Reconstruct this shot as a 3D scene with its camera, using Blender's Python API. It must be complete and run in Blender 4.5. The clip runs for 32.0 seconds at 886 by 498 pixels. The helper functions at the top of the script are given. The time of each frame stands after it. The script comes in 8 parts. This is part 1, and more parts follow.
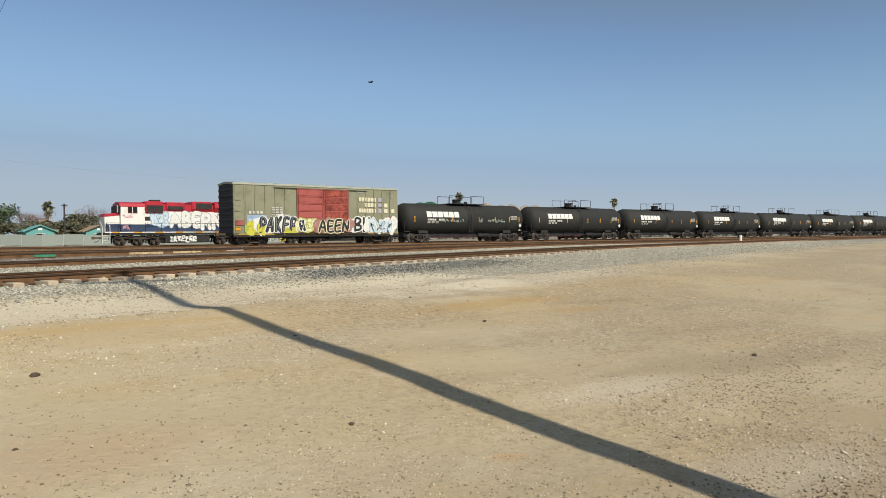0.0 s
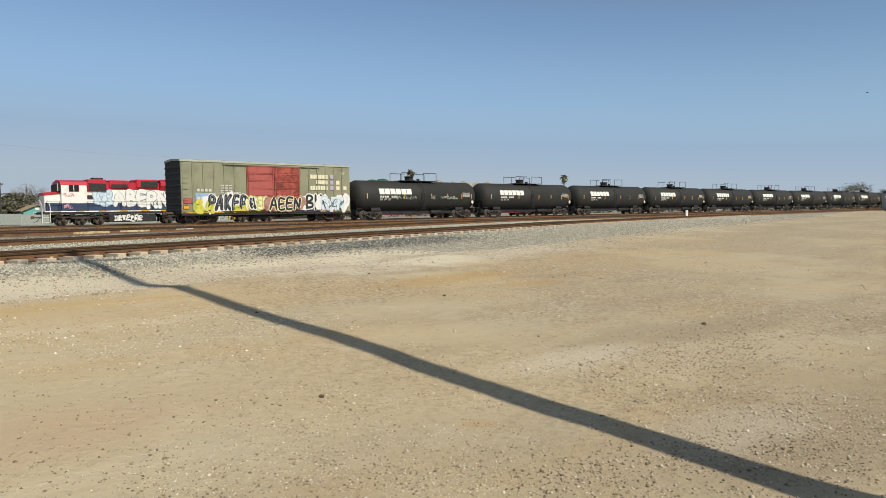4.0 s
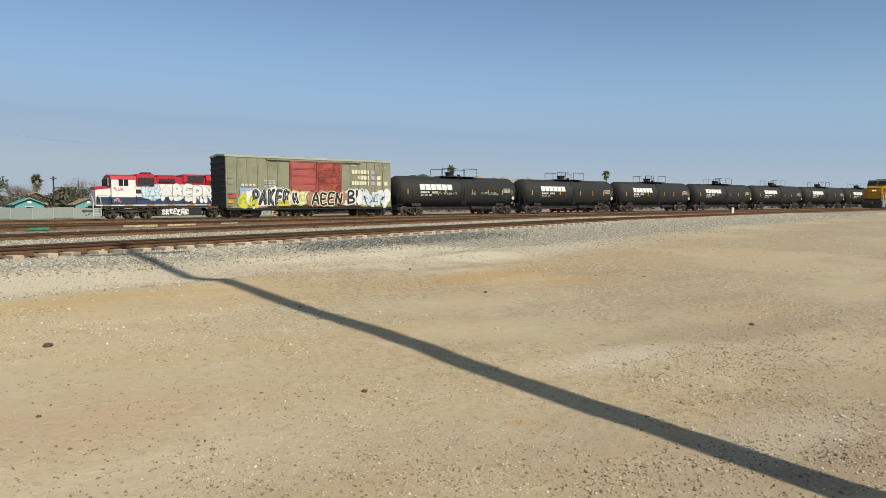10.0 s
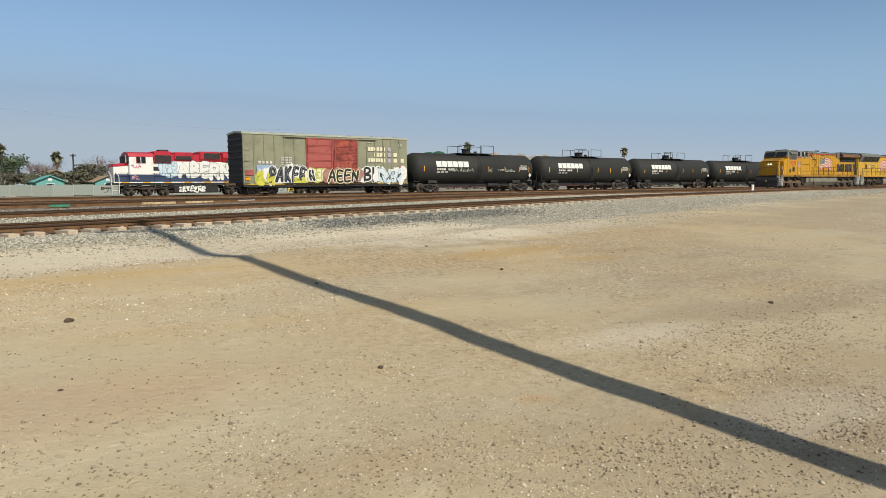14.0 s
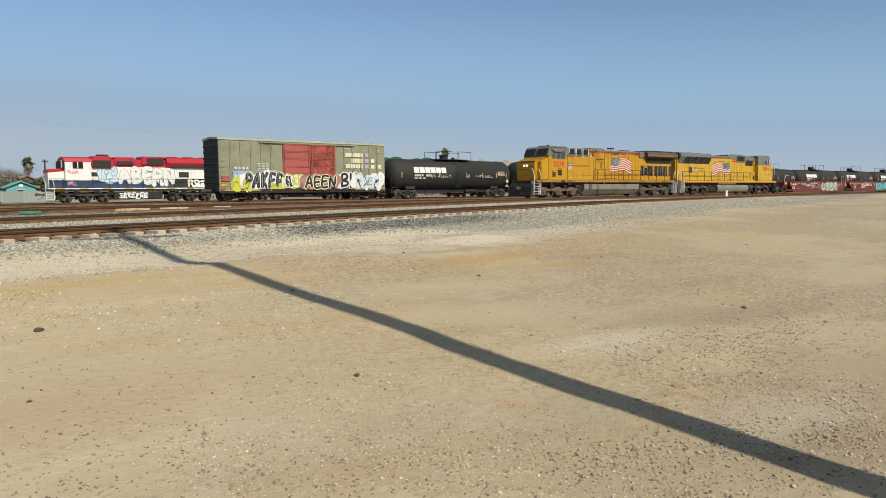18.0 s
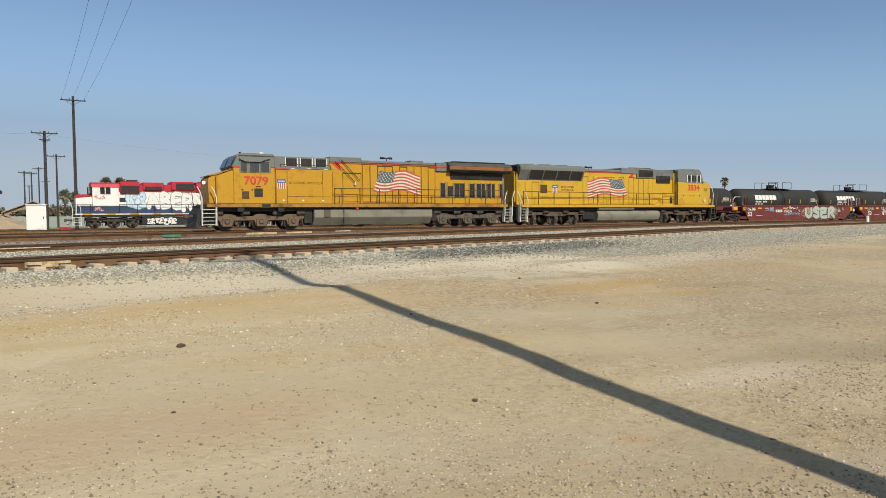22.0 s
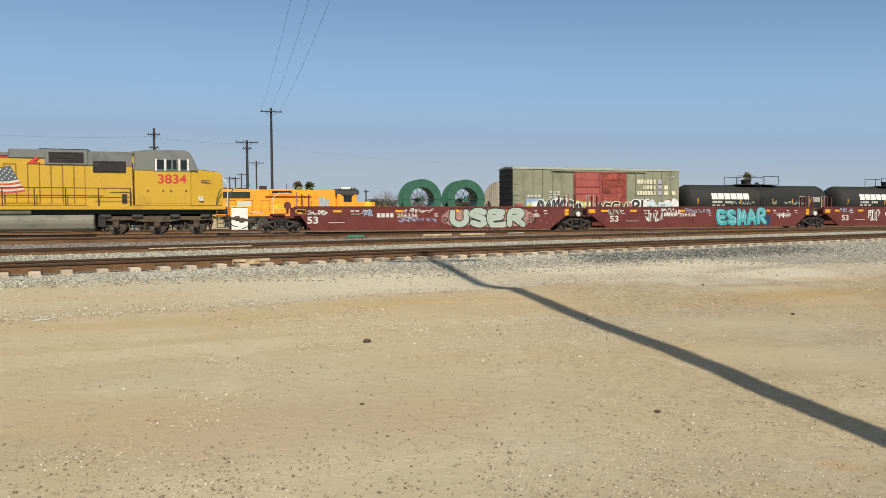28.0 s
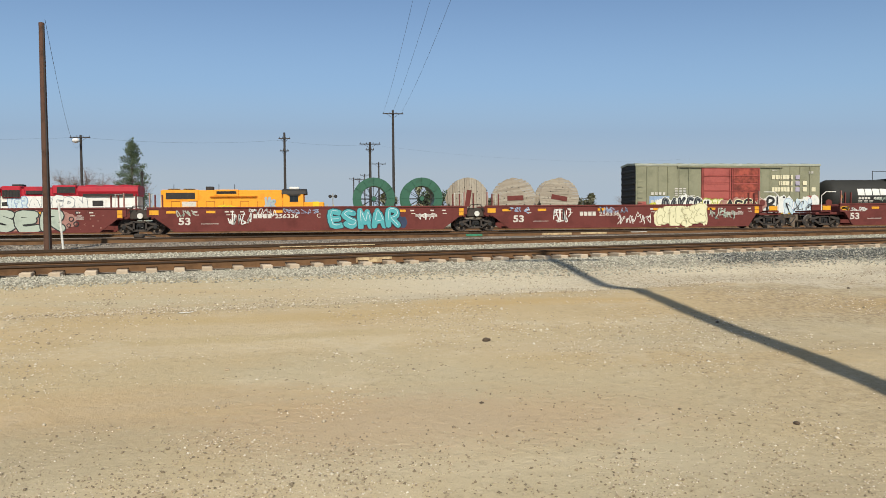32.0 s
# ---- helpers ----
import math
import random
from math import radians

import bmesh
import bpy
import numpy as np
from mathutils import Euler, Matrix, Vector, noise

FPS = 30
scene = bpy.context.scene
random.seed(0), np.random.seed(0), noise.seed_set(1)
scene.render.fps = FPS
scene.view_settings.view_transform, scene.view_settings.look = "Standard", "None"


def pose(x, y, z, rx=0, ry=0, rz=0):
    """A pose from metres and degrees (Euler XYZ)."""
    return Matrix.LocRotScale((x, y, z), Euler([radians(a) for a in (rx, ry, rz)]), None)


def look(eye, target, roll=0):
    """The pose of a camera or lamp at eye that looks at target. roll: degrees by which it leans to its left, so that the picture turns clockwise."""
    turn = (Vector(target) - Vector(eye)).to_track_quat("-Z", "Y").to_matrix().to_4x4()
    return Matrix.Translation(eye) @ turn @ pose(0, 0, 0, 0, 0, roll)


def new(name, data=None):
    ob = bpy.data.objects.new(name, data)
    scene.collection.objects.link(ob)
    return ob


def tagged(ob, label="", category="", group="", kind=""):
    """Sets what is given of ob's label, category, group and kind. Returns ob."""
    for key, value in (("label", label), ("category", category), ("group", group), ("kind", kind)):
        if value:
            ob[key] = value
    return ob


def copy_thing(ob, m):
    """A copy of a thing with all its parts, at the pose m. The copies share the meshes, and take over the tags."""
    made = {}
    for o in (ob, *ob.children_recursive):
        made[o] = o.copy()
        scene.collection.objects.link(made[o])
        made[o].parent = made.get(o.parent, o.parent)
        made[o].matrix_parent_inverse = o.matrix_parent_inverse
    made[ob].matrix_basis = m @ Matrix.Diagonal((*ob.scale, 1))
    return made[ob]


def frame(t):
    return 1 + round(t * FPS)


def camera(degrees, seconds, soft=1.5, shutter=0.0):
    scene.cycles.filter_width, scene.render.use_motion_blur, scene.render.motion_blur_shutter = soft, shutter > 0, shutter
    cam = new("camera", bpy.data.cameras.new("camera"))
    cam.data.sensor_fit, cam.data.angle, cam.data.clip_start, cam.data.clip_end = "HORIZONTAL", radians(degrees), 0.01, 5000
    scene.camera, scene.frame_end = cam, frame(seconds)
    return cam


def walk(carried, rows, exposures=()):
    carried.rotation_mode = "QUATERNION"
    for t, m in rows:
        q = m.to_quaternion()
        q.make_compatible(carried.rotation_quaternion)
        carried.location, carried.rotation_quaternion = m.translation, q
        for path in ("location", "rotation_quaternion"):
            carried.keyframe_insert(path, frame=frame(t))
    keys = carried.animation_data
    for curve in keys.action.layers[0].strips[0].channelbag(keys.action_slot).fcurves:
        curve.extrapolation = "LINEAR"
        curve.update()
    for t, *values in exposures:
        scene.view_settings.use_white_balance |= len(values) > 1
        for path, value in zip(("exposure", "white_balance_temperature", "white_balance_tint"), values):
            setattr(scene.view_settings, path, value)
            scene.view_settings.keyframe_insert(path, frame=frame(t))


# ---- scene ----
cam = camera(63.75, 32.0, 0.8)
# seconds, eye x y z, yaw, pitch, roll
PATH = [
    (0.0, 0.195, -0.027, 1.601, -38.63, -0.89, -0.61),
    (0.5, 0.079, -0.049, 1.580, -38.72, -1.65, 0.39),
    (1.0, 0.023, -0.052, 1.587, -40.70, -2.08, -0.84),
    (1.5, 0.034, -0.056, 1.576, -43.27, -2.24, -0.81),
    (2.0, 0.033, -0.040, 1.577, -44.59, -2.45, -0.74),
    (2.5, 0.042, -0.027, 1.578, -44.87, -2.67, -0.86),
    (3.0, 0.039, -0.019, 1.578, -44.79, -2.79, -0.84),
    (3.5, 0.038, -0.027, 1.582, -43.87, -2.84, -1.01),
    (4.0, 0.034, -0.035, 1.583, -42.48, -2.78, -1.01),
    (4.5, 0.025, -0.033, 1.583, -41.77, -2.68, -0.84),
    (6.5, 0.009, -0.003, 1.590, -39.26, -2.90, -0.58),
    (7.0, 0.006, -0.000, 1.589, -38.61, -2.87, -0.71),
    (7.5, 0.016, -0.013, 1.585, -38.56, -2.84, -0.81),
    (8.0, 0.022, -0.016, 1.588, -39.21, -2.81, -0.74),
    (8.5, 0.024, -0.003, 1.588, -39.61, -2.89, -0.55),
    (9.0, 0.013, -0.005, 1.587, -39.58, -2.90, -0.56),
    (9.5, 0.017, -0.008, 1.586, -39.39, -3.01, -0.69),
    (10.0, 0.020, -0.006, 1.590, -39.28, -3.08, -0.66),
    (10.5, 0.021, -0.004, 1.587, -39.11, -3.09, -0.63),
    (11.0, 0.015, 0.001, 1.584, -38.77, -3.17, -0.58),
    (11.5, 0.016, 0.011, 1.588, -37.24, -3.52, -0.69),
    (12.0, 0.025, 0.008, 1.585, -36.78, -3.99, -0.71),
    (12.5, 0.028, 0.007, 1.586, -37.00, -4.24, -0.56),
    (13.0, 0.033, 0.002, 1.586, -37.47, -4.45, -0.64),
    (13.5, 0.033, 0.007, 1.585, -37.80, -4.68, -0.63),
    (15.5, 0.045, 0.009, 1.585, -38.29, -5.30, -0.83),
    (16.0, 0.042, 0.011, 1.589, -38.65, -5.35, -0.73),
    (16.5, 0.043, 0.003, 1.592, -38.94, -5.31, -0.71),
    (17.0, 0.047, 0.002, 1.594, -39.36, -5.04, -0.71),
    (17.5, 0.046, 0.000, 1.597, -39.51, -4.90, -0.65),
    (18.0, 0.047, -0.000, 1.595, -39.72, -4.44, -0.69),
    (18.5, 0.041, 0.004, 1.599, -39.74, -3.82, -0.70),
    (19.0, 0.034, 0.005, 1.602, -39.39, -3.54, -0.66),
    (19.5, 0.027, 0.007, 1.603, -37.46, -3.31, -0.86),
    (20.0, 0.023, -0.001, 1.603, -36.10, -3.06, -0.87),
    (20.5, 0.022, -0.004, 1.602, -34.95, -2.85, -0.76),
    (21.0, 0.000, -0.005, 1.611, -33.50, -2.69, -0.69),
    (21.5, -0.006, -0.001, 1.609, -31.79, -2.45, -0.64),
    (22.0, -0.010, 0.001, 1.608, -30.62, -2.34, -0.61),
    (22.5, -0.017, -0.003, 1.614, -29.58, -2.26, -0.51),
    (23.0, -0.011, 0.009, 1.612, -28.76, -2.17, -0.55),
    (23.5, -0.019, 0.002, 1.613, -28.23, -2.13, -0.42),
    (24.0, -0.026, 0.020, 1.614, -27.31, -2.17, -0.43),
    (24.5, -0.025, 0.024, 1.618, -26.02, -2.17, -0.46),
    (25.0, -0.032, 0.022, 1.616, -25.05, -2.16, -0.49),
    (25.5, -0.043, 0.006, 1.614, -24.12, -2.12, -0.45),
    (27.5, -0.071, 0.011, 1.624, -18.33, -2.08, -0.34),
    (28.0, -0.078, 0.017, 1.621, -16.92, -2.07, -0.37),
    (28.5, -0.073, 0.020, 1.619, -15.86, -2.05, -0.39),
    (29.0, -0.073, 0.029, 1.620, -15.39, -2.01, -0.31),
    (29.5, -0.088, 0.023, 1.621, -14.73, -2.04, -0.19),
    (30.0, -0.093, 0.038, 1.624, -13.73, -2.09, -0.11),
    (30.5, -0.132, 0.038, 1.630, -10.49, -2.13, -0.22),
    (31.0, -0.135, 0.056, 1.622, -6.37, -2.08, -0.43),
    (31.5, -0.106, 0.062, 1.617, -5.53, -2.03, -0.48),
    (32.0, -0.086, 0.038, 1.621, -7.41, -2.08, -0.51),
]


def aimed(x, y, z, yaw, pitch, roll):
    a, b = radians(yaw), radians(pitch)
    way = Vector((-math.sin(a) * math.cos(b), math.cos(a) * math.cos(b), math.sin(b)))
    return look((x, y, z), Vector((x, y, z)) + way, roll)


walk(cam, [(t, aimed(*row)) for t, *row in PATH])

# ---- light ----
SUN_AZ, SUN_EL = 1.19, 40.0   # degrees: the way the light travels, right of +y; height of the sun
world = bpy.data.worlds.new("sky")
scene.world = world
world.use_nodes = True
wn = world.node_tree
sky = wn.nodes.new("ShaderNodeTexSky")
sky.sky_type, sky.sun_disc = "NISHITA", False
sky.sun_elevation, sky.sun_rotation = radians(SUN_EL), radians(180 + SUN_AZ)
sky.air_density, sky.dust_density, sky.ozone_density, sky.altitude = 1.0, 0.2, 3.0, 50
# haze: the bright lower sky turns to a flat blue-grey
red = wn.nodes.new("ShaderNodeSeparateColor")
wn.links.new(sky.outputs["Color"], red.inputs[0])
haze = wn.nodes.new("ShaderNodeMapRange")
haze.inputs["From Min"].default_value, haze.inputs["From Max"].default_value, haze.inputs["To Max"].default_value = 1.9, 4.2, 0.95
wn.links.new(red.outputs[0], haze.inputs["Value"])
blend = wn.nodes.new("ShaderNodeMix")
blend.data_type = "RGBA"
wn.links.new(haze.outputs["Result"], blend.inputs["Factor"])
wn.links.new(sky.outputs["Color"], blend.inputs["A"])
blend.inputs["B"].default_value = (2.6, 4.05, 5.95, 1)



def veil(colour, low, high, at_low, at_high, onto):
    """Thin haze of a colour, by how bright the clear sky is there."""
    m = wn.nodes.new("ShaderNodeMapRange")
    for key, v in (("From Min", low), ("From Max", high), ("To Min", at_low), ("To Max", at_high)):
        m.inputs[key].default_value = v
    wn.links.new(red.outputs[0], m.inputs["Value"])
    q = wn.nodes.new("ShaderNodeMix")
    q.data_type = "RGBA"
    q.inputs["B"].default_value = (*colour, 1)
    wn.links.new(m.outputs["Result"], q.inputs["Factor"])
    wn.links.new(onto, q.inputs["A"])
    return q.outputs["Result"]


lower = veil((4.0, 4.75, 5.5), 3.0, 6.3, 0.0, 0.95, blend.outputs["Result"])
whole = veil((2.0, 2.1, 2.2), 0.9, 1.8, 0.8, 0.0, lower)
wn.links.new(whole, wn.nodes["Background"].inputs["Color"])
wn.nodes["Background"].inputs["Strength"].default_value = 0.104
sun = new("sun", bpy.data.lights.new("sun", "SUN"))
sun.data.energy, sun.data.angle, sun.data.color = 4.3, radians(0.53), (1.0, 0.92, 0.79)
way = Vector((math.sin(radians(SUN_AZ)) * math.cos(radians(SUN_EL)), math.cos(radians(SUN_AZ)) * math.cos(radians(SUN_EL)), -math.sin(radians(SUN_EL))))
sun.matrix_world = way.to_track_quat("-Z", "Y").to_matrix().to_4x4()
sun.location = (-20, -60, 40)
scene.view_settings.exposure = 0.0


# ---- building helpers ----
def lin(c):
    """Linear colour from an sRGB hex string."""
    v = [int(c[i:i + 2], 16) / 255 for i in (0, 2, 4)]
    return tuple(x / 12.92 if x <= 0.04045 else ((x + 0.055) / 1.055) ** 2.4 for x in v) + (1.0,)


def mesh_of(bm, material, smooth=False):
    me = bpy.data.meshes.new("mesh")
    bm.to_mesh(me)
    bm.free()
    for m in material if isinstance(material, (list, tuple)) else (material,):
        me.materials.append(m)
    if smooth:
        me.polygons.foreach_set("use_smooth", [True] * len(me.polygons))
    return me


def part(name, bm, material, parent=None, label="", smooth=False, at=None):
    ob = new(name, mesh_of(bm, material, smooth) if isinstance(bm, bmesh.types.BMesh) else bm)
    if parent is not None:
        ob.parent = parent
    if at is not None:
        ob.matrix_basis = at
    if label:
        ob["label"] = label
    return ob


def thing(name, label, category, group="", at=None, kind=""):
    ob = tagged(new(name), label, category, group, kind)
    if at is not None:
        ob.matrix_basis = at
    return ob


def box(bm, x0, x1, y0, y1, z0, z1, bevel=0.0, mat=0, seg=1):
    r = bmesh.ops.create_cube(bm, size=1, matrix=Matrix.Translation(((x0 + x1) / 2, (y0 + y1) / 2, (z0 + z1) / 2)) @ Matrix.Diagonal((abs(x1 - x0), abs(y1 - y0), abs(z1 - z0), 1)))
    vs = r["verts"]
    fs = {f for v in vs for f in v.link_faces}
    if bevel:
        es = list({e for v in vs for e in v.link_edges})
        out = bmesh.ops.bevel(bm, geom=es, offset=bevel, segments=seg, affect="EDGES", profile=0.5)
        fs = set(out["faces"]) | {f for f in fs if f.is_valid}
    for f in fs:
        f.material_index = mat
    return bm


def bx(*a, **k):
    return box(bmesh.new(), *a, **k)


def rod(bm, a, b, r, seg=8, r2=None, caps=True):
    a, b = Vector(a), Vector(b)
    m = Matrix.Translation((a + b) / 2) @ (b - a).to_track_quat("Z", "Y").to_matrix().to_4x4()
    bmesh.ops.create_cone(bm, cap_ends=caps, segments=seg, radius1=r, radius2=r if r2 is None else r2, depth=(b - a).length, matrix=m)
    return bm


def rods(pairs, r, seg=6):
    bm = bmesh.new()
    for a, b in pairs:
        rod(bm, a, b, r, seg)
    return bm


def tube_path(points, r, seg=6):
    bm = bmesh.new()
    pts = [Vector(p) for p in points]
    rings = []
    for i, p in enumerate(pts):
        d = (pts[min(i + 1, len(pts) - 1)] - pts[max(i - 1, 0)]).normalized()
        u = d.cross(Vector((0, 0, 1)) if abs(d.z) < 0.95 else Vector((1, 0, 0))).normalized()
        if rings and u.dot(last) < 0:
            u = -u
        last = u
        v = d.cross(u)
        rings.append([bm.verts.new(p + (u * math.cos(k * math.tau / seg) + v * math.sin(k * math.tau / seg)) * r) for k in range(seg)])
    for a, b in zip(rings, rings[1:]):
        for k in range(seg):
            bm.faces.new((a[k], a[(k + 1) % seg], b[(k + 1) % seg], b[k]))
    bm.faces.new(rings[0][::-1])
    bm.faces.new(rings[-1])
    bmesh.ops.recalc_face_normals(bm, faces=bm.faces)
    return bm


def prism(bm, outline, y0, y1, bevel=0.0, axis="y"):
    """A prism of an outline of (x, z) pairs between two planes of y (or of (y, z) pairs between two of x)."""
    put = (lambda p, d: (p[0], d, p[1])) if axis == "y" else (lambda p, d: (d, p[0], p[1]))
    a = [bm.verts.new(put(p, y0)) for p in outline]
    b = [bm.verts.new(put(p, y1)) for p in outline]
    n = len(outline)
    fs = [bm.faces.new(a), bm.faces.new(b[::-1])] + [bm.faces.new((a[i], b[i], b[(i + 1) % n], a[(i + 1) % n])) for i in range(n)]
    bmesh.ops.recalc_face_normals(bm, faces=fs)
    if bevel:
        es = list({e for f in fs for e in f.edges})
        bmesh.ops.bevel(bm, geom=es, offset=bevel, segments=1, affect="EDGES")
    return bm


# ---- materials ----
def mat(name, colour, rough=0.7, metal=0.0, spots=None, amount=0.3, scale=3.0, bump=0.0, grime=0.0, spread=0.12, coat=0.0):
    """A surface of a base colour that varies at two scales, with stains of a second colour and fine relief."""
    m = bpy.data.materials.new(name)
    m.use_nodes = True
    t = m.node_tree
    n, link = t.nodes, t.links.new
    bsdf = n["Principled BSDF"]
    co = n.new("ShaderNodeTexCoord")
    fine = n.new("ShaderNodeTexNoise")
    fine.inputs["Scale"].default_value, fine.inputs["Detail"].default_value = scale * 9, 5
    big = n.new("ShaderNodeTexNoise")
    big.inputs["Scale"].default_value, big.inputs["Detail"].default_value, big.inputs["Roughness"].default_value = scale, 8, 0.65
    for q in (fine, big):
        link(co.outputs["Object"], q.inputs["Vector"])
    base = n.new("ShaderNodeMix")
    base.data_type = "RGBA"
    c = colour if len(colour) == 4 else (*colour, 1)
    base.inputs["A"].default_value = tuple(v * (1 - spread) for v in c[:3]) + (1,)
    base.inputs["B"].default_value = tuple(min(1, v * (1 + spread)) for v in c[:3]) + (1,)
    link(fine.outputs["Fac"], base.inputs["Factor"])
    out = base.outputs["Result"]
    if spots is not None:
        ramp = n.new("ShaderNodeMapRange")
        ramp.inputs["From Min"].default_value, ramp.inputs["From Max"].default_value = 0.62 - amount * 0.3, 0.75 - amount * 0.2
        ramp.inputs["To Max"].default_value = 0.85
        link(big.outputs["Fac"], ramp.inputs["Value"])
        two = n.new("ShaderNodeMix")
        two.data_type = "RGBA"
        link(ramp.outputs["Result"], two.inputs["Factor"])
        link(out, two.inputs["A"])
        two.inputs["B"].default_value = spots if len(spots) == 4 else (*spots, 1)
        out = two.outputs["Result"]
    link(out, bsdf.inputs["Base Color"])
    rr = n.new("ShaderNodeMapRange")
    rr.inputs["To Min"].default_value, rr.inputs["To Max"].default_value = max(0.05, rough - 0.15), min(1, rough + 0.15)
    link(big.outputs["Fac"], rr.inputs["Value"])
    link(rr.outputs["Result"], bsdf.inputs["Roughness"])
    bsdf.inputs["Metallic"].default_value = metal
    if coat:
        bsdf.inputs["Coat Weight"].default_value = coat
    if bump:
        b = n.new("ShaderNodeBump")
        b.inputs["Strength"].default_value, b.inputs["Distance"].default_value = bump, 0.01
        link(fine.outputs["Fac"], b.inputs["Height"])
        link(b.outputs["Normal"], bsdf.inputs["Normal"])
    return m


M = {}
M["rust"] = mat("rusty rail steel", (0.185, 0.105, 0.053), 0.9, 0, (0.10, 0.056, 0.03), 0.5, 2)
M["railhead"] = mat("oily dark rail head", (0.06, 0.042, 0.03), 0.95, 0, (0.10, 0.065, 0.04), 0.4, 2)
M["shine"] = mat("polished rail head", (0.62, 0.58, 0.54), 0.3, 0.8, (0.45, 0.40, 0.36), 0.4, 2)
M["dulltop"] = mat("dull rusty rail head", (0.12, 0.08, 0.052), 0.95, 0, (0.08, 0.055, 0.04), 0.5, 2)
for key in ("dulltop", "railhead", "rust"):
    M[key].node_tree.nodes["Principled BSDF"].inputs["Specular IOR Level"].default_value = 0.1
M["yellow"] = mat("locomotive yellow paint", lin("ba8a10"), 0.5, 0, lin("946a18"), 0.25, 1.3)
M["lemon"] = mat("bright locomotive yellow paint", lin("c39c28"), 0.45, 0, lin("a88424"), 0.25, 1.1)
M["grey"] = mat("locomotive grey paint", lin("6f716b"), 0.55, 0, lin("50514c"), 0.35, 0.6)
M["black"] = mat("black underframe", (0.014, 0.0135, 0.013), 0.7, 0, (0.042, 0.034, 0.028), 0.35, 2)
M["tank"] = mat("black tank paint", (0.02, 0.0205, 0.0175), 0.78, 0, (0.032, 0.031, 0.024), 0.4, 0.7)
M["olive"] = mat("faded olive paint", lin("8a8a70"), 0.7, 0, lin("777860"), 0.45, 0.8)
M["reddoor"] = mat("faded red paint", lin("a5544c"), 0.7, 0, lin("84403a"), 0.4, 0.9)
M["brown"] = mat("oxide brown paint", lin("68302a"), 0.85, 0, lin("542620"), 0.4, 0.8)
M["red"] = mat("red paint", lin("b02030"), 0.5, 0, lin("8a1a26"), 0.3, 1)
M["white"] = mat("white paint", lin("e4e2da"), 0.55, 0, lin("c9c5b8"), 0.3, 1)
M["blue"] = mat("dark blue paint", lin("2c3c58"), 0.5, 0, lin("20304a"), 0.3, 1)
M["orange"] = mat("orange paint", lin("f0a020"), 0.5, 0, lin("d88a18"), 0.3, 1)
M["yellowjoint"] = mat("grimy yellow joint", lin("8a6818"), 0.7, 0, lin("6a4e14"), 0.3, 2)
M["orangejoint"] = mat("grimy orange joint", lin("b06c14"), 0.7, 0, lin("8a5410"), 0.3, 2)
M["green"] = mat("green painted steel", lin("2c5e48"), 0.5, 0, lin("234c3a"), 0.3, 1)
M["wood"] = mat("weathered grey timber", lin("a89a84"), 0.9, 0, lin("8a7c68"), 0.4, 2)
M["pole"] = mat("dark creosoted pole", lin("3e3a37"), 0.9, 0, lin("2a2725"), 0.4, 2)

# ---- the plan ----
W_Y, W_Z = 44.0, 1.13        # line of the moving train: middle and top of rail
P_Y, P_Z = 55.0, 1.21        # line of the parked cars
TIE_H = 0.135                # rail height above the ties


def a_mid(x):
    """Middle of the near track, which runs into the train's line far off."""
    y = 16.55 + 0.235 * x
    return y if x < 55 else min(W_Y, 29.475 + 14.525 * (1 - math.exp(-(x - 55) * 0.235 / 14.525)))


def b_mid(x):
    y = 23.2 + 0.29 * x
    return y if x < 30 else min(W_Y, 31.9 + 12.1 * (1 - math.exp(-(x - 30) * 0.29 / 12.1)))


def c_mid(x):
    y = 31.2 + 0.30 * x
    return y if x < 14 else min(W_Y, 35.4 + 8.6 * (1 - math.exp(-(x - 14) * 0.30 / 8.6)))


def near_rail(x):
    return 0.925 + 0.0055 * min(max(x, -25), 30)


def smooth(a, b, v):
    t = min(max((v - a) / (b - a), 0), 1)
    return t * t * (3 - 2 * t)


PROFILE = ((1.24, -0.03), (1.42, -0.05), (2.7, -0.11), (3.7, -0.205), (5.05, -0.315), (6.0, -0.28), (6.7, -0.225), (7.6, -0.29), (8.8, -0.375), (10.1, -0.465), (11.95, -0.565), (13.5, -0.655), (15.0, -0.735), (16.0, -0.785), (200, -0.825))


def ground_z(x, y):
    # crushed stone heaped between the first two tracks, nearly to the rail heads
    w = a_mid(x) - y
    hump = 0.125 * smooth(1.0, 2.2, -w) * (1 - smooth(4.3, 5.6, -w)) * (1 - smooth(45, 60, x))
    return bed_z(x, y) + (hump if w < -1.0 else 0.0)


def bed_z(x, y):
    w = a_mid(x) - y
    top = near_rail(x) - TIE_H - 0.03
    if w < 1.24:
        far = W_Z - TIE_H - 0.03
        z = top + (far - top) * smooth(1.75, 16, -w) - 0.045 * (1 - smooth(1.25, 1.9, abs(w)))
        return z + 0.08 * smooth(49, 53, y) * (1 - smooth(58, 68, y))
    low = PROFILE[-1][1]
    for (a, p), (b, q) in zip(PROFILE, PROFILE[1:]):
        if w <= b:
            k = (w - a) / (b - a)
            low = p + (q - p) * k
            break
    rise = 0.45 * smooth(14, 60, math.hypot(x, y))
    soft = noise.noise(Vector((x * 0.35, y * 0.35, 0))) * 0.035 + noise.noise(Vector((x * 1.3, y * 1.3, 3))) * 0.016 + noise.noise(Vector((x * 3.1, y * 3.1, 5))) * 0.008
    return top + low * (1 - rise) + soft * smooth(3.5, 6, w)


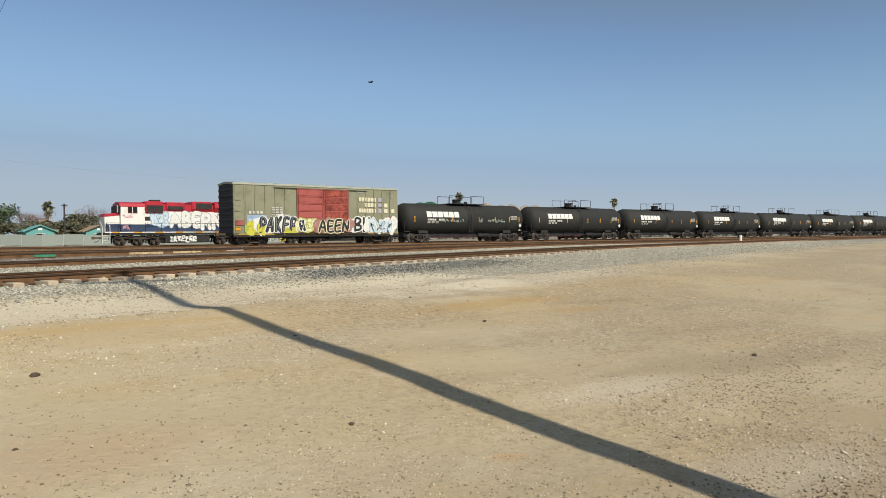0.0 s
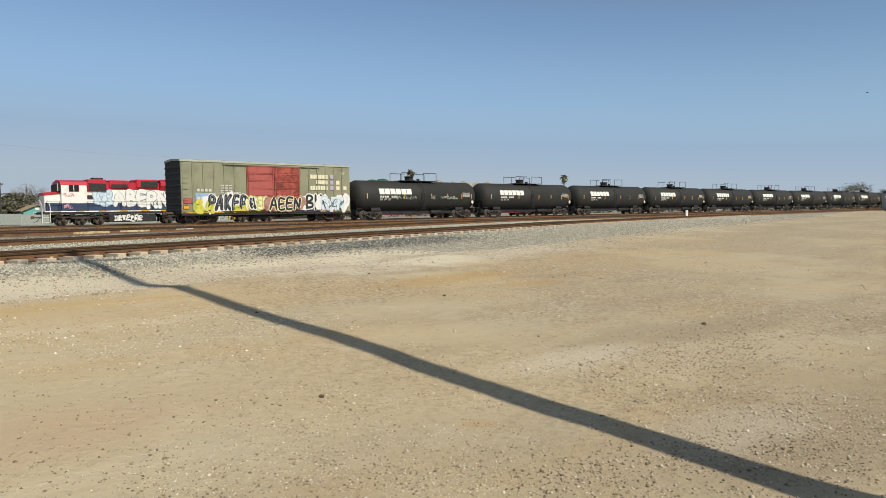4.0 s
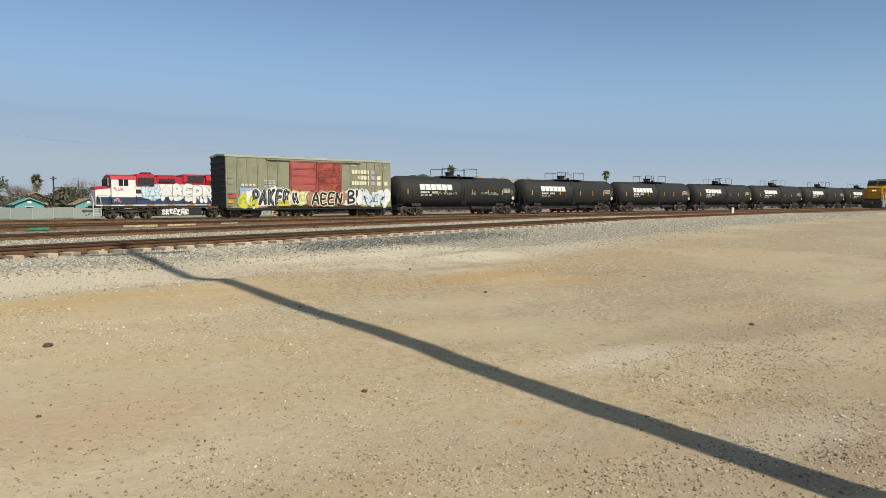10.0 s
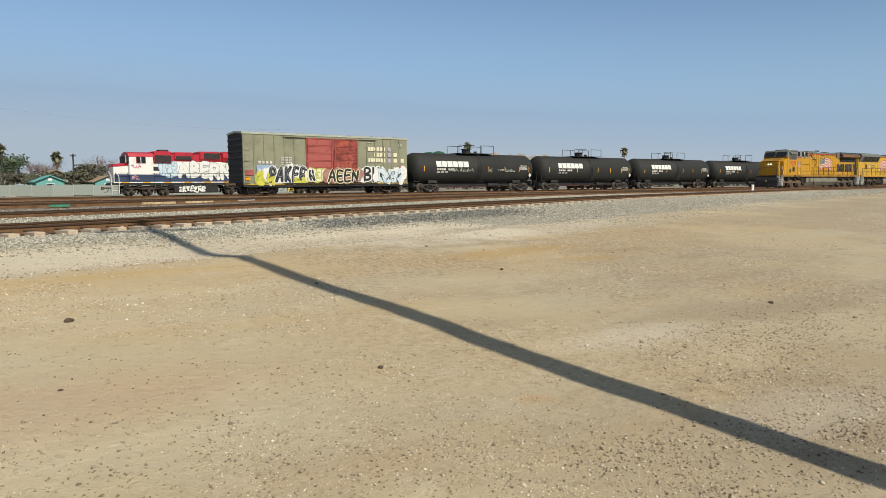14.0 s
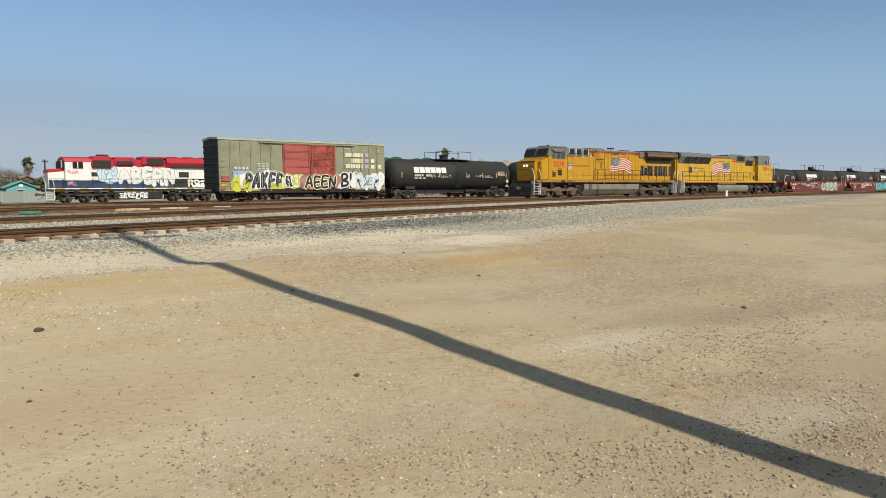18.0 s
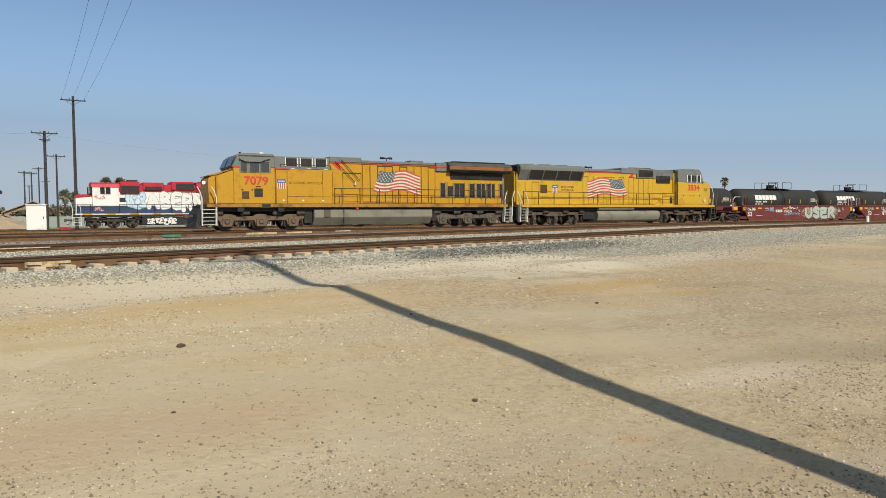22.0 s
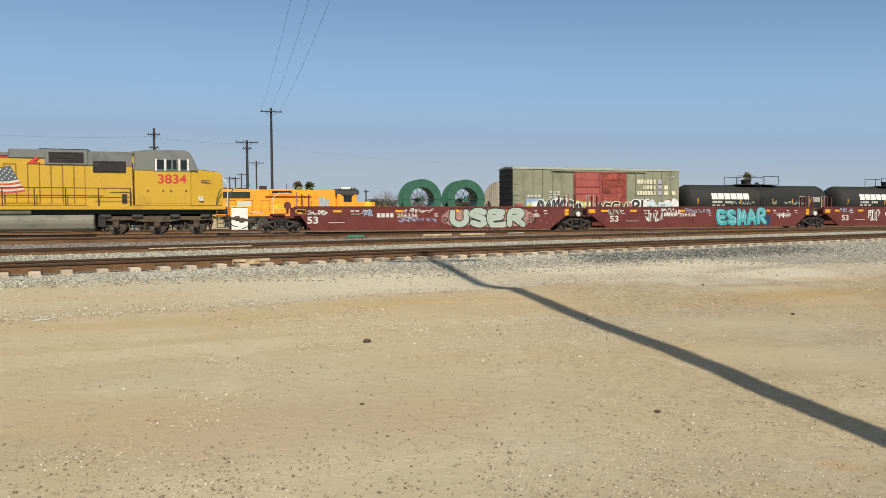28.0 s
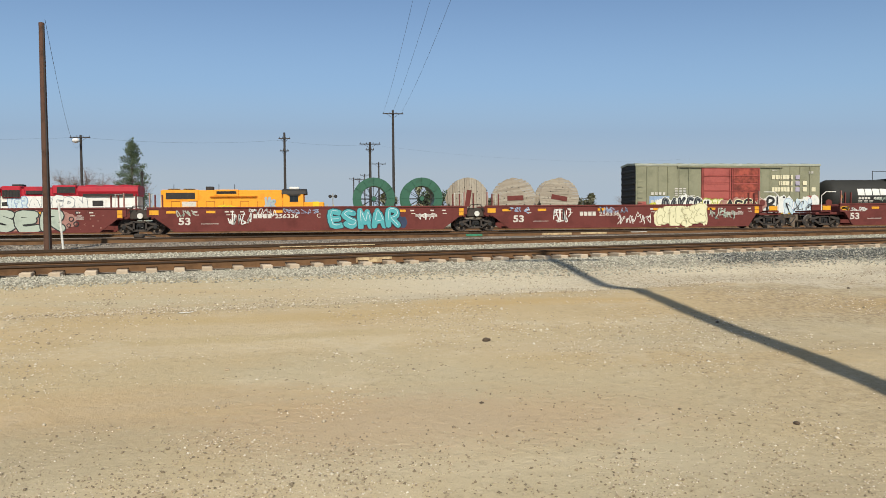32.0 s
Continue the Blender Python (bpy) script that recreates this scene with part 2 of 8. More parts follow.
def axis_steps(parts):
    out = []
    for a, b, s in parts:
        n = max(1, round((b - a) / s))
        out += [a + (b - a) * i / n for i in range(n)]
    return out + [parts[-1][1]]


def build_ground(material):
    xs = axis_steps([(-4000, -1000, 600), (-1000, -200, 130), (-200, -40, 14), (-40, -12, 1.4), (-12, 26, 0.24), (26, 50, 0.6), (50, 120, 2.0), (120, 300, 10), (300, 1000, 90), (1000, 4000, 600)])
    ys = axis_steps([(-4000, -500, 700), (-500, -60, 70), (-60, -6, 6), (-6, 1, 0.7), (1, 20, 0.18), (20, 34, 0.6), (34, 70, 2.0), (70, 300, 15), (300, 1000, 90), (1000, 4000, 600)])
    verts = [(x, y, ground_z(x, y)) for y in ys for x in xs]
    nx = len(xs)
    faces = [(j * nx + i, j * nx + i + 1, (j + 1) * nx + i + 1, (j + 1) * nx + i) for j in range(len(ys) - 1) for i in range(nx - 1)]
    me = bpy.data.meshes.new("ground")
    me.from_pydata(verts, [], faces)
    me.polygons.foreach_set("use_smooth", [True] * len(faces))
    me.materials.append(material)
    return tagged(new("ground", me), "bare sandy dirt yard with stones and tyre ruts", "ground", kind="structure")


# ---- more materials ----
def ground_material():
    """Dirt in front, grey crushed stone along the near track, brown stained ballast in the yard behind."""
    m = bpy.data.materials.new("dirt and ballast")
    m.use_nodes = True
    t = m.node_tree
    n, link = t.nodes, t.links.new
    bsdf = n["Principled BSDF"]
    geo = n.new("ShaderNodeNewGeometry")
    sep = n.new("ShaderNodeSeparateXYZ")
    link(geo.outputs["Position"], sep.inputs[0])

    def noise_at(scale, detail=6, rough=0.6, stretch=None):
        q = n.new("ShaderNodeTexNoise")
        q.inputs["Scale"].default_value, q.inputs["Detail"].default_value, q.inputs["Roughness"].default_value = scale, detail, rough
        if stretch:
            mp = n.new("ShaderNodeMapping")
            mp.inputs["Rotation"].default_value, mp.inputs["Scale"].default_value = (0, 0, stretch[0]), stretch[1]
            link(geo.outputs["Position"], mp.inputs["Vector"])
            link(mp.outputs["Vector"], q.inputs["Vector"])
        else:
            link(geo.outputs["Position"], q.inputs["Vector"])
        return q.outputs["Fac"]

    def math_of(op, a, b):
        q = n.new("ShaderNodeMath")
        q.operation = op
        for i, v in enumerate((a, b)):
            if isinstance(v, (int, float)):
                q.inputs[i].default_value = v
            else:
                link(v, q.inputs[i])
        return q.outputs[0]

    def ramp(v, a, b, c=0.0, d=1.0):
        q = n.new("ShaderNodeMapRange")
        q.interpolation_type = "SMOOTHSTEP"
        link(v, q.inputs["Value"])
        for k, w in (("From Min", a), ("From Max", b), ("To Min", c), ("To Max", d)):
            q.inputs[k].default_value = w
        return q.outputs["Result"]

    def mixed(f, a, b):
        q = n.new("ShaderNodeMix")
        q.data_type = "RGBA"
        link(f, q.inputs["Factor"])
        for k, v in (("A", a), ("B", b)):
            if isinstance(v, tuple):
                q.inputs[k].default_value = (*v, 1) if len(v) == 3 else v
            else:
                link(v, q.inputs[k])
        return q.outputs["Result"]

    w = math_of("SUBTRACT", math_of("ADD", math_of("MULTIPLY", sep.outputs["X"], 0.235), 16.55), sep.outputs["Y"])
    big, mid, fine, grit = noise_at(0.28), noise_at(1.6), noise_at(9, 7, 0.7), noise_at(55, 3, 0.7)
    ruts = noise_at(0.55, 5, 0.6, (radians(13), (0.18, 1.0, 1.0)))
    tan, pale, ochre, grey, dark = (0.52, 0.416, 0.245), (0.61, 0.52, 0.352), (0.55, 0.40, 0.20), (0.52, 0.447, 0.294), (0.25, 0.19, 0.112)
    c = mixed(ramp(big, 0.35, 0.65), tan, grey)
    c = mixed(ramp(ruts, 0.50, 0.62, 0, 0.5), c, ochre)
    c = mixed(ramp(ruts, 0.46, 0.30, 0, 0.6), c, pale)
    near = ramp(sep.outputs["X"], 26, 12, 0.15, 1.0)
    streak = noise_at(0.9, 6, 0.65, (radians(12), (0.22, 1.0, 1.0)))
    # ochre band and pale crushed strip that run beside the track
    band = math_of("ADD", w, math_of("MULTIPLY", math_of("SUBTRACT", mid, 0.5), 2.6))
    wide = math_of("SUBTRACT", band, ramp(sep.outputs["X"], 5, 9, 0, 1.9))
    oc = math_of("MULTIPLY", ramp(math_of("ADD", wide, ramp(sep.outputs["X"], 0, -5, 0, 2.6)), 6.4, 7.4), ramp(wide, 9.8, 8.6))
    c = mixed(math_of("MULTIPLY", math_of("MULTIPLY", oc, near), ramp(big, 0.3, 0.65, 0.1, 0.7)), c, ochre)
    c = mixed(math_of("MULTIPLY", ramp(streak, 0.50, 0.68, 0, 0.5), ramp(sep.outputs["X"], 2, 9, 0.2, 1.0)), c, (0.30, 0.235, 0.15))
    c = mixed(ramp(sep.outputs["X"], 14, 40, 0, 0.55), c, (0.42, 0.355, 0.24))
    pl = math_of("MULTIPLY", math_of("MULTIPLY", ramp(band, 2.6, 3.4), ramp(wide, 6.6, 5.6)), math_of("MULTIPLY", ramp(sep.outputs["X"], -2.5, 3.5, 0.1, 1.0), ramp(sep.outputs["X"], 22, 13, 0.2, 1.0)))
    c = mixed(math_of("MULTIPLY", pl, 0.9), c, (0.665, 0.60, 0.45))
    c = mixed(ramp(mid, 0.54, 0.70, 0, 0.6), c, pale)
    # rough trodden patches with dark crumbs
    patch = noise_at(0.21, 4, 0.55, (0.4, (1.0, 1.3, 1.0)))
    crumb = noise_at(14, 6, 0.8)
    rough = math_of("MULTIPLY", ramp(patch, 0.40, 0.55), ramp(sep.outputs["X"], 1, 7, 0.1, 1.2))
    c = mixed(math_of("MULTIPLY", rough, ramp(crumb, 0.47, 0.60, 0.12, 0.75)), c, (0.27, 0.20, 0.125))
    c = mixed(math_of("MULTIPLY", rough, ramp(crumb, 0.42, 0.34, 0, 0.7)), c, (0.60, 0.53, 0.41))
    c = mixed(ramp(fine, 0.55, 0.70, 0, 0.42), c, dark)
    c = mixed(ramp(fine, 0.45, 0.32, 0, 0.42), c, pale)
    c = mixed(ramp(grit, 0.60, 0.70, 0, 0.42), c, dark)
    c = mixed(ramp(grit, 0.37, 0.28, 0, 0.5), c, (0.68, 0.61, 0.47))
    c = mixed(math_of("MULTIPLY", ramp(sep.outputs["X"], 2.5, 9, 0, 0.26), ramp(w, 7.5, 11.0)), c, (0.33, 0.27, 0.175))
    # stains of other soil: middle, half length, half width, turn, colour, strength
    soils = ((9.1, 9.5, 1.9, 0.42, 0.12, (0.46, 0.31, 0.12), 0.75), (9.8, 8.22, 0.75, 0.22, -0.1, (0.44, 0.30, 0.12), 0.7), (4.95, 2.25, 0.8, 0.38, -0.1, (0.60, 0.54, 0.42), 0.6),
             (8.6, 4.3, 2.4, 0.5, -0.15, (0.27, 0.21, 0.135), 0.5), (2.3, 9.8, 2.0, 0.28, 0.05, (0.52, 0.35, 0.14), 0.6), (5.7, 4.3, 1.1, 0.3, 0.0, (0.61, 0.545, 0.42), 0.6), (3.6, 3.5, 0.16, 0.09, -0.4, (0.56, 0.36, 0.17), 0.7),
             (0.7, 5.0, 1.7, 0.7, 0.1, (0.50, 0.35, 0.215), 0.5), (-1.6, 5.6, 1.5, 0.5, 0.15, (0.52, 0.365, 0.21), 0.4))
    trodden = ((4.6, 1.75, 0.7, 0.3, 0.0, (0.31, 0.23, 0.145), 0.4), (-1.6, 7.4, 2.6, 0.35, 0.1, (0.64, 0.55, 0.38), 0.5), (-0.5, 9.0, 2.6, 0.3, 0.1, (0.50, 0.36, 0.16), 0.5), (-2.5, 4.6, 1.2, 0.6, 0.2, (0.34, 0.27, 0.17), 0.35), (4.3, 2.0, 2.2, 0.75, -0.35, (0.25, 0.195, 0.125), 0.34), (6.6, 2.3, 1.6, 0.8, -0.2, (0.25, 0.195, 0.125), 0.3), (3.3, 3.3, 1.4, 0.5, -0.3, (0.30, 0.24, 0.155), 0.25),
             (2.2, 7.2, 1.6, 0.35, 0.08, (0.60, 0.51, 0.36), 0.45), (1.6, 3.2, 1.0, 0.35, -0.1, (0.36, 0.28, 0.18), 0.35), (-0.8, 7.9, 2.0, 0.18, 0.1, (0.47, 0.37, 0.19), 0.5))
    for px, py, half_l, half_w, turn, shade, much in soils + trodden:
        ca, sa = math.cos(turn), math.sin(turn)
        dx, dy = math_of("SUBTRACT", sep.outputs["X"], px), math_of("SUBTRACT", sep.outputs["Y"], py)
        u = math_of("DIVIDE", math_of("ADD", math_of("MULTIPLY", dx, ca), math_of("MULTIPLY", dy, sa)), half_l)
        v = math_of("DIVIDE", math_of("SUBTRACT", math_of("MULTIPLY", dy, ca), math_of("MULTIPLY", dx, sa)), half_w)
        r2 = math_of("ADD", math_of("MULTIPLY", u, u), math_of("MULTIPLY", v, v))
        r2 = math_of("ADD", r2, math_of("MULTIPLY", math_of("SUBTRACT", streak, 0.5), 4.0))
        r2 = math_of("ADD", r2, math_of("MULTIPLY", math_of("SUBTRACT", crumb, 0.5), 4.5))
        c = mixed(ramp(r2, 1.7, -0.3, 0, much), c, shade)
    # crushed stone
    cell = n.new("ShaderNodeTexVoronoi")
    cell.inputs["Scale"].default_value = 22
    link(geo.outputs["Position"], cell.inputs["Vector"])
    val = n.new("ShaderNodeSeparateColor")
    link(cell.outputs["Color"], val.inputs[0])
    st = mixed(val.outputs[0], (0.32, 0.30, 0.235), (0.56, 0.535, 0.425))
    # cell edges darkened: shade between the stones, painted in
    st = mixed(ramp(cell.outputs["Distance"], 0.25, 0.55, 0, 0.75), st, (0.17, 0.155, 0.13))
    st = mixed(ramp(mid, 0.55, 0.7, 0, 0.6), st, (0.43, 0.38, 0.30))
    edge = math_of("ADD", w, math_of("MULTIPLY", math_of("SUBTRACT", fine, 0.5), 1.6))
    reach = math_of("ADD", ramp(sep.outputs["X"], -4, 6, -1.0, 0.0), ramp(sep.outputs["X"], 11, 16, 0.0, 3.2))
    dim = math_of("MULTIPLY", math_of("MULTIPLY", ramp(sep.outputs["X"], 7.6, 9.2), ramp(sep.outputs["X"], 20, 16)), ramp(edge, 4.0, 3.0))
    st = mixed(math_of("MULTIPLY", dim, 0.88), st, (0.095, 0.10, 0.088))
    c = mixed(ramp(math_of("SUBTRACT", edge, reach), 3.7, 2.8, 0, 0.9), c, st)
    # brown bed between the ties, darkened to paint the shade of the gaps
    bed = math_of("MULTIPLY", ramp(w, 1.5, 1.2), ramp(w, -1.15, -0.85))
    c = mixed(bed, c, mixed(ramp(fine, 0.4, 0.6), (0.15, 0.115, 0.08), (0.28, 0.225, 0.16)))
    # yard beyond: stained brown
    yard = math_of("MULTIPLY", ramp(edge, -5.4, -7.0), ramp(sep.outputs["Y"], 75, 50))
    br = mixed(ramp(fine, 0.35, 0.65), (0.17, 0.145, 0.12), (0.33, 0.29, 0.235))
    c = mixed(yard, c, br)
    far = ramp(sep.outputs["Y"], 60, 80)
    c = mixed(far, c, mixed(ramp(big, 0.4, 0.6), (0.30, 0.24, 0.17), (0.24, 0.21, 0.14)))
    link(c, bsdf.inputs["Base Color"])
    bsdf.inputs["Roughness"].default_value = 0.95
    h = math_of("ADD", math_of("MULTIPLY", fine, 0.6), math_of("ADD", math_of("MULTIPLY", grit, 0.25), math_of("MULTIPLY", mid, 0.8)))
    b = n.new("ShaderNodeBump")
    b.inputs["Strength"].default_value, b.inputs["Distance"].default_value = 0.75, 0.05
    link(h, b.inputs["Height"])
    link(b.outputs["Normal"], bsdf.inputs["Normal"])
    return m


def stones_material(name, dark, light, warm):
    """Loose stones, each of its own shade."""
    m = bpy.data.materials.new(name)
    m.use_nodes = True
    t = m.node_tree
    n, link = t.nodes, t.links.new
    geo = n.new("ShaderNodeNewGeometry")
    r = n.new("ShaderNodeValToRGB")
    e = r.color_ramp.elements
    e[0].color, e[1].color = (*dark, 1), (*light, 1)
    mid = e.new(0.55)
    mid.color = (*warm, 1)
    e.new(0.9).color = tuple(0.6 * a + 0.4 * b for a, b in zip(light, warm)) + (1,)
    link(geo.outputs["Random Per Island"], r.inputs["Fac"])
    link(r.outputs["Color"], n["Principled BSDF"].inputs["Base Color"])
    n["Principled BSDF"].inputs["Roughness"].default_value = 0.9
    return m


def varied(name, colour, other, rough=0.9, bump=0.3):
    """Like mat(), but each object takes its own shade between two colours."""
    m = mat(name, colour, rough, 0, tuple(v * 0.6 for v in colour), 0.35, 4, bump)
    t = m.node_tree
    n, link = t.nodes, t.links.new
    info = n.new("ShaderNodeObjectInfo")
    q = n.new("ShaderNodeMix")
    q.data_type = "RGBA"
    bsdf = n["Principled BSDF"]
    old = bsdf.inputs["Base Color"].links[0].from_socket
    link(info.outputs["Random"], q.inputs["Factor"])
    link(old, q.inputs["A"])
    q.inputs["B"].default_value = (*other, 1)
    half = n.new("ShaderNodeMath")
    half.operation = "MULTIPLY"
    half.inputs[1].default_value = 0.7
    link(info.outputs["Random"], half.inputs[0])
    link(half.outputs[0], q.inputs["Factor"])
    link(q.outputs["Result"], bsdf.inputs["Base Color"])
    return m


def leaf_material(name, a, b):
    m = bpy.data.materials.new(name)
    m.use_nodes = True
    t = m.node_tree
    n, link = t.nodes, t.links.new
    geo = n.new("ShaderNodeNewGeometry")
    q = n.new("ShaderNodeMix")
    q.data_type = "RGBA"
    q.inputs["A"].default_value, q.inputs["B"].default_value = (*a, 1), (*b, 1)
    link(geo.outputs["Random Per Island"], q.inputs["Factor"])
    link(q.outputs["Result"], n["Principled BSDF"].inputs["Base Color"])
    n["Principled BSDF"].inputs["Roughness"].default_value = 0.8
    return m


def glass(name):
    m = bpy.data.materials.new(name)
    m.use_nodes = True
    b = m.node_tree.nodes["Principled BSDF"]
    b.inputs["Base Color"].default_value = (0.02, 0.025, 0.028, 1)
    b.inputs["Roughness"].default_value = 0.1
    b.inputs["Specular IOR Level"].default_value = 0.25
    return m


M["ground"] = ground_material()
M["glass"] = glass("dark cab glass")
M["cream"] = mat("cream marking paint", lin("cdb78c"), 0.8, 0, lin("84684a"), 0.6, 7)
M["mark_green"] = mat("green marking paint", lin("3f8a6a"), 0.8, 0, lin("2c5a48"), 0.5, 6)
M["truckbrown"] = mat("dusty brown truck steel", (0.10, 0.071, 0.045), 0.85, 0, (0.035, 0.027, 0.02), 0.45, 3)
M["truckfront"] = mat("dusty red-brown truck steel", (0.15, 0.10, 0.062), 0.85, 0, (0.06, 0.042, 0.03), 0.45, 3)
M["truckdark"] = mat("dark oily truck steel", (0.045, 0.036, 0.029), 0.8, 0, (0.10, 0.07, 0.05), 0.3, 3)
M["trucktan"] = mat("dusty grey truck steel", (0.105, 0.088, 0.062), 0.85, 0, (0.04, 0.034, 0.026), 0.45, 3)
M["wheel"] = mat("rusty wheel steel", (0.19, 0.15, 0.11), 0.7, 0.2, (0.09, 0.07, 0.05), 0.4, 4)
M["tread"] = mat("bright wheel rim", (0.34, 0.31, 0.27), 0.5, 0.3, (0.2, 0.17, 0.14), 0.4, 4)
M["fuel"] = mat("dusty grey fuel tank", lin("7f7c6c"), 0.7, 0, lin("605c4e"), 0.4, 0.7)
M["dark"] = mat("dark grille", (0.02, 0.018, 0.016), 0.7, 0, (0.05, 0.04, 0.03), 0.4, 3)
M["lamp_on"] = mat("lit headlight glass", lin("fff4dc"), 0.3)
M["lamp_on"].node_tree.nodes["Principled BSDF"].inputs["Emission Color"].default_value = (1.0, 0.93, 0.78, 1)
M["lamp_on"].node_tree.nodes["Principled BSDF"].inputs["Emission Strength"].default_value = 1.5
M["line"] = mat("red line paint", lin("c03a24"), 0.5, 0, lin("8e3020"), 0.3, 2)
M["seam"] = mat("dark panel joint", (0.05, 0.03, 0.012), 0.8)
M["greyglass"] = mat("grey cab window", (0.055, 0.058, 0.055), 0.3, 0, (0.10, 0.10, 0.095), 0.3, 2)
M["railing"] = mat("grimy handrail", lin("523a18"), 0.6, 0, lin("2e2414"), 0.5, 4)
M["whiterail"] = mat("white handrail", lin("d8d6cc"), 0.5, 0, lin("a09a88"), 0.3, 4)
M["flagred"] = mat("flag red paint", lin("b8503e"), 0.5, 0, lin("9a3c30"), 0.3, 2)
M["flagwhite"] = mat("flag white paint", lin("cfc8b4"), 0.5, 0, lin("aaa28c"), 0.3, 2)
M["flagblue"] = mat("flag blue paint", lin("4e5a62"), 0.5, 0, lin("3c464e"), 0.3, 2)
M["shieldblue"] = mat("emblem blue", lin("3a5f9a"), 0.5)
M["tagwhite"] = mat("white spray paint", lin("dcdcd4"), 0.7, 0, lin("c0c4c0"), 0.3, 2)
M["taggrey"] = mat("silver spray paint", lin("a9b3a4"), 0.6, 0, lin("8f9a8c"), 0.3, 2)
M["tagblack"] = mat("black spray paint", (0.02, 0.02, 0.02), 0.7)
M["tagteal"] = mat("teal spray paint", lin("4aa2a6"), 0.6, 0, lin("3a8690"), 0.3, 2)
M["tagblue"] = mat("pale blue spray paint", lin("93a9c2"), 0.7, 0, lin("7890ae"), 0.3, 2)
M["tagyellow"] = mat("lime spray paint", lin("c8c040"), 0.7, 0, lin("a8b040"), 0.3, 2)
M["tagcream"] = mat("cream spray paint", lin("dcd8b0"), 0.7, 0, lin("c4c09a"), 0.3, 2)
M["tagsteel"] = mat("grey spray paint", lin("80878c"), 0.7, 0, lin("6a7074"), 0.3, 2)
M["tagnavy"] = mat("blue-black spray paint", (0.022, 0.024, 0.034), 0.7)
M["tagbeige"] = mat("beige spray paint", lin("b3ad84"), 0.7, 0, lin("9a9474"), 0.3, 2)
M["lettercream"] = mat("cream lettering paint", lin("ddd6b4"), 0.6, 0, lin("c2ba98"), 0.35, 3)
M["taglav"] = mat("faded lavender paint", lin("aaa3b0"), 0.7, 0, lin("968fa0"), 0.3, 2)
M["tagrose"] = mat("faded rose spray paint", lin("d49aa6"), 0.7, 0, lin("c08894"), 0.3, 2)
M["taglime"] = mat("lime green spray paint", lin("a9b04a"), 0.7, 0, lin("8a9a40"), 0.3, 2)
M["tagpale"] = mat("pale sky spray paint", lin("c9d6d8"), 0.7, 0, lin("a4bcc4"), 0.4, 2)
M["tagpink"] = mat("dusty pink spray paint", lin("a47c70"), 0.8, 0, lin("865248"), 0.4, 2)
M["reflector"] = mat("yellow reflective tape", lin("e0a020"), 0.5, 0, lin("c08818"), 0.3, 3)
M["safety"] = mat("safety yellow paint", lin("e2c21c"), 0.5, 0, lin("b89a18"), 0.3, 3)
M["stencil"] = mat("white stencil paint", lin("cdc9be"), 0.6, 0, lin("a8a296"), 0.35, 5)
M["stone"] = stones_material("crushed stone", (0.20, 0.19, 0.15), (0.66, 0.63, 0.515), (0.43, 0.405, 0.315))
M["yardstone"] = stones_material("stained yard ballast", (0.10, 0.085, 0.07), (0.50, 0.45, 0.37), (0.26, 0.225, 0.18))
M["darkstone"] = stones_material("dark crushed stone", (0.04, 0.044, 0.04), (0.44, 0.44, 0.385), (0.125, 0.13, 0.115))
M["pebble"] = stones_material("pebbles and clods", (0.24, 0.19, 0.125), (0.80, 0.75, 0.63), (0.52, 0.43, 0.30))
M["clod"] = stones_material("dark clods", (0.175, 0.138, 0.09), (0.58, 0.50, 0.37), (0.34, 0.27, 0.178))
M["tiewood"] = varied("weathered timber tie", (0.60, 0.49, 0.36), (0.40, 0.31, 0.21))
M["tiedark"] = varied("tar-dark timber tie", (0.17, 0.135, 0.10), (0.26, 0.215, 0.16))
# conifer leaves lightened: distance haze is mixed into their colour
M["conifer"] = leaf_material("conifer leaves", (0.05, 0.085, 0.045), (0.13, 0.165, 0.08))
M["bush"] = leaf_material("dry bush leaves", (0.075, 0.08, 0.048), (0.15, 0.14, 0.085))
M["bare"] = leaf_material("bare twigs", (0.17, 0.125, 0.105), (0.27, 0.205, 0.175))
# palm and far tree colours are paled too, for the haze before them
M["palm"] = leaf_material("palm fronds", (0.18, 0.19, 0.11), (0.33, 0.32, 0.20))
M["haze"] = leaf_material("distant trees", (0.15, 0.165, 0.14), (0.24, 0.235, 0.19))
M["bark"] = mat("grey bark", (0.16, 0.12, 0.085), 0.9, 0, (0.09, 0.07, 0.05), 0.4, 3)
# teal paled to carry the haze in front of the houses
M["teal"] = mat("teal house wall", lin("66a29c"), 0.8, 0, lin("58908a"), 0.3, 1)
M["rooftan"] = mat("tan shingle roof", lin("a08a70"), 0.9, 0, lin("7a6a58"), 0.4, 1)
M["fence"] = varied("faded privacy fence", lin("949c94")[:3], lin("7c857c")[:3], 0.8, 0.1)
M["concrete"] = mat("grey metal siding", lin("a4a6a2"), 0.7, 0, lin("8e918e"), 0.3, 0.5)
M["mound"] = mat("sand heap", (0.40, 0.32, 0.21), 0.95, 0, (0.28, 0.21, 0.14), 0.4, 0.6, 0.5)
M["wire"] = mat("overhead wire", (0.05, 0.05, 0.055), 0.6)
M["lampglass"] = mat("white lamp bowl", lin("e8e8e4"), 0.3)


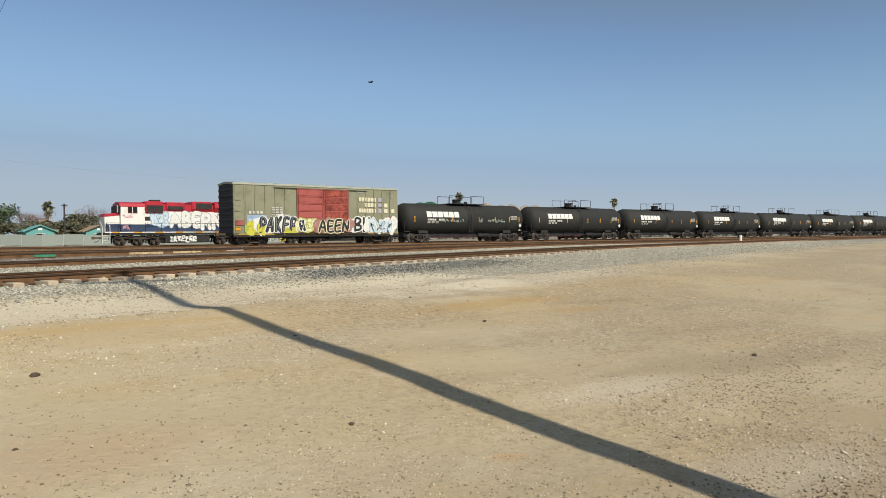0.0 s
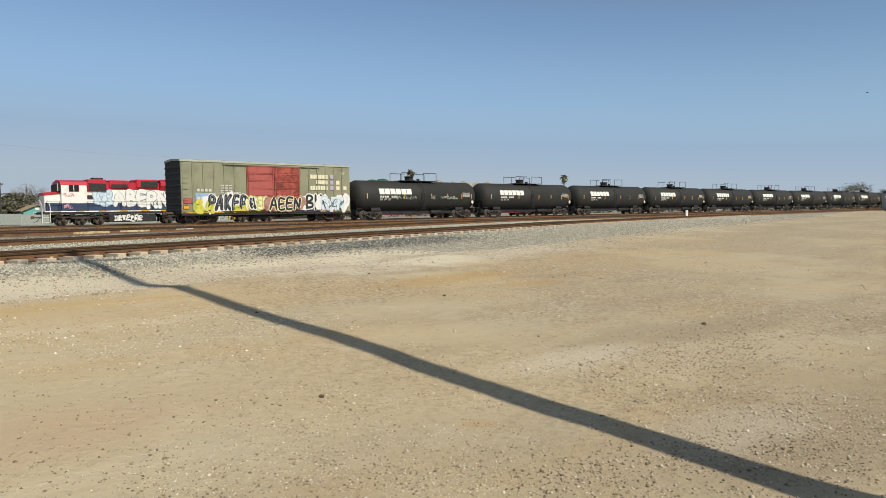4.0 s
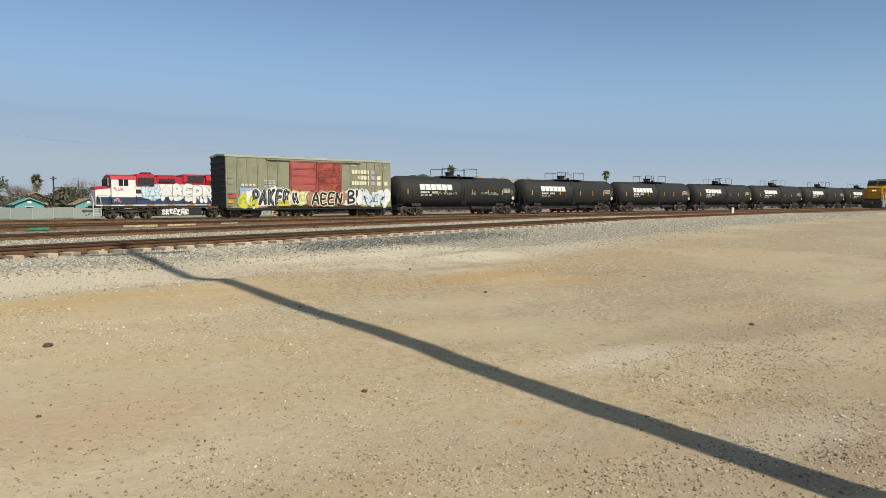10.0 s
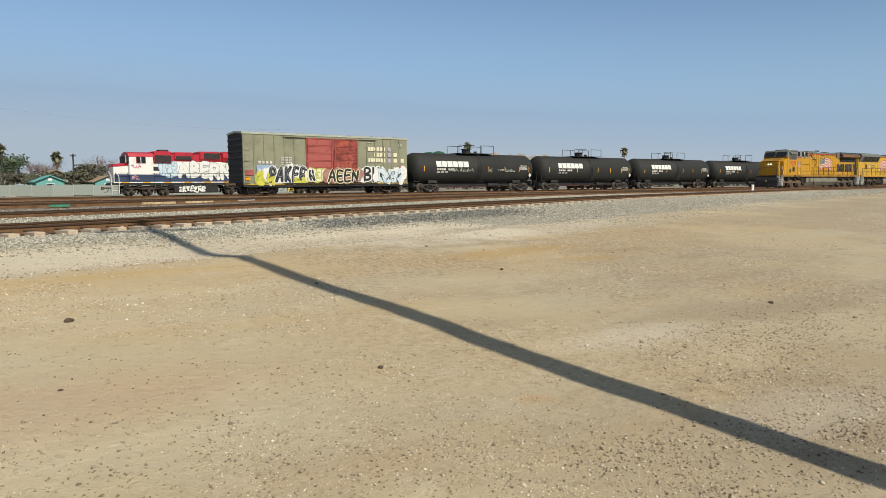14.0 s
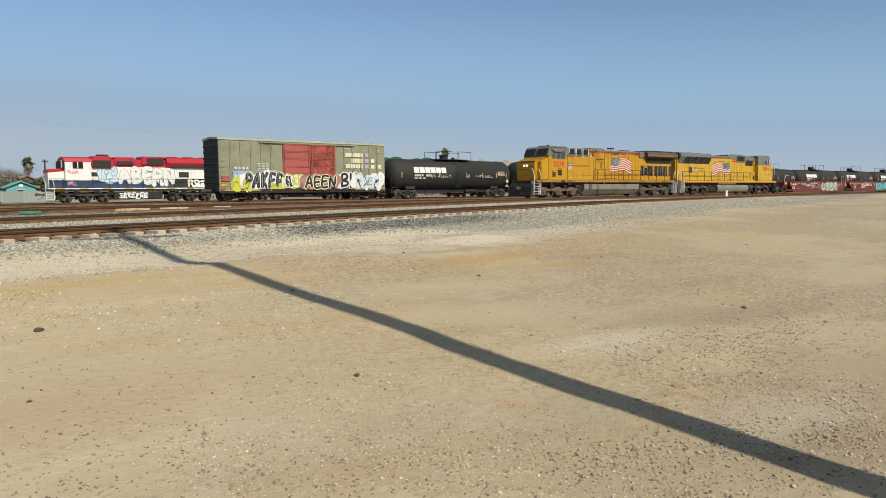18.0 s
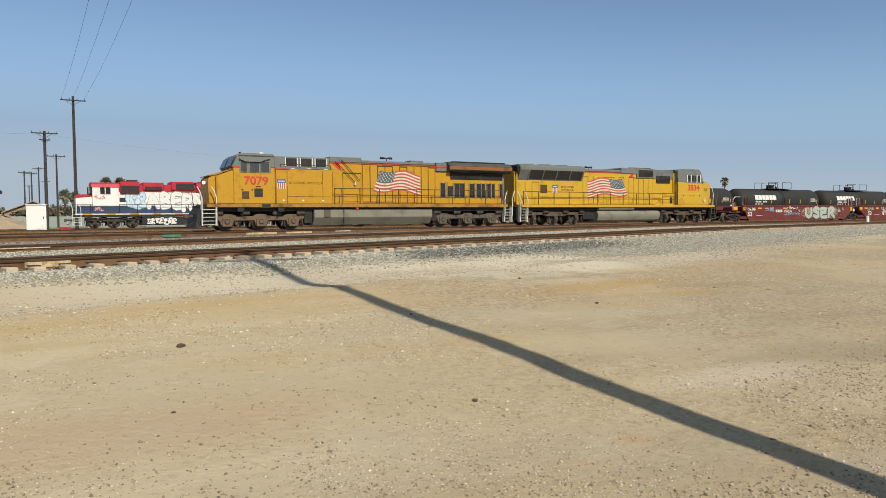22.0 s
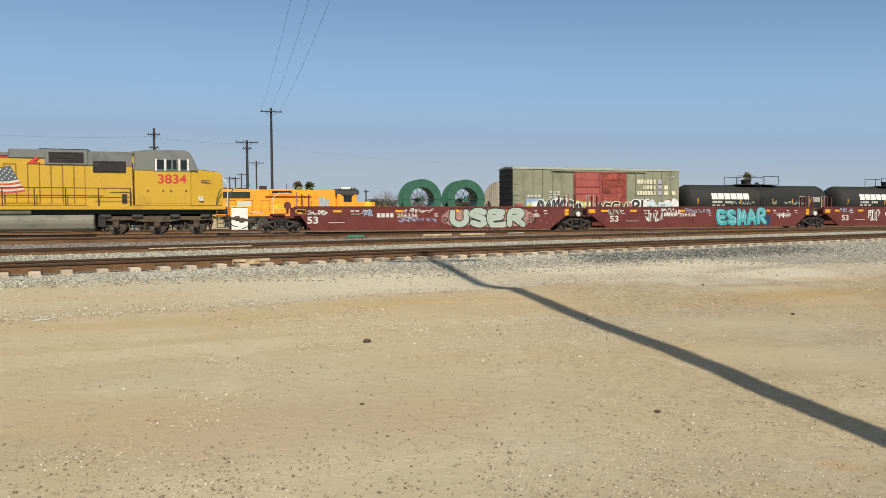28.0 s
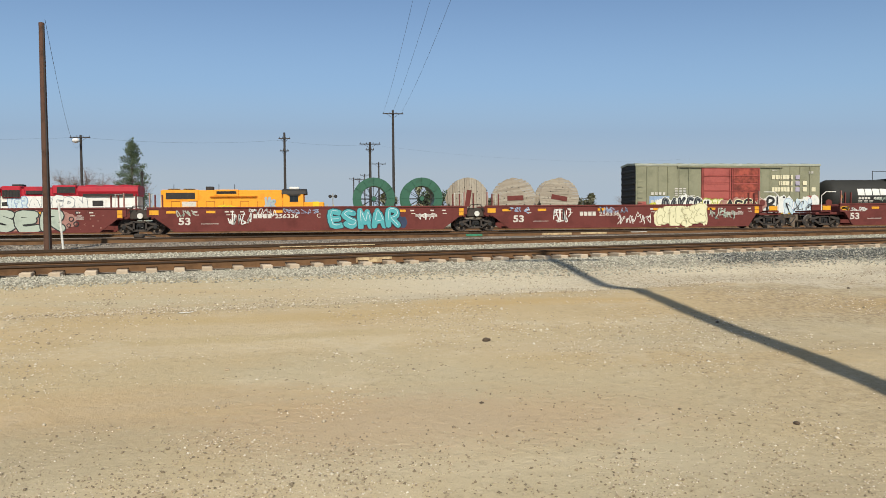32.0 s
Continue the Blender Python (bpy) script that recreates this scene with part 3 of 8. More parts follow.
# ---- lettering and painted marks ----
def words(text, height, width, material, parent, at, name="lettering", label="", bold=0.0):
    """Flat letters of a given height and width, standing on the x-z plane that faces -y."""
    cu = bpy.data.curves.new("text", "FONT")
    cu.body, cu.size, cu.align_x, cu.align_y, cu.offset = text, 1.0, "CENTER", "CENTER", bold
    tmp = bpy.data.objects.new("text", cu)
    scene.collection.objects.link(tmp)
    bpy.context.view_layer.update()
    me = bpy.data.meshes.new_from_object(tmp.evaluated_get(bpy.context.evaluated_depsgraph_get()))
    bpy.data.objects.remove(tmp)
    xs, ys = [v.co.x for v in me.vertices], [v.co.y for v in me.vertices]
    sx, sy = width / (max(xs) - min(xs)), height / (max(ys) - min(ys))
    cx, cy = (max(xs) + min(xs)) / 2, (max(ys) + min(ys)) / 2
    for v in me.vertices:
        v.co = ((v.co.x - cx) * sx, 0, (v.co.y - cy) * sy)
    me.materials.clear()
    me.materials.append(material)
    return part(name, me, None, parent, label, at=at)


def plate(bm, x0, x1, z0, z1, y, mat_i=0):
    vs = [bm.verts.new(p) for p in ((x0, y, z0), (x1, y, z0), (x1, y, z1), (x0, y, z1))]
    f = bm.faces.new(vs)
    f.material_index = mat_i
    return f


def ribbon(bm, pts, width, y, mat_i):
    """A flat stroke through points (x, z) with rounded ends."""
    n = len(pts)
    left, right = [], []
    for i, p in enumerate(pts):
        a, b = Vector(pts[max(i - 1, 0)]), Vector(pts[min(i + 1, n - 1)])
        d = (b - a).normalized() if (b - a).length > 1e-6 else Vector((1, 0))
        o = Vector((-d.y, d.x)) * width / 2
        left.append(bm.verts.new((p[0] + o.x, y, p[1] + o.y)))
        right.append(bm.verts.new((p[0] - o.x, y, p[1] - o.y)))
    for i in range(n - 1):
        f = bm.faces.new((left[i], left[i + 1], right[i + 1], right[i]))
        f.material_index = mat_i
    for p in (pts[0], pts[-1]):
        vs = [bm.verts.new((p[0] + math.cos(k * math.pi / 4) * width / 2, y - 0.0004, p[1] + math.sin(k * math.pi / 4) * width / 2)) for k in range(8)]
        bm.faces.new(vs).material_index = mat_i


def curve_through(ctrl, steps=5):
    out = []
    for i in range(len(ctrl) - 1):
        p0, p1, p2, p3 = (Vector(ctrl[min(max(j, 0), len(ctrl) - 1)]) for j in (i - 1, i, i + 1, i + 2))
        for k in range(steps):
            t = k / steps
            out.append(tuple(0.5 * (2 * p1 + (p2 - p0) * t + (2 * p0 - 5 * p1 + 4 * p2 - p3) * t * t + (3 * p1 - p0 - 3 * p2 + p3) * t ** 3)))
    return out + [tuple(ctrl[-1])]


def graffiti(parent, x0, x1, z0, z1, y, fill, outline, n, seed, back=None, fat=0.3, label="", rough=0.9, edge=0.13):
    """Sprayed wild-style shapes: fat crossing strokes with one outline per shape, cut by thin lines, on a cloud of paint."""
    rng = random.Random(seed)
    bm = bmesh.new()
    h, cell = z1 - z0, (x1 - x0) / n
    if back:
        for i in range(2 * n + 2):
            cx, cz = x0 + (i - 0.5) * cell / 2, z0 + h * rng.uniform(0.35, 0.62)
            rx, rz = cell * rng.uniform(0.35, 0.6), h * rng.uniform(0.34, 0.56)
            vs = [bm.verts.new((cx + math.cos(a * math.tau / 14) * rx * rng.uniform(0.75, 1.15), y + 0.0002 * i, cz + math.sin(a * math.tau / 14) * rz * rng.uniform(0.75, 1.12))) for a in range(14)]
            bm.faces.new(vs).material_index = 2
    w = h * fat
    level = y - 0.001
    for i in range(n):
        a, b = x0 + (i - rng.uniform(-0.05, 0.3)) * cell, x0 + (i + 1 + rng.uniform(-0.05, 0.3)) * cell
        lean = rng.uniform(-0.12, 0.2) * cell
        top, low = rng.uniform(0.8, 1.08), rng.uniform(-0.06, 0.2)
        at = lambda u, v: (a + (b - a) * u + lean * (v - 0.5), z0 + h * (low + (top - low) * v))
        j = lambda: rng.uniform(-0.1, 0.1) * rough * 2
        stem = [at(0.25 + j(), 0.12), at(0.2 + j(), 0.5), at(0.28 + j(), 0.88)]
        bowl = [at(0.22, 0.85), at(0.62 + j(), 0.9 + j() * 0.5), at(0.8 + j(), 0.66), at(0.45, 0.48 + j())]
        arm = [at(0.3, 0.45 + j()), at(0.6, 0.3 + j()), at(0.85, 0.1 + j() * 0.5)]
        foot = [at(0.15, 0.14), at(0.5, 0.1 + j() * 0.4), at(0.82, 0.2 + j())]
        rise = [at(0.8 + j(), 0.12), at(0.76 + j(), 0.5), at(0.82 + j(), 0.9)]
        pick = rng.choice(((stem, bowl, arm), (stem, foot, rise), (stem, bowl, foot), (bowl, arm, foot), (stem, arm, rise), (bowl, foot, rise)))
        runs = [curve_through(q, 4) for q in pick]
        ww = w * rng.uniform(0.85, 1.15)
        for k, q in enumerate(runs):
            ribbon(bm, q, ww + h * edge, level - 0.0007 * k, 0)
        level -= 0.003
        for k, q in enumerate(runs):
            ribbon(bm, q, ww, level - 0.0007 * k, 1)
        level -= 0.003
        for k in range(rng.choice((1, 2, 2, 3))):
            u, v = rng.uniform(0.2, 0.75), rng.uniform(0.2, 0.8)
            q = [at(u, v), at(u + rng.uniform(-0.2, 0.2), v + rng.uniform(-0.1, 0.25)), at(u + rng.uniform(-0.1, 0.3), v + rng.uniform(-0.3, 0.1))]
            ribbon(bm, curve_through(q, 3), h * 0.035, level - 0.0005 * k, 0)
        level -= 0.0015
    return part("graffiti", bm, [M[k] for k in (outline, fill, back or fill)], parent, label)


STROKES = {
    "A": ([(0.05, 0), (0.48, 1), (0.95, 0)], [(0.28, 0.34), (0.74, 0.34)]),
    "B": ([(0.14, 0.02), (0.14, 0.97), (0.7, 0.95), (0.8, 0.72), (0.3, 0.5)], [(0.3, 0.5), (0.85, 0.42), (0.8, 0.1), (0.14, 0.03)]),
    "E": ([(0.92, 0.95), (0.16, 0.95), (0.12, 0.05), (0.92, 0.05)], [(0.16, 0.5), (0.76, 0.54)]),
    "H": ([(0.12, 0), (0.16, 1)], [(0.9, 0), (0.84, 1)], [(0.15, 0.45), (0.85, 0.55)]),
    "K": ([(0.14, 0), (0.14, 1)], [(0.88, 1), (0.3, 0.48), (0.95, 0)]),
}
STROKES.update({
    "M": ([(0.05, 0), (0.16, 0.95), (0.5, 0.3), (0.84, 0.95), (0.95, 0)],),
    "N": ([(0.12, 0), (0.14, 0.97), (0.84, 0.05), (0.88, 1)],),
    "P": ([(0.14, 0), (0.14, 0.96), (0.8, 0.92), (0.85, 0.6), (0.2, 0.48)],),
    "R": ([(0.12, 0), (0.12, 0.95), (0.75, 0.95), (0.86, 0.7), (0.6, 0.5), (0.16, 0.47)], [(0.42, 0.47), (0.98, 0)]),
    "S": ([(0.92, 0.85), (0.5, 1), (0.1, 0.8), (0.5, 0.52), (0.9, 0.24), (0.5, 0), (0.05, 0.14)],),
    "U": ([(0.1, 1), (0.1, 0.3), (0.5, 0.03), (0.9, 0.3), (0.92, 1)],),
})


def piece(parent, text, x0, x1, z0, z1, y, fill, outline, back=None, fat=0.24, edge=0.1, glint=None, seed=1, label="", lean=0.0):
    """Sprayed block letters: fat strokes, each letter with its outline, over a cloud of paint; glint is a thin lighter line."""
    rng = random.Random(seed)
    bm = bmesh.new()
    h, cell = z1 - z0, (x1 - x0) / len(text)
    if back:
        for i in range(3 * len(text) + 3):
            cx, cz = x0 + (i - 1) * cell / 3, z0 + h * rng.uniform(0.3, 0.66)
            rx, rz = cell * rng.uniform(0.3, 0.55), h * rng.uniform(0.32, 0.52)
            bm.faces.new([bm.verts.new((cx + math.cos(a * math.tau / 16) * rx * rng.uniform(0.8, 1.12), y + 0.00015 * i, cz + math.sin(a * math.tau / 16) * rz * rng.uniform(0.8, 1.1))) for a in range(16)]).material_index = 2
    level, w = y - 0.001, h * fat
    for i, ch in enumerate(text):
        a, b = x0 + (i - 0.02 + rng.uniform(-0.05, 0.05)) * cell, x0 + (i + 1.06) * cell
        low, top = z0 + w * 0.5 + rng.uniform(0, 0.06) * h, z1 - w * 0.5 - rng.uniform(0, 0.12) * h
        tilt = lean + rng.uniform(-0.16, 0.16) * cell
        runs = [curve_through([(a + w * 0.4 + (b - a - w * 0.8) * u + tilt * (v - 0.5), low + (top - low) * v + rng.uniform(-0.03, 0.03) * h) for u, v in q], 3) for q in STROKES[ch]]
        for k, q in enumerate(runs):
            ribbon(bm, q, w + 2 * h * edge * 0.5, level - 0.0006 * k, 0)
        level -= 0.003
        for k, q in enumerate(runs):
            ribbon(bm, q, w, level - 0.0006 * k, 1)
            for j, (u, v) in enumerate(q[1:-1]):
                bm.faces.new([bm.verts.new((u + math.cos(c * math.tau / 12) * w / 2, level - 0.0006 * k - 0.0003 - 0.00002 * j, v + math.sin(c * math.tau / 12) * w / 2)) for c in range(12)]).material_index = 1
        level -= 0.003
        if glint:
            for k, q in enumerate(runs):
                ribbon(bm, [(u + w * 0.12, v + w * 0.2) for u, v in q[1:-1]] if len(q) > 4 else q, w * 0.09, level - 0.0006 * k, 3)
            level -= 0.002
    return part("graffiti", bm, [M[k] for k in (outline, fill, back or fill, glint or fill)], parent, label)


def rings(parent, places, y, colour):
    """Small sprayed circles: x, z, radius."""
    bm = bmesh.new()
    for x, z, r in places:
        ribbon(bm, [(x + r * math.cos(k * math.tau / 10), z + r * math.sin(k * math.tau / 10)) for k in range(11)], r * 0.45, y, 0)
    return part("tag", bm, M[colour], parent)


def block_marks(x, z, w, h, n, gap):
    """Plain bars in a row that stand for heavy lettering: rows of x0, x1, z0, z1."""
    return [(x + k * (w + gap), x + k * (w + gap) + w, z, z + h) for k in range(n)]


def cloud(parent, x0, x1, z0, z1, y, colour, n, seed):
    """A soft-edged field of sprayed paint."""
    rng = random.Random(seed)
    bm = bmesh.new()
    h, m = z1 - z0, n * 4
    top = [(x0 + (x1 - x0) * k / m, z1 - h * (0.02 + 0.12 * rng.random()) - h * 0.3 * (2 * k / m - 1) ** 8) for k in range(m + 1)]
    low = [(x0 + (x1 - x0) * k / m, z0 + h * (0.02 + 0.1 * rng.random()) + h * 0.3 * (2 * k / m - 1) ** 8) for k in range(m + 1)]
    bm.faces.new([bm.verts.new((u, y, v)) for u, v in low + top[::-1]])
    return part("graffiti", bm, M[colour], parent)


def scribble(parent, x0, x1, z0, z1, y, colour, n, seed, width=0.05):
    """Thin hand-style tags: loose scrawls."""
    rng = random.Random(seed)
    bm = bmesh.new()
    for i in range(n):
        cx = x0 + (x1 - x0) * (i + 0.5) / n
        pts = [(cx + rng.uniform(-0.6, 0.6) * (x1 - x0) / n, rng.uniform(z0, z1)) for _ in range(6)]
        ribbon(bm, curve_through(pts, 4), width, y - 0.0005 * i, 0)
    return part("tag", bm, M[colour], parent)


def bars(parent, rows, y, colour, name="stencil"):
    """Plain bars that stand for small writing: rows of x0, x1, z0, z1."""
    bm = bmesh.new()
    for r in rows:
        plate(bm, *r, y)
    return part(name, bm, M[colour], parent)


def flag(parent, x0, x1, z0, z1, y, mirrored=False):
    """A painted waving flag: thirteen stripes and a blue field with pale dots."""
    bm = bmesh.new()
    n = 26
    h = (z1 - z0) * 0.74 / 13

    def at(i, j, dy=0.0):
        u = j / n
        lean = 0.16 * (1 - u) * (i / 13) * (-1)
        x = x0 + (x1 - x0) * (0.14 + 0.86 * u + lean)
        z = z1 - (z1 - z0) * 0.05 - i * h - 0.13 * (z1 - z0) * (math.sin(u * 7.2 + 0.4) * 0.55 + u * 0.9)
        if mirrored:
            x = x0 + x1 - x
        return (x, y + dy, z)

    for i in range(13):
        for j in range(n):
            blue = i < 7 and j < 10
            f = bm.faces.new([bm.verts.new(at(i + a, j + b, -0.002 if blue else 0)) for a, b in ((0, 0), (1, 0), (1, 1), (0, 1))])
            f.material_index = 2 if blue else i % 2
    for i in range(1, 7):
        for j in range(1, 10, 2):
            p = Vector(at(i - 0.1, j + (i % 2) * 0.9 - 0.4, -0.006))
            f = bm.faces.new([bm.verts.new(p + Vector((0.045 * math.cos(k * math.tau / 5), 0, 0.045 * math.sin(k * math.tau / 5)))) for k in range(5)])
            f.material_index = 1
    return part("painted_flag", bm, [M["flagred"], M["flagwhite"], M["flagblue"]], parent, "waving striped flag painted on the hood")


def emblem(parent, cx, cz, w, y):
    bm = bmesh.new()
    h = w * 1.1
    plate(bm, cx - w / 2, cx + w / 2, cz + h * 0.12, cz + h / 2, y - 0.001, 0)
    plate(bm, cx - w / 2, cx + w / 2, cz - h / 2, cz + h * 0.12, y, 1)
    plate(bm, cx - w * 0.4, cx + w * 0.4, cz + h * 0.25, cz + h * 0.36, y - 0.003, 1)
    for k in range(4):
        a = cx - w / 2 + w * (0.06 + 0.25 * k)
        plate(bm, a, a + w * 0.12, cz - h * 0.48, cz + h * 0.1, y - 0.002, 2)
    return part("emblem", bm, [M["shieldblue"], M["flagwhite"], M["flagred"]], parent)


# ---- running gear ----
WHEELS = []      # wheelsets of the passing train, with their radius


def wheel_mesh(r, mats):
    bm = bmesh.new()
    for s in (-1, 1):
        y = s * 0.76
        rod(bm, (0, y - 0.065, 0), (0, y + 0.065, 0), r, 22)
        rod(bm, (0, y - s * 0.065, 0), (0, y - s * 0.095, 0), r + 0.028, 22)
        rod(bm, (0, y + s * 0.064, 0), (0, y + s * 0.072, 0), r * 0.86, 22)
        rod(bm, (0, y + s * 0.072, 0), (0, y + s * 0.11, 0), r * 0.4, 12)
        for k in range(5):
            a = k * math.tau / 5
            rod(bm, (math.cos(a) * r * 0.62, y + s * 0.062, math.sin(a) * r * 0.62), (math.cos(a) * r * 0.62, y + s * 0.075, math.sin(a) * r * 0.62), r * 0.12, 8)
    rod(bm, (0, -1.0, 0), (0, 1.0, 0), 0.085, 10)
    for f in bm.faces:
        c = f.calc_center_median()
        if abs(f.normal.y) < 0.5 and math.hypot(c.x, c.z) > r * 0.9:
            f.material_index = 1
        elif abs(f.normal.y) > 0.9 and 0.065 < abs(abs(c.y) - 0.76) + 0.0005 < 0.0735 and math.hypot(c.x, c.z) < 0.05:
            f.material_index = 2
    return mesh_of(bm, mats)


WHEEL_BIG = wheel_mesh(0.52, [M["wheel"], M["tread"], M["truckdark"]])
WHEEL_SMALL = wheel_mesh(0.42, [M["wheel"], M["tread"], M["truckdark"]])


def loco_truck(parent, axles, colour, rolling=False, style=0):
    """A three-axle truck: side frames with pedestals, journal boxes with caps, springs, brake gear."""
    mid = axles[1] if len(axles) == 3 else sum(axles) / len(axles)
    a, b = axles[0] - 0.85, axles[-1] + 0.85
    base = part("truck", bx(mid - 1.1, mid + 1.1, -0.6, 0.6, 0.55, 0.95, bevel=0.04), M["black"], parent)
    for s in (-1, 1):
        y0, y1 = min(s * 0.98, s * 1.12), max(s * 0.98, s * 1.12)
        if style == 0:
            out = [(a, 0.7), (a + 0.12, 0.92), (axles[0] + 0.3, 0.94), (axles[0] + 0.6, 0.84), (mid - 0.45, 0.84), (mid - 0.25, 0.96), (mid + 0.25, 0.96), (mid + 0.45, 0.84), (axles[-1] - 0.6, 0.84), (axles[-1] - 0.3, 0.94), (b - 0.12, 0.92), (b, 0.7)]
            for x in reversed(axles):
                out += [(x + 0.42, 0.56), (x + 0.34, 0.3), (x - 0.34, 0.3), (x - 0.42, 0.56)]
        else:
            out = [(a, 0.78), (a + 0.1, 0.98), (mid - 0.6, 1.0), (mid - 0.4, 1.06), (mid + 0.4, 1.06), (mid + 0.6, 1.0), (b - 0.1, 0.98), (b, 0.78), (axles[-1] + 0.3, 0.74), (mid + 1.3, 0.78), (mid + 0.7, 0.66), (mid - 0.7, 0.66), (mid - 1.3, 0.78), (axles[0] - 0.3, 0.74)]
        frame_side = part("side_frame", prism(bmesh.new(), out, y0, y1, 0.015), colour, base)
        for x in axles:
            half, low, high = (0.29, 0.2, 0.7) if style == 0 else (0.16, 0.38, 0.74)
            box_bm = bx(x - half, x + half, min(s * 1.08, s * 1.21), max(s * 1.08, s * 1.21), low, high, bevel=0.025)
            jb = part("journal_box", box_bm, colour, base)
            part("bearing_ring", rod(bmesh.new(), (x, s * 1.2, 0.5), (x, s * 1.225, 0.5), 0.17, 14), M["truckdark"], jb)
            part("bearing_cap", rod(bmesh.new(), (x, s * 1.22, 0.5), (x, s * 1.27, 0.5), 0.12, 12), colour, jb)
            for dx in (-0.52, 0.52):
                sp = bmesh.new()
                for k in range(4):
                    rod(sp, (x + dx, s * 1.05, 0.34 + k * 0.07), (x + dx, s * 1.05, 0.38 + k * 0.07), 0.06, 8)
                part("spring", sp, M["truckdark"], base)
            part("brake_shoe", bx(x - 0.68, x - 0.56, min(s * 0.7, s * 0.95), max(s * 0.7, s * 0.95), 0.25, 0.8, bevel=0.02), M["black"], base)
            part("brake_hanger", rods([((x - 0.7, s * 1.0, 0.2), (x - 0.62, s * 1.02, 0.62)), ((x + 0.7, s * 1.0, 0.2), (x + 0.62, s * 1.02, 0.62))], 0.035), colour, base)
        for x in (mid - 1.0, mid + 1.0):
            # no opening here: a flat black disc paints the dark of a hole
            part("frame_hole", rod(bmesh.new(), (x, s * 1.12, 0.74), (x, s * 1.128, 0.74), 0.075, 10), M["black"], frame_side)
        for x0, x1 in ((a + 0.1, a + 0.62), (mid - 1.25, mid - 0.7), (mid + 0.7, mid + 1.25), (b - 0.62, b - 0.1)):
            cyl = part("brake_cylinder", rod(bmesh.new(), (x0, s * 1.14, 0.99), (x1, s * 1.14, 1.0), 0.125, 12), M["truckdark"], base)
            part("cylinder_flange", rod(bmesh.new(), (x0 + 0.1, s * 1.14, 0.99), (x0 + 0.15, s * 1.14, 0.99), 0.15, 12), colour, cyl)
        part("sand_pipe", tube_path([(a + 0.05, s * 1.05, 1.15), (a + 0.02, s * 1.08, 0.6), (a + 0.16, s * 0.85, 0.16)], 0.025), M["truckdark"], base)
        part("sand_pipe", tube_path([(b - 0.05, s * 1.05, 1.15), (b - 0.02, s * 1.08, 0.6), (b - 0.16, s * 0.85, 0.16)], 0.025), M["truckdark"], base)
    for x in axles:
        w = part("wheelset", WHEEL_BIG, None, base, at=pose(x, 0, 0.52))
        if rolling:
            WHEELS.append((w, x, 0.52))
    return base


def freight_truck(parent, mid, rolling=False, half=0.88, colour=None):
    """A two-axle freight truck with bow side frames and spring nests."""
    colour = colour or M["truckbrown"]
    base = part("truck", bx(mid - 0.2, mid + 0.2, -1.0, 1.0, 0.42, 0.72, bevel=0.03), M["black"], parent)
    for s in (-1, 1):
        y0, y1 = min(s * 0.92, s * 1.06), max(s * 0.92, s * 1.06)
        bm = bmesh.new()
        h = half
        prism(bm, [(mid - h - 0.2, 0.42), (mid - h - 0.16, 0.62), (mid - 0.34, 0.76), (mid + 0.34, 0.76), (mid + h + 0.16, 0.62), (mid + h + 0.2, 0.48), (mid + h - 0.1, 0.5), (mid + 0.3, 0.66), (mid - 0.3, 0.66), (mid - h + 0.1, 0.5)], y0, y1)
        prism(bm, [(mid - h + 0.05, 0.46), (mid - 0.36, 0.16), (mid + 0.36, 0.16), (mid + h - 0.05, 0.46), (mid + h - 0.2, 0.5), (mid + 0.3, 0.27), (mid - 0.3, 0.27), (mid - h + 0.2, 0.5)], y0, y1)
        for dx in (-0.34, 0.34):
            box(bm, mid + dx - 0.05, mid + dx + 0.05, y0, y1, 0.22, 0.7)
        part("side_frame", bm, colour, base)
        sp = bmesh.new()
        for dx in (-0.17, 0.0, 0.17):
            for k in range(4):
                rod(sp, (mid + dx, s * 0.99, 0.27 + k * 0.075), (mid + dx, s * 0.99, 0.318 + k * 0.075), 0.075, 8)
        part("spring_nest", sp, M["black"], base)
        for x in (mid - h, mid + h):
            part("bearing_cap", rod(bmesh.new(), (x, s * 1.0, 0.42), (x, s * 1.12, 0.42), 0.11, 10), M["black"], base)
    for x in (mid - half, mid + half):
        w = part("wheelset", WHEEL_SMALL, None, base, at=pose(x, 0, 0.42))
        if rolling:
            WHEELS.append((w, x, 0.42))
    return base


def coupler(parent, x, way, z=0.85):
    bm = bmesh.new()
    box(bm, min(x, x - way * 0.8), max(x, x - way * 0.8), -0.08, 0.08, z - 0.08, z + 0.08, 0.02)
    box(bm, x - 0.14, x + 0.14, -0.17, 0.15, z - 0.15, z + 0.15, 0.04)
    part("coupler", bm, M["truckbrown"], parent)
    hose = tube_path([(x - way * 0.55, -0.45, z - 0.05), (x - way * 0.3, -0.45, z - 0.4), (x, -0.4, z - 0.5)], 0.03)
    part("air_hose", hose, M["black"], parent)


def railing(parent, xs, y, z0, z1, material, mid=True, r=0.024):
    for x in xs:
        part("stanchion", rod(bmesh.new(), (x, y, z0), (x, y, z1), r * 1.25, 6), material, parent)
    part("handrail", rod(bmesh.new(), (xs[0], y, z1), (xs[-1], y, z1), r, 6), material, parent)
    if mid:
        part("handrail", rod(bmesh.new(), (xs[0], y, (z0 + z1) / 2), (xs[-1], y, (z0 + z1) / 2), r * 0.8, 6), material, parent)


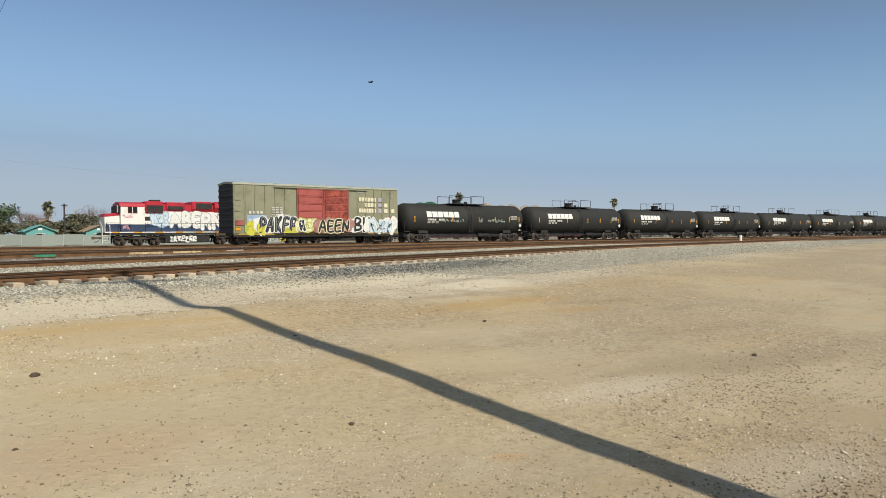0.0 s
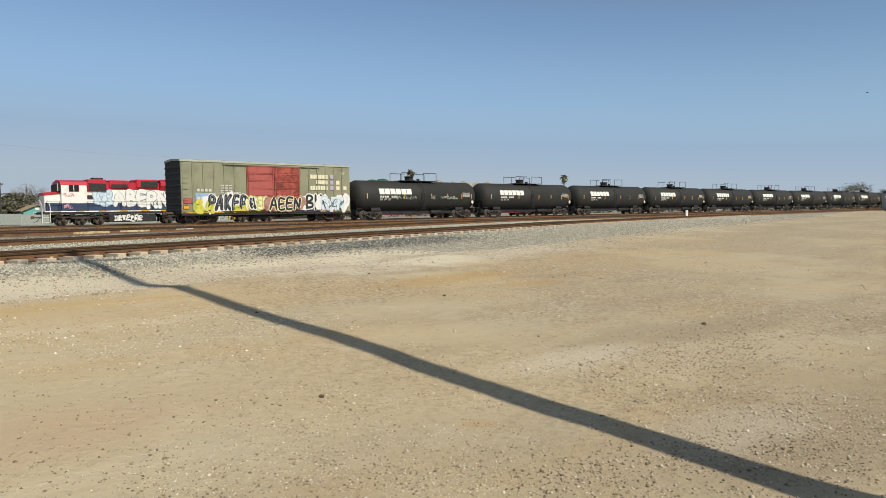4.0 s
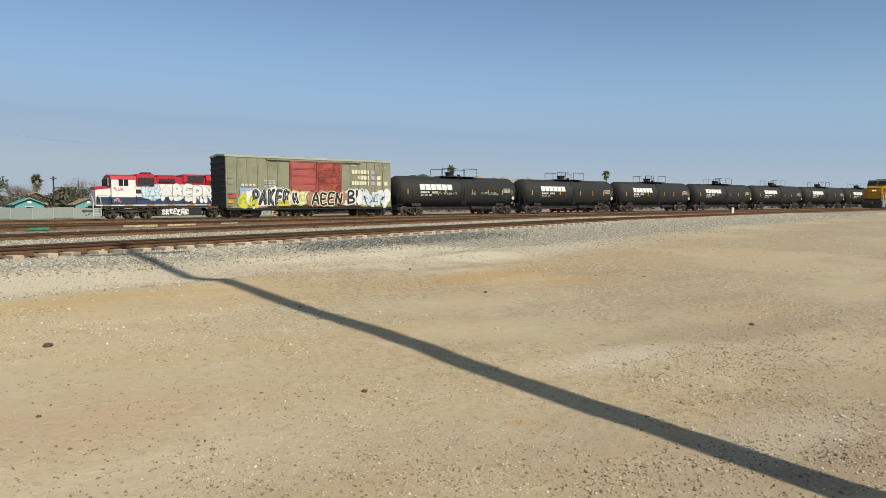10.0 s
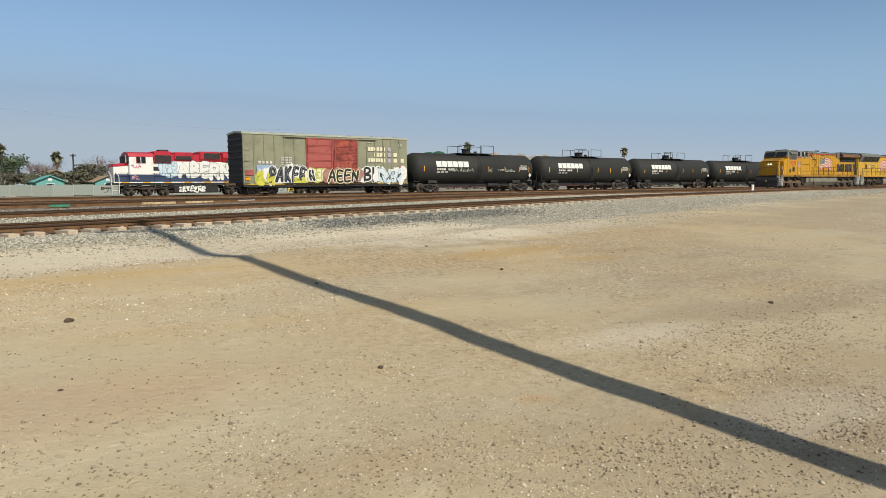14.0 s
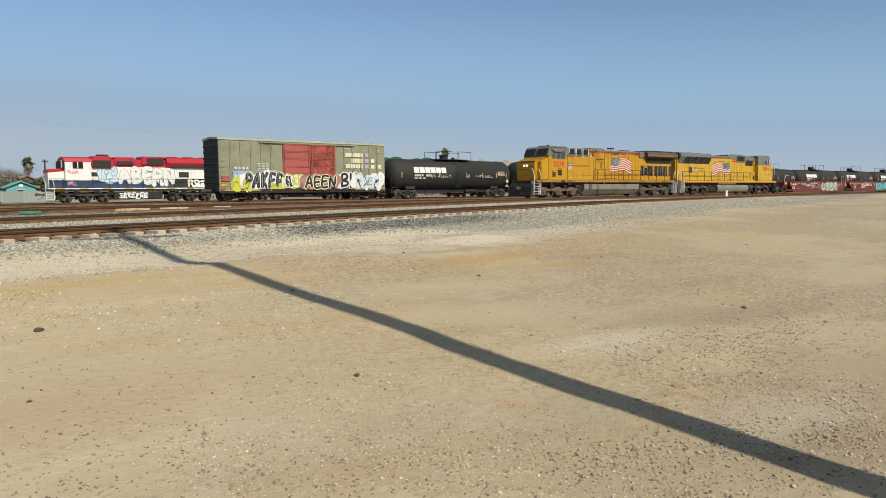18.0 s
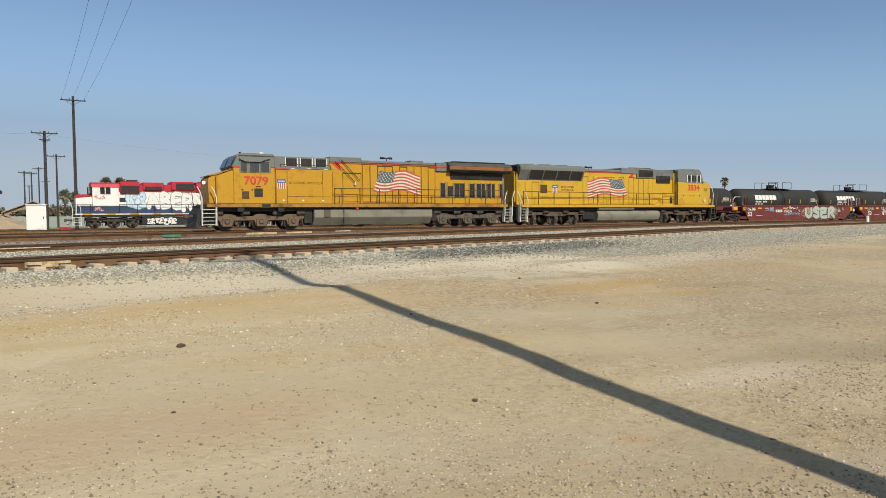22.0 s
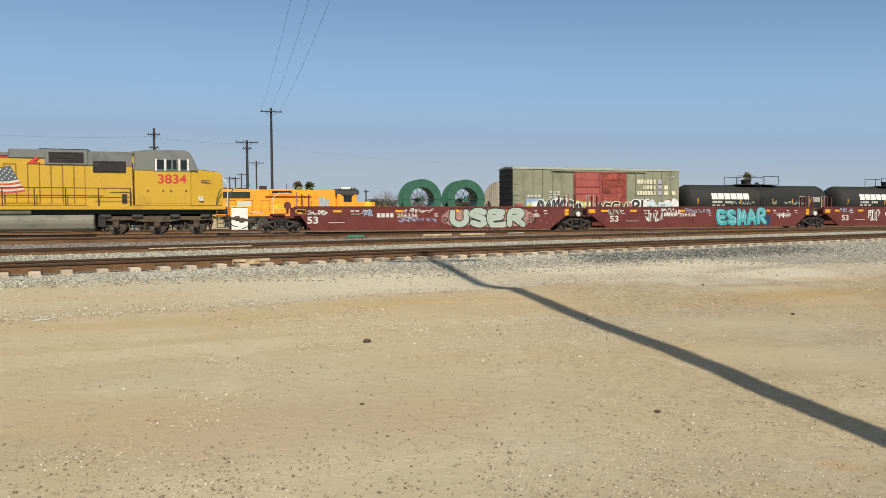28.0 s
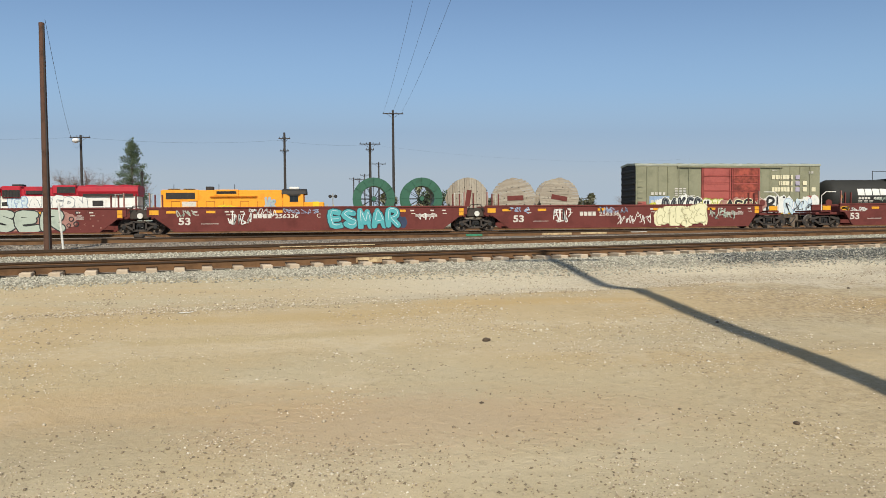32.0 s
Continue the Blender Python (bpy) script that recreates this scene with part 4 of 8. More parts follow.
def steps(parent, x, y, way, n=4, edge=None, width=0.62, z1=1.42):
    """A flight of steps with white edges between two plates, and its bent rails."""
    bm = bmesh.new()
    for k in range(n):
        z = 0.32 + (z1 - 0.32) * k / n
        box(bm, x - width / 2, x + width / 2, y, y + 0.24, z, z + 0.035)
    part("step_treads", bm, M["whiterail"] if edge is None else edge, parent)
    for dx in (-width / 2 - 0.02, width / 2 + 0.02):
        part("step_side", bx(x + dx - 0.03, x + dx + 0.03, y, y + 0.3, 0.28, z1 + 0.05), M["whiterail"] if edge is None else edge, parent)
        pts = [(x + dx, y - 0.03, 0.75), (x + dx, y - 0.04, 1.9), (x + dx - way * 0.12, y - 0.02, 2.3), (x + dx - way * 0.26, y, 2.55)]
        part("grab_rail", tube_path(pts, 0.034), M["whiterail"] if edge is None else edge, parent)


def panes(parent, name, spans, z0, z1, y, material, frame_material=None, depth=0.03, border=0.035):
    """Panes or grilles set in raised frames on a side wall that faces -y."""
    for a, b in spans:
        p = part(name, bx(a, b, y - depth, y + 0.02, z0, z1), material, parent)
        if frame_material is not None:
            bm = bmesh.new()
            for u in ((a - border, a, z0 - border, z1 + border), (b, b + border, z0 - border, z1 + border), (a, b, z0 - border, z0), (a, b, z1, z1 + border)):
                box(bm, u[0], u[1], y - depth - 0.012, y + 0.02, u[2], u[3])
            part("window_frame", bm, frame_material, p)


def grille(parent, x0, x1, z0, z1, y, slats=6, upright=False, material=None):
    g = part("grille", bx(x0, x1, y - 0.02, y + 0.02, z0, z1), M["dark"], parent)
    bm = bmesh.new()
    for k in range(slats):
        if upright:
            a = x0 + (x1 - x0) * (k + 0.5) / slats
            box(bm, a - 0.012, a + 0.012, y - 0.045, y - 0.02, z0, z1)
        else:
            a = z0 + (z1 - z0) * (k + 0.5) / slats
            box(bm, x0, x1, y - 0.045, y - 0.02, a - 0.012, a + 0.012)
    part("grille_slats", bm, material or M["dark"], g)
    return g


def doors(parent, x0, x1, z0, z1, y, n, material, seed=0, joint="seam"):
    """Hinged hood doors, each a raised panel with hinges and a latch."""
    rng = random.Random(seed)
    w = (x1 - x0) / n
    part("door_opening", bx(x0, x1, y - 0.006, y, z0, z1), M[joint], parent)
    for k in range(n):
        a = x0 + k * w
        d = part("hood_door", bx(a + 0.028, a + w - 0.028, y - 0.025, y, z0 + rng.choice((0, 0, 0.05)), z1 - rng.choice((0, 0, 0.08)), bevel=0.008), material, parent)
        bm = bmesh.new()
        box(bm, a + w - 0.1, a + w - 0.05, y - 0.045, y - 0.024, (z0 + z1) / 2 - 0.08, (z0 + z1) / 2 + 0.08)
        part("latch", bm, material, d)


# ---- the passing train: two yellow locomotives ----
Y, G = M["yellow"], M["grey"]
M["soot"] = mat("soot-blackened grey paint", lin("4c4b45"), 0.65, 0, lin("33322e"), 0.4, 1.2)
M["sill"] = mat("grimy yellow sill paint", lin("a4782a"), 0.7, 0, lin("5a4024"), 0.55, 1.2)
M["wingbrown"] = mat("sooty orange stripe paint", lin("8a5826"), 0.6, 0, lin("5e3f22"), 0.4, 1.5)


def lead_locomotive():
    t = thing("diesel_locomotive", "yellow and grey diesel locomotive with red numbers, leading the train", "locomotive", "passing train")
    part("underframe", bx(0.9, 22.3, -1.25, 1.25, 1.15, 1.4, bevel=0.02), M["black"], t)
    part("walkway_edge", bx(0.95, 22.3, -1.53, 1.53, 1.36, 1.56), M["sill"], t, "grimy yellow side sill")
    part("pilot_box", bx(0.8, 1.5, -1.12, 1.12, 0.4, 1.36), M["black"], t)
    # nose, narrower towards the front
    bm = prism(bmesh.new(), [(1.2, 1.56), (1.16, 2.2), (1.14, 3.05), (1.3, 3.22), (2.5, 3.5), (2.5, 1.56)], -1.05, 1.05)
    prism(bm, [(1.52, 1.56), (1.52, 3.18), (2.5, 3.56), (2.5, 1.56)], -1.49, 1.49)
    bmesh.ops.bevel(bm, geom=list(bm.edges), offset=0.05, segments=2, affect="EDGES")
    nose = part("nose", bm, Y, t)
    part("nose_top", prism(bmesh.new(), [(1.16, 3.2), (1.55, 3.26), (2.5, 3.6), (2.5, 3.64), (1.16, 3.24)], -1.1, 1.1), M["sill"], nose)
    for s in (-0.16, 0.16):
        part("headlight", rod(bmesh.new(), (1.08, s, 2.85), (1.16, s, 2.85), 0.085, 12), M["lamp_on"], nose, "lit headlight")
    for s in (-0.85, 0.85):
        part("ditch_light", rod(bmesh.new(), (0.72, s, 1.2), (0.86, s, 1.2), 0.1, 12), M["lamp_on"], t, "lit ditch light")
    # cab
    part("cab_wall", bx(2.5, 5.0, -1.5, 1.5, 1.56, 3.72, bevel=0.03), Y, t)
    bm = prism(bmesh.new(), [(2.42, 3.72), (2.74, 4.42), (2.95, 4.56), (4.85, 4.58), (5.0, 4.5), (5.0, 3.72)], -1.5, 1.5, 0.04)
    cab = part("cab_roof", bm, G, t)
    part("roof_hatch", bx(3.3, 4.1, -0.7, 0.5, 4.58, 4.66, bevel=0.02), G, cab)
    part("roof_antenna", bx(4.25, 4.5, -0.9, -0.6, 4.58, 4.7, bevel=0.03), M["whiterail"], cab)
    part("roof_antenna", bx(3.0, 3.12, -1.0, -0.85, 4.56, 4.68, bevel=0.02), M["dark"], cab)
    part("rain_gutter", bx(2.8, 4.98, -1.53, -1.5, 4.4, 4.45), M["soot"], cab)
    part("window_surround", bx(2.86, 4.76, -1.508, -1.49, 3.42, 4.2), G, t)
    panes(t, "cab_window", [(2.95, 3.3), (3.46, 4.02), (4.14, 4.62)], 3.46, 4.1, -1.5, M["greyglass"], M["fuel"], border=0.025)
    shade = prism(bmesh.new(), [(2.84, 4.2), (3.2, 4.06), (4.1, 4.06), (4.4, 4.2), (4.7, 4.28), (2.84, 4.28)], -1.64, -1.5)
    part("window_visor", shade, G, t)
    bm = bmesh.new()
    for s in (-1, 1):
        pts = [(2.40, s * 0.12, 3.78), (2.40, s * 1.36, 3.78), (2.68, s * 1.3, 4.36), (2.68, s * 0.12, 4.36)]
        bm.faces.new([bm.verts.new(Vector(p) - Vector((0.05, 0, 0.0))) for p in (pts if s < 0 else pts[::-1])])
    part("windshield", bm, M["glass"], t)
    part("red_line", bx(2.45, 2.9, -1.512, -1.5, 3.70, 3.77), M["line"], t)
    words("7079", 0.52, 1.45, M["line"], t, pose(3.84, -1.506, 2.94), "road_number", "red painted road number", 0.025)
    part("battery_hatch", bx(3.72, 4.22, -1.53, -1.49, 1.98, 2.48), M["dark"], t)
    part("sand_hatch", bx(2.98, 3.4, -1.52, -1.49, 1.85, 2.3), M["railing"], t)
    part("small_grab", rod(bmesh.new(), (3.8, -1.53, 2.6), (4.1, -1.53, 2.6), 0.02), M["black"], t)
    # full-width equipment cabin behind the cab
    part("equipment_cabin", bx(5.02, 8.72, -1.5, 0.95, 1.56, 3.72, bevel=0.03), Y, t)
    part("cabin_ledge", bx(5.02, 8.72, -1.53, 0.95, 3.72, 3.77), G, t)
    part("red_line", bx(5.02, 5.9, -1.536, -1.5, 3.66, 3.72), M["line"], t)
    emblem(t, 5.39, 2.77, 0.52, -1.506)
    words("BUILDING AMERICA", 0.15, 2.2, M["railing"], t, pose(6.95, -1.506, 2.86), "slogan", "faded lettering")
    for x in (5.05, 5.75, 8.05, 8.7):
        part("panel_seam", bx(x - 0.012, x + 0.012, -1.508, -1.49, 1.6, 3.6), M["seam"], t)
    part("panel_seam", bx(5.8, 8.6, -1.508, -1.49, 2.0, 2.02), M["seam"], t)
    for x in (5.5, 6.75, 8.05):
        part("wall_reflector", bx(x - 0.06, x + 0.06, -1.52, -1.49, 1.72, 1.82), M["whiterail"], t)
    hood = part("blower_hood", bx(5.02, 8.72, -1.0, 1.0, 3.75, 4.5, bevel=0.03), G, t)
    for a in (5.85, 6.82, 7.78):
        grille(t, a, a + 0.68, 3.93, 4.4, -1.0, 5, True)
    for a in (5.78, 6.55, 6.74, 7.52, 7.7, 8.48):
        part("divider", bx(a, a + 0.06, -1.07, -0.99, 3.9, 4.44), M["whiterail"], t)
    for x in (5.35, 6.6, 7.7, 8.6):
        part("roof_stanchion", rod(bmesh.new(), (x, -1.45, 3.45), (x, -1.45, 3.98), 0.025), M["black"], t)
    part("roof_rail", rod(bmesh.new(), (5.35, -1.45, 3.98), (8.6, -1.45, 3.98), 0.02), M["black"], t)
    for x in (6.1, 7.15, 8.25):
        part("ledge_reflector", bx(x - 0.12, x + 0.12, -1.54, -1.5, 3.71, 3.76), M["whiterail"], t)
    for x in (3.0, 3.6):
        part("sill_bracket", bx(x - 0.05, x + 0.05, -1.52, -1.49, 2.36, 2.44), M["seam"], t)
    part("step_pocket", bx(4.15, 4.7, -1.54, -1.5, 1.3, 1.56, bevel=0.02), M["dark"], t)
    for x in (2.9, 5.35):
        part("jacking_pad", bx(x - 0.2, x + 0.2, -1.5, -1.3, 1.08, 1.36, bevel=0.02), M["black"], t)
    # engine hood
    part("hood_front", bx(8.72, 10.95, -1.0, 1.0, 1.56, 4.2, bevel=0.02), Y, t)
    part("hood_front_top", bx(8.72, 10.95, -1.02, 1.02, 4.24, 4.6, bevel=0.04), G, t)
    part("red_line", bx(8.72, 16.55, -1.03, -0.98, 4.18, 4.24), M["line"], t)
    part("red_line", prism(bmesh.new(), [(8.85, 4.18), (9.3, 4.18), (9.55, 3.75), (9.4, 3.75)], -1.012, -0.99), M["line"], t)
    part("engine_hood", bx(10.95, 16.56, -0.98, 0.98, 1.56, 4.2, bevel=0.02), Y, t)
    part("engine_hood_top", bx(10.95, 16.56, -0.99, 0.99, 4.24, 4.44, bevel=0.05), G, t)
    doors(t, 9.6, 10.9, 1.75, 3.6, -1.0, 1, Y, 3)
    doors(t, 11.0, 16.5, 1.68, 4.12, -0.98, 10, Y, 5)
    part("stair_rail", tube_path([(9.1, -1.1, 4.3), (10.4, -1.15, 3.0), (10.4, -1.15, 2.7)], 0.022), M["black"], t)
    part("stair_rail", tube_path([(9.5, -1.1, 4.4), (10.75, -1.15, 3.1)], 0.022), M["black"], t)
    part("lamp_box", bx(10.35, 10.5, -1.12, -1.0, 2.8, 3.0, bevel=0.02), M["whiterail"], t)
    flag(t, 11.8, 15.3, 2.1, 3.95, -1.008)
    horn = bmesh.new()
    rod(horn, (13.25, 0, 4.44), (13.25, 0, 4.72), 0.03)
    for dx in (-0.45, -0.3, 0.28, 0.42):
        rod(horn, (13.25, 0, 4.72), (13.25 + dx, 0, 4.72), 0.035, 8, 0.085)
    part("horn", horn, M["black"], t)
    part("roof_vent", bx(14.9, 15.9, -0.4, 0.4, 4.44, 4.6, bevel=0.02), G, t)
    # radiator end
    part("radiator_cabin", bx(16.56, 22.25, -0.98, 0.98, 1.56, 3.85, bevel=0.02), Y, t)
    wing = prism(bmesh.new(), [(-1.0, 3.8), (-1.5, 3.95), (-1.5, 4.3), (-1.2, 4.5), (1.2, 4.5), (1.5, 4.3), (1.5, 3.95), (1.0, 3.8)], 17.4, 22.75, 0.03, "x")
    part("radiator_wing", wing, M["soot"], t, "sooty overhanging radiator wing with an orange stripe")
    part("wing_stripe", bx(17.4, 22.76, -1.508, -1.48, 4.0, 4.22), M["wingbrown"], t)
    part("radiator_front", bx(16.56, 17.4, -1.1, 1.1, 3.85, 4.46, bevel=0.03), G, t)
    part("red_line", bx(16.56, 17.4, -1.115, -1.08, 4.12, 4.2), M["line"], t)
    roof = bmesh.new()
    box(roof, 17.9, 22.4, -1.1, 1.1, 4.5, 4.6, 0.03)
    part("radiator_roof", roof, M["black"], t)
    for a, b in ((17.75, 18.95), (18.98, 20.4), (20.43, 22.2)):
        grille(t, a, b, 3.33, 3.8, -1.0, 7, False)
    for a, b in ((16.95, 17.3), (17.5, 17.95), (18.1, 18.45), (18.52, 18.9), (19.35, 19.75), (19.95, 20.3), (20.38, 20.65), (20.85, 21.15), (21.25, 21.5), (21.95, 22.2)):
        g = grille(t, a, b, 2.05 if b - a < 0.4 else 2.15, 3.05 if b - a < 0.4 else 2.85, -0.985, 3, True)
        for e in (a - 0.05, b):
            part("grille_frame", bx(e, e + 0.05, -1.04, -0.98, 2.0, 3.1), M["fuel"], g)
    part("end_hood", prism(bmesh.new(), [(22.25, 1.56), (22.25, 3.8), (22.4, 3.7), (22.42, 2.9), (22.34, 1.56)], -0.95, 0.95), G, t)
    railing(t, [8.85, 9.35, 10.6, 12.0, 13.4, 14.8, 16.2, 17.6, 19.0, 20.4, 21.8, 22.3], -1.47, 1.5, 2.55, M["railing"])
    railing(t, [5.2, 8.7, 12.0, 16.0, 20.0, 22.3], 1.47, 1.5, 2.55, M["railing"])
    # fuel tank, steps, plow
    part("fuel_tank", prism(bmesh.new(), [(-1.42, 1.2), (-1.42, 0.72), (-1.34, 0.62), (-1.02, 0.24), (1.02, 0.24), (1.34, 0.62), (1.42, 0.72), (1.42, 1.2)], 7.5, 16.0, 0.02, "x"), M["fuel"], t, "dusty grey fuel tank with a slanted lower side")
    part("tank_bracket", bx(8.15, 8.55, -1.47, -1.4, 0.75, 1.2), M["trucktan"], t)
    part("fuel_filler", rod(bmesh.new(), (10.4, -1.5, 1.3), (10.4, -1.38, 1.3), 0.1, 10), M["line"], t)
    part("tank_strap", bx(9.45, 9.5, -1.44, -1.38, 0.3, 1.2), M["black"], t)
    steps(t, 1.08, -1.45, 1, 5, None, 0.78)
    steps(t, 22.42, -1.45, -1, 5)
    plow = prism(bmesh.new(), [(0.3, 0.15), (0.55, 0.2), (0.62, 0.9), (0.85, 1.3), (0.75, 1.4), (0.45, 1.0)], -1.35, 1.35)
    part("snow_plow", plow, M["black"], t)
    part("pilot_plate", bx(0.7, 0.8, -1.4, 1.4, 0.5, 1.5), M["black"], t)
    part("front_handrail", tube_path([(0.72, -1.1, 1.5), (0.62, -1.1, 2.35), (0.7, -0.5, 2.5), (0.7, 0.5, 2.5), (0.62, 1.1, 2.35), (0.72, 1.1, 1.5)], 0.02), M["black"], t)
    part("gear_block", bx(6.9, 7.45, -1.2, 1.2, 0.35, 1.22, bevel=0.04), M["black"], t)
    part("gear_block", bx(16.05, 16.5, -1.2, 1.2, 0.4, 1.22, bevel=0.04), M["black"], t)
    part("center_beam", bx(1.2, 22.0, -0.6, 0.6, 0.5, 1.22), M["black"], t)
    part("piping", rods([((1.4, -1.2, 1.15), (7.4, -1.2, 1.15))], 0.035), M["truckbrown"], t)
    part("piping", rods([((16.1, -1.2, 1.12), (22.2, -1.2, 1.12))], 0.035), M["truckbrown"], t)
    coupler(t, 0.05, -1)
    coupler(t, 22.9, 1)
    loco_truck(t, (2.15, 4.2, 6.2), M["truckfront"], True)
    loco_truck(t, (17.0, 19.1, 21.2), M["trucktan"], True)
    return t


def second_locomotive():
    Y = M["lemon"]
    t = thing("diesel_locomotive", "yellow and grey diesel locomotive running backwards behind the leader", "locomotive", "passing train")
    part("underframe", bx(0.6, 22.2, -1.25, 1.25, 1.12, 1.4, bevel=0.02), M["black"], t)
    part("walkway_edge", bx(0.7, 22.1, -1.53, 1.53, 1.37, 1.55), Y, t)
    part("red_line", bx(0.7, 22.1, -1.54, -1.5, 1.345, 1.37), M["line"], t)
    part("pilot_box", bx(0.5, 1.3, -1.12, 1.12, 0.4, 1.36), M["black"], t)
    part("long_hood", bx(0.62, 17.3, -0.98, 0.98, 1.55, 4.18, bevel=0.02), Y, t)
    part("hood_end", bx(0.52, 0.64, -0.85, 0.85, 1.7, 4.1, bevel=0.05), Y, t)
    part("hood_top", bx(7.0, 12.0, -0.99, 0.99, 4.18, 4.42, bevel=0.06), G, t)
    part("red_line", bx(7.05, 12.6, -1.0, -0.97, 4.12, 4.18), M["line"], t)
    flare = prism(bmesh.new(), [(-0.99, 3.4), (-1.38, 4.15), (-1.38, 4.42), (-1.1, 4.58), (1.1, 4.58), (1.38, 4.42), (1.38, 4.15), (0.99, 3.4)], 0.72, 7.02, 0.03, "x")
    part("radiator_flare", flare, G, t, "grey flared radiator housing")
    for a, b in ((1.65, 2.9), (2.98, 4.2), (4.32, 5.55), (5.63, 6.8)):
        part("radiator_screen", prism(bmesh.new(), [(-1.0, 3.5), (-1.07, 3.5), (-1.4, 4.14), (-1.3, 4.14)], a, b, 0, "x"), M["dark"], t)
    for a in (1.6, 2.94, 4.26, 5.59, 6.84):
        part("screen_rib", prism(bmesh.new(), [(-1.04, 3.44), (-1.1, 3.44), (-1.43, 4.16), (-1.36, 4.16)], a - 0.03, a + 0.03, 0, "x"), G, t)
    for x in (2.2, 3.9, 5.6):
        part("roof_fan", rod(bmesh.new(), (x, 0, 4.56), (x, 0, 4.68), 0.62, 20), G, t)
    part("flare_cap", bx(0.55, 0.72, -1.25, 1.25, 4.0, 4.5, bevel=0.05), M["black"], t)
    emblem(t, 4.3, 2.78, 0.56, -0.99)
    for k, w in enumerate(("BUILDING", "AMERICA")):
        words(w, 0.16, 1.25, M["railing"], t, pose(5.55, -0.99, 2.94 - 0.24 * k), "slogan", "faded lettering")
    part("inspection_door", bx(2.75, 3.6, -1.0, -0.97, 2.2, 3.15), Y, t)
    part("recess", bx(2.85, 3.5, -1.012, -0.98, 2.45, 3.08), M["railing"], t)
    doors(t, 0.75, 2.7, 1.7, 3.3, -0.98, 3, Y, 8, "yellowjoint")
    doors(t, 7.1, 14.9, 1.68, 3.82, -0.98, 14, Y, 9, "yellowjoint")
    flag(t, 7.6, 11.9, 2.0, 3.85, -1.008, True)
    horn = bmesh.new()
    rod(horn, (8.6, 0, 4.42), (8.6, 0, 4.62), 0.03)
    for dx in (-0.35, -0.2, 0.2, 0.35):
        rod(horn, (8.6, 0, 4.62), (8.6 + dx, 0, 4.62), 0.035, 8, 0.085)
    part("horn", horn, M["black"], t)
    # dynamic brake and blower section
    part("brake_housing", bx(11.2, 13.0, -1.05, 1.05, 4.1, 4.6, bevel=0.05), G, t)
    part("red_line", prism(bmesh.new(), [(12.1, 3.82), (12.7, 3.82), (12.7, 3.9), (12.45, 3.9), (12.7, 4.18), (12.5, 4.18)], -1.06, -0.97), M["line"], t)
    part("grid_housing", bx(12.95, 15.05, -1.08, 1.08, 3.78, 4.6, bevel=0.03), G, t)
    grille(t, 13.15, 14.85, 3.9, 4.46, -1.08, 6, False)
    part("blower_housing", bx(15.05, 17.4, -1.02, 1.02, 3.75, 4.55, bevel=0.03), G, t)
    grille(t, 15.3, 16.95, 3.42, 4.02, -1.03, 6, False)
    part("grid_top", bx(12.6, 15.0, -0.7, 0.7, 4.6, 4.68, bevel=0.02), M["black"], t)
    part("cab_step_hood", prism(bmesh.new(), [(15.0, 1.55), (17.3, 1.55), (17.3, 2.6), (16.6, 2.6)], -1.2, -0.97), Y, t)
    # cab and nose
    part("cab_wall", bx(17.42, 20.35, -1.5, 1.5, 1.55, 3.5, bevel=0.03), Y, t)
    part("cab_recess", bx(17.3, 17.75, -1.1, 1.1, 1.55, 4.5), Y, t)
    part("cab_corner_rail", rod(bmesh.new(), (17.36, -1.52, 1.6), (17.36, -1.52, 3.9), 0.03), M["dark"], t)
    part("cab_step", bx(16.75, 17.0, -1.25, -1.18, 1.7, 2.2), M["dark"], t)
    part("recess_roof", bx(17.3, 17.8, -1.3, 1.3, 4.45, 4.58), G, t)
    bm = prism(bmesh.new(), [(17.42, 3.5), (17.42, 4.55), (18.1, 4.66), (20.1, 4.66), (20.35, 4.5), (20.75, 3.5)], -1.5, 1.5, 0.04)
    part("cab_roof", bm, G, t)
    part("window_surround", bx(18.45, 20.3, -1.512, -1.49, 3.45, 4.22), G, t)
    panes(t, "cab_window", [(18.6, 18.95), (19.12, 19.35), (19.42, 19.62), (19.85, 20.15)], 3.58, 4.1, -1.5, M["glass"], M["grey"])
    for x in (18.55, 19.02, 19.76, 20.22):
        part("window_post", bx(x - 0.045, x + 0.045, -1.55, -1.5, 3.5, 4.16), M["whiterail"], t)
    bm = bmesh.new()
    for s in (-1, 1):
        pts = [(20.72, s * 0.12, 3.62), (20.72, s * 1.38, 3.62), (20.42, s * 1.3, 4.42), (20.42, s * 0.12, 4.42)]
        bm.faces.new([bm.verts.new(Vector(p) + Vector((0.03, 0, 0))) for p in (pts[::-1] if s < 0 else pts)])
    part("windshield", bm, M["glass"], t)
    words("3834", 0.52, 1.5, M["line"], t, pose(19.38, -1.506, 3.05), "road_number", "red painted road number", 0.025)
    bm = prism(bmesh.new(), [(20.35, 1.55), (20.35, 3.6), (20.8, 3.62), (21.92, 3.48), (22.05, 3.25), (22.05, 1.9), (21.95, 1.55)], -1.42, 1.42)
    for v in bm.verts:
        if v.co.x > 21.8:
            v.co.y *= 0.78
    bmesh.ops.bevel(bm, geom=list(bm.edges), offset=0.05, segments=2, affect="EDGES")
    part("nose", bm, Y, t)
    part("nose_top", prism(bmesh.new(), [(20.5, 3.62), (20.8, 3.65), (21.85, 3.53), (21.85, 3.48), (20.8, 3.6)], -0.9, 0.9), G, t)
    part("panel_plate", bx(17.9, 20.3, -1.52, -1.49, 1.7, 2.55, bevel=0.01), Y, t)
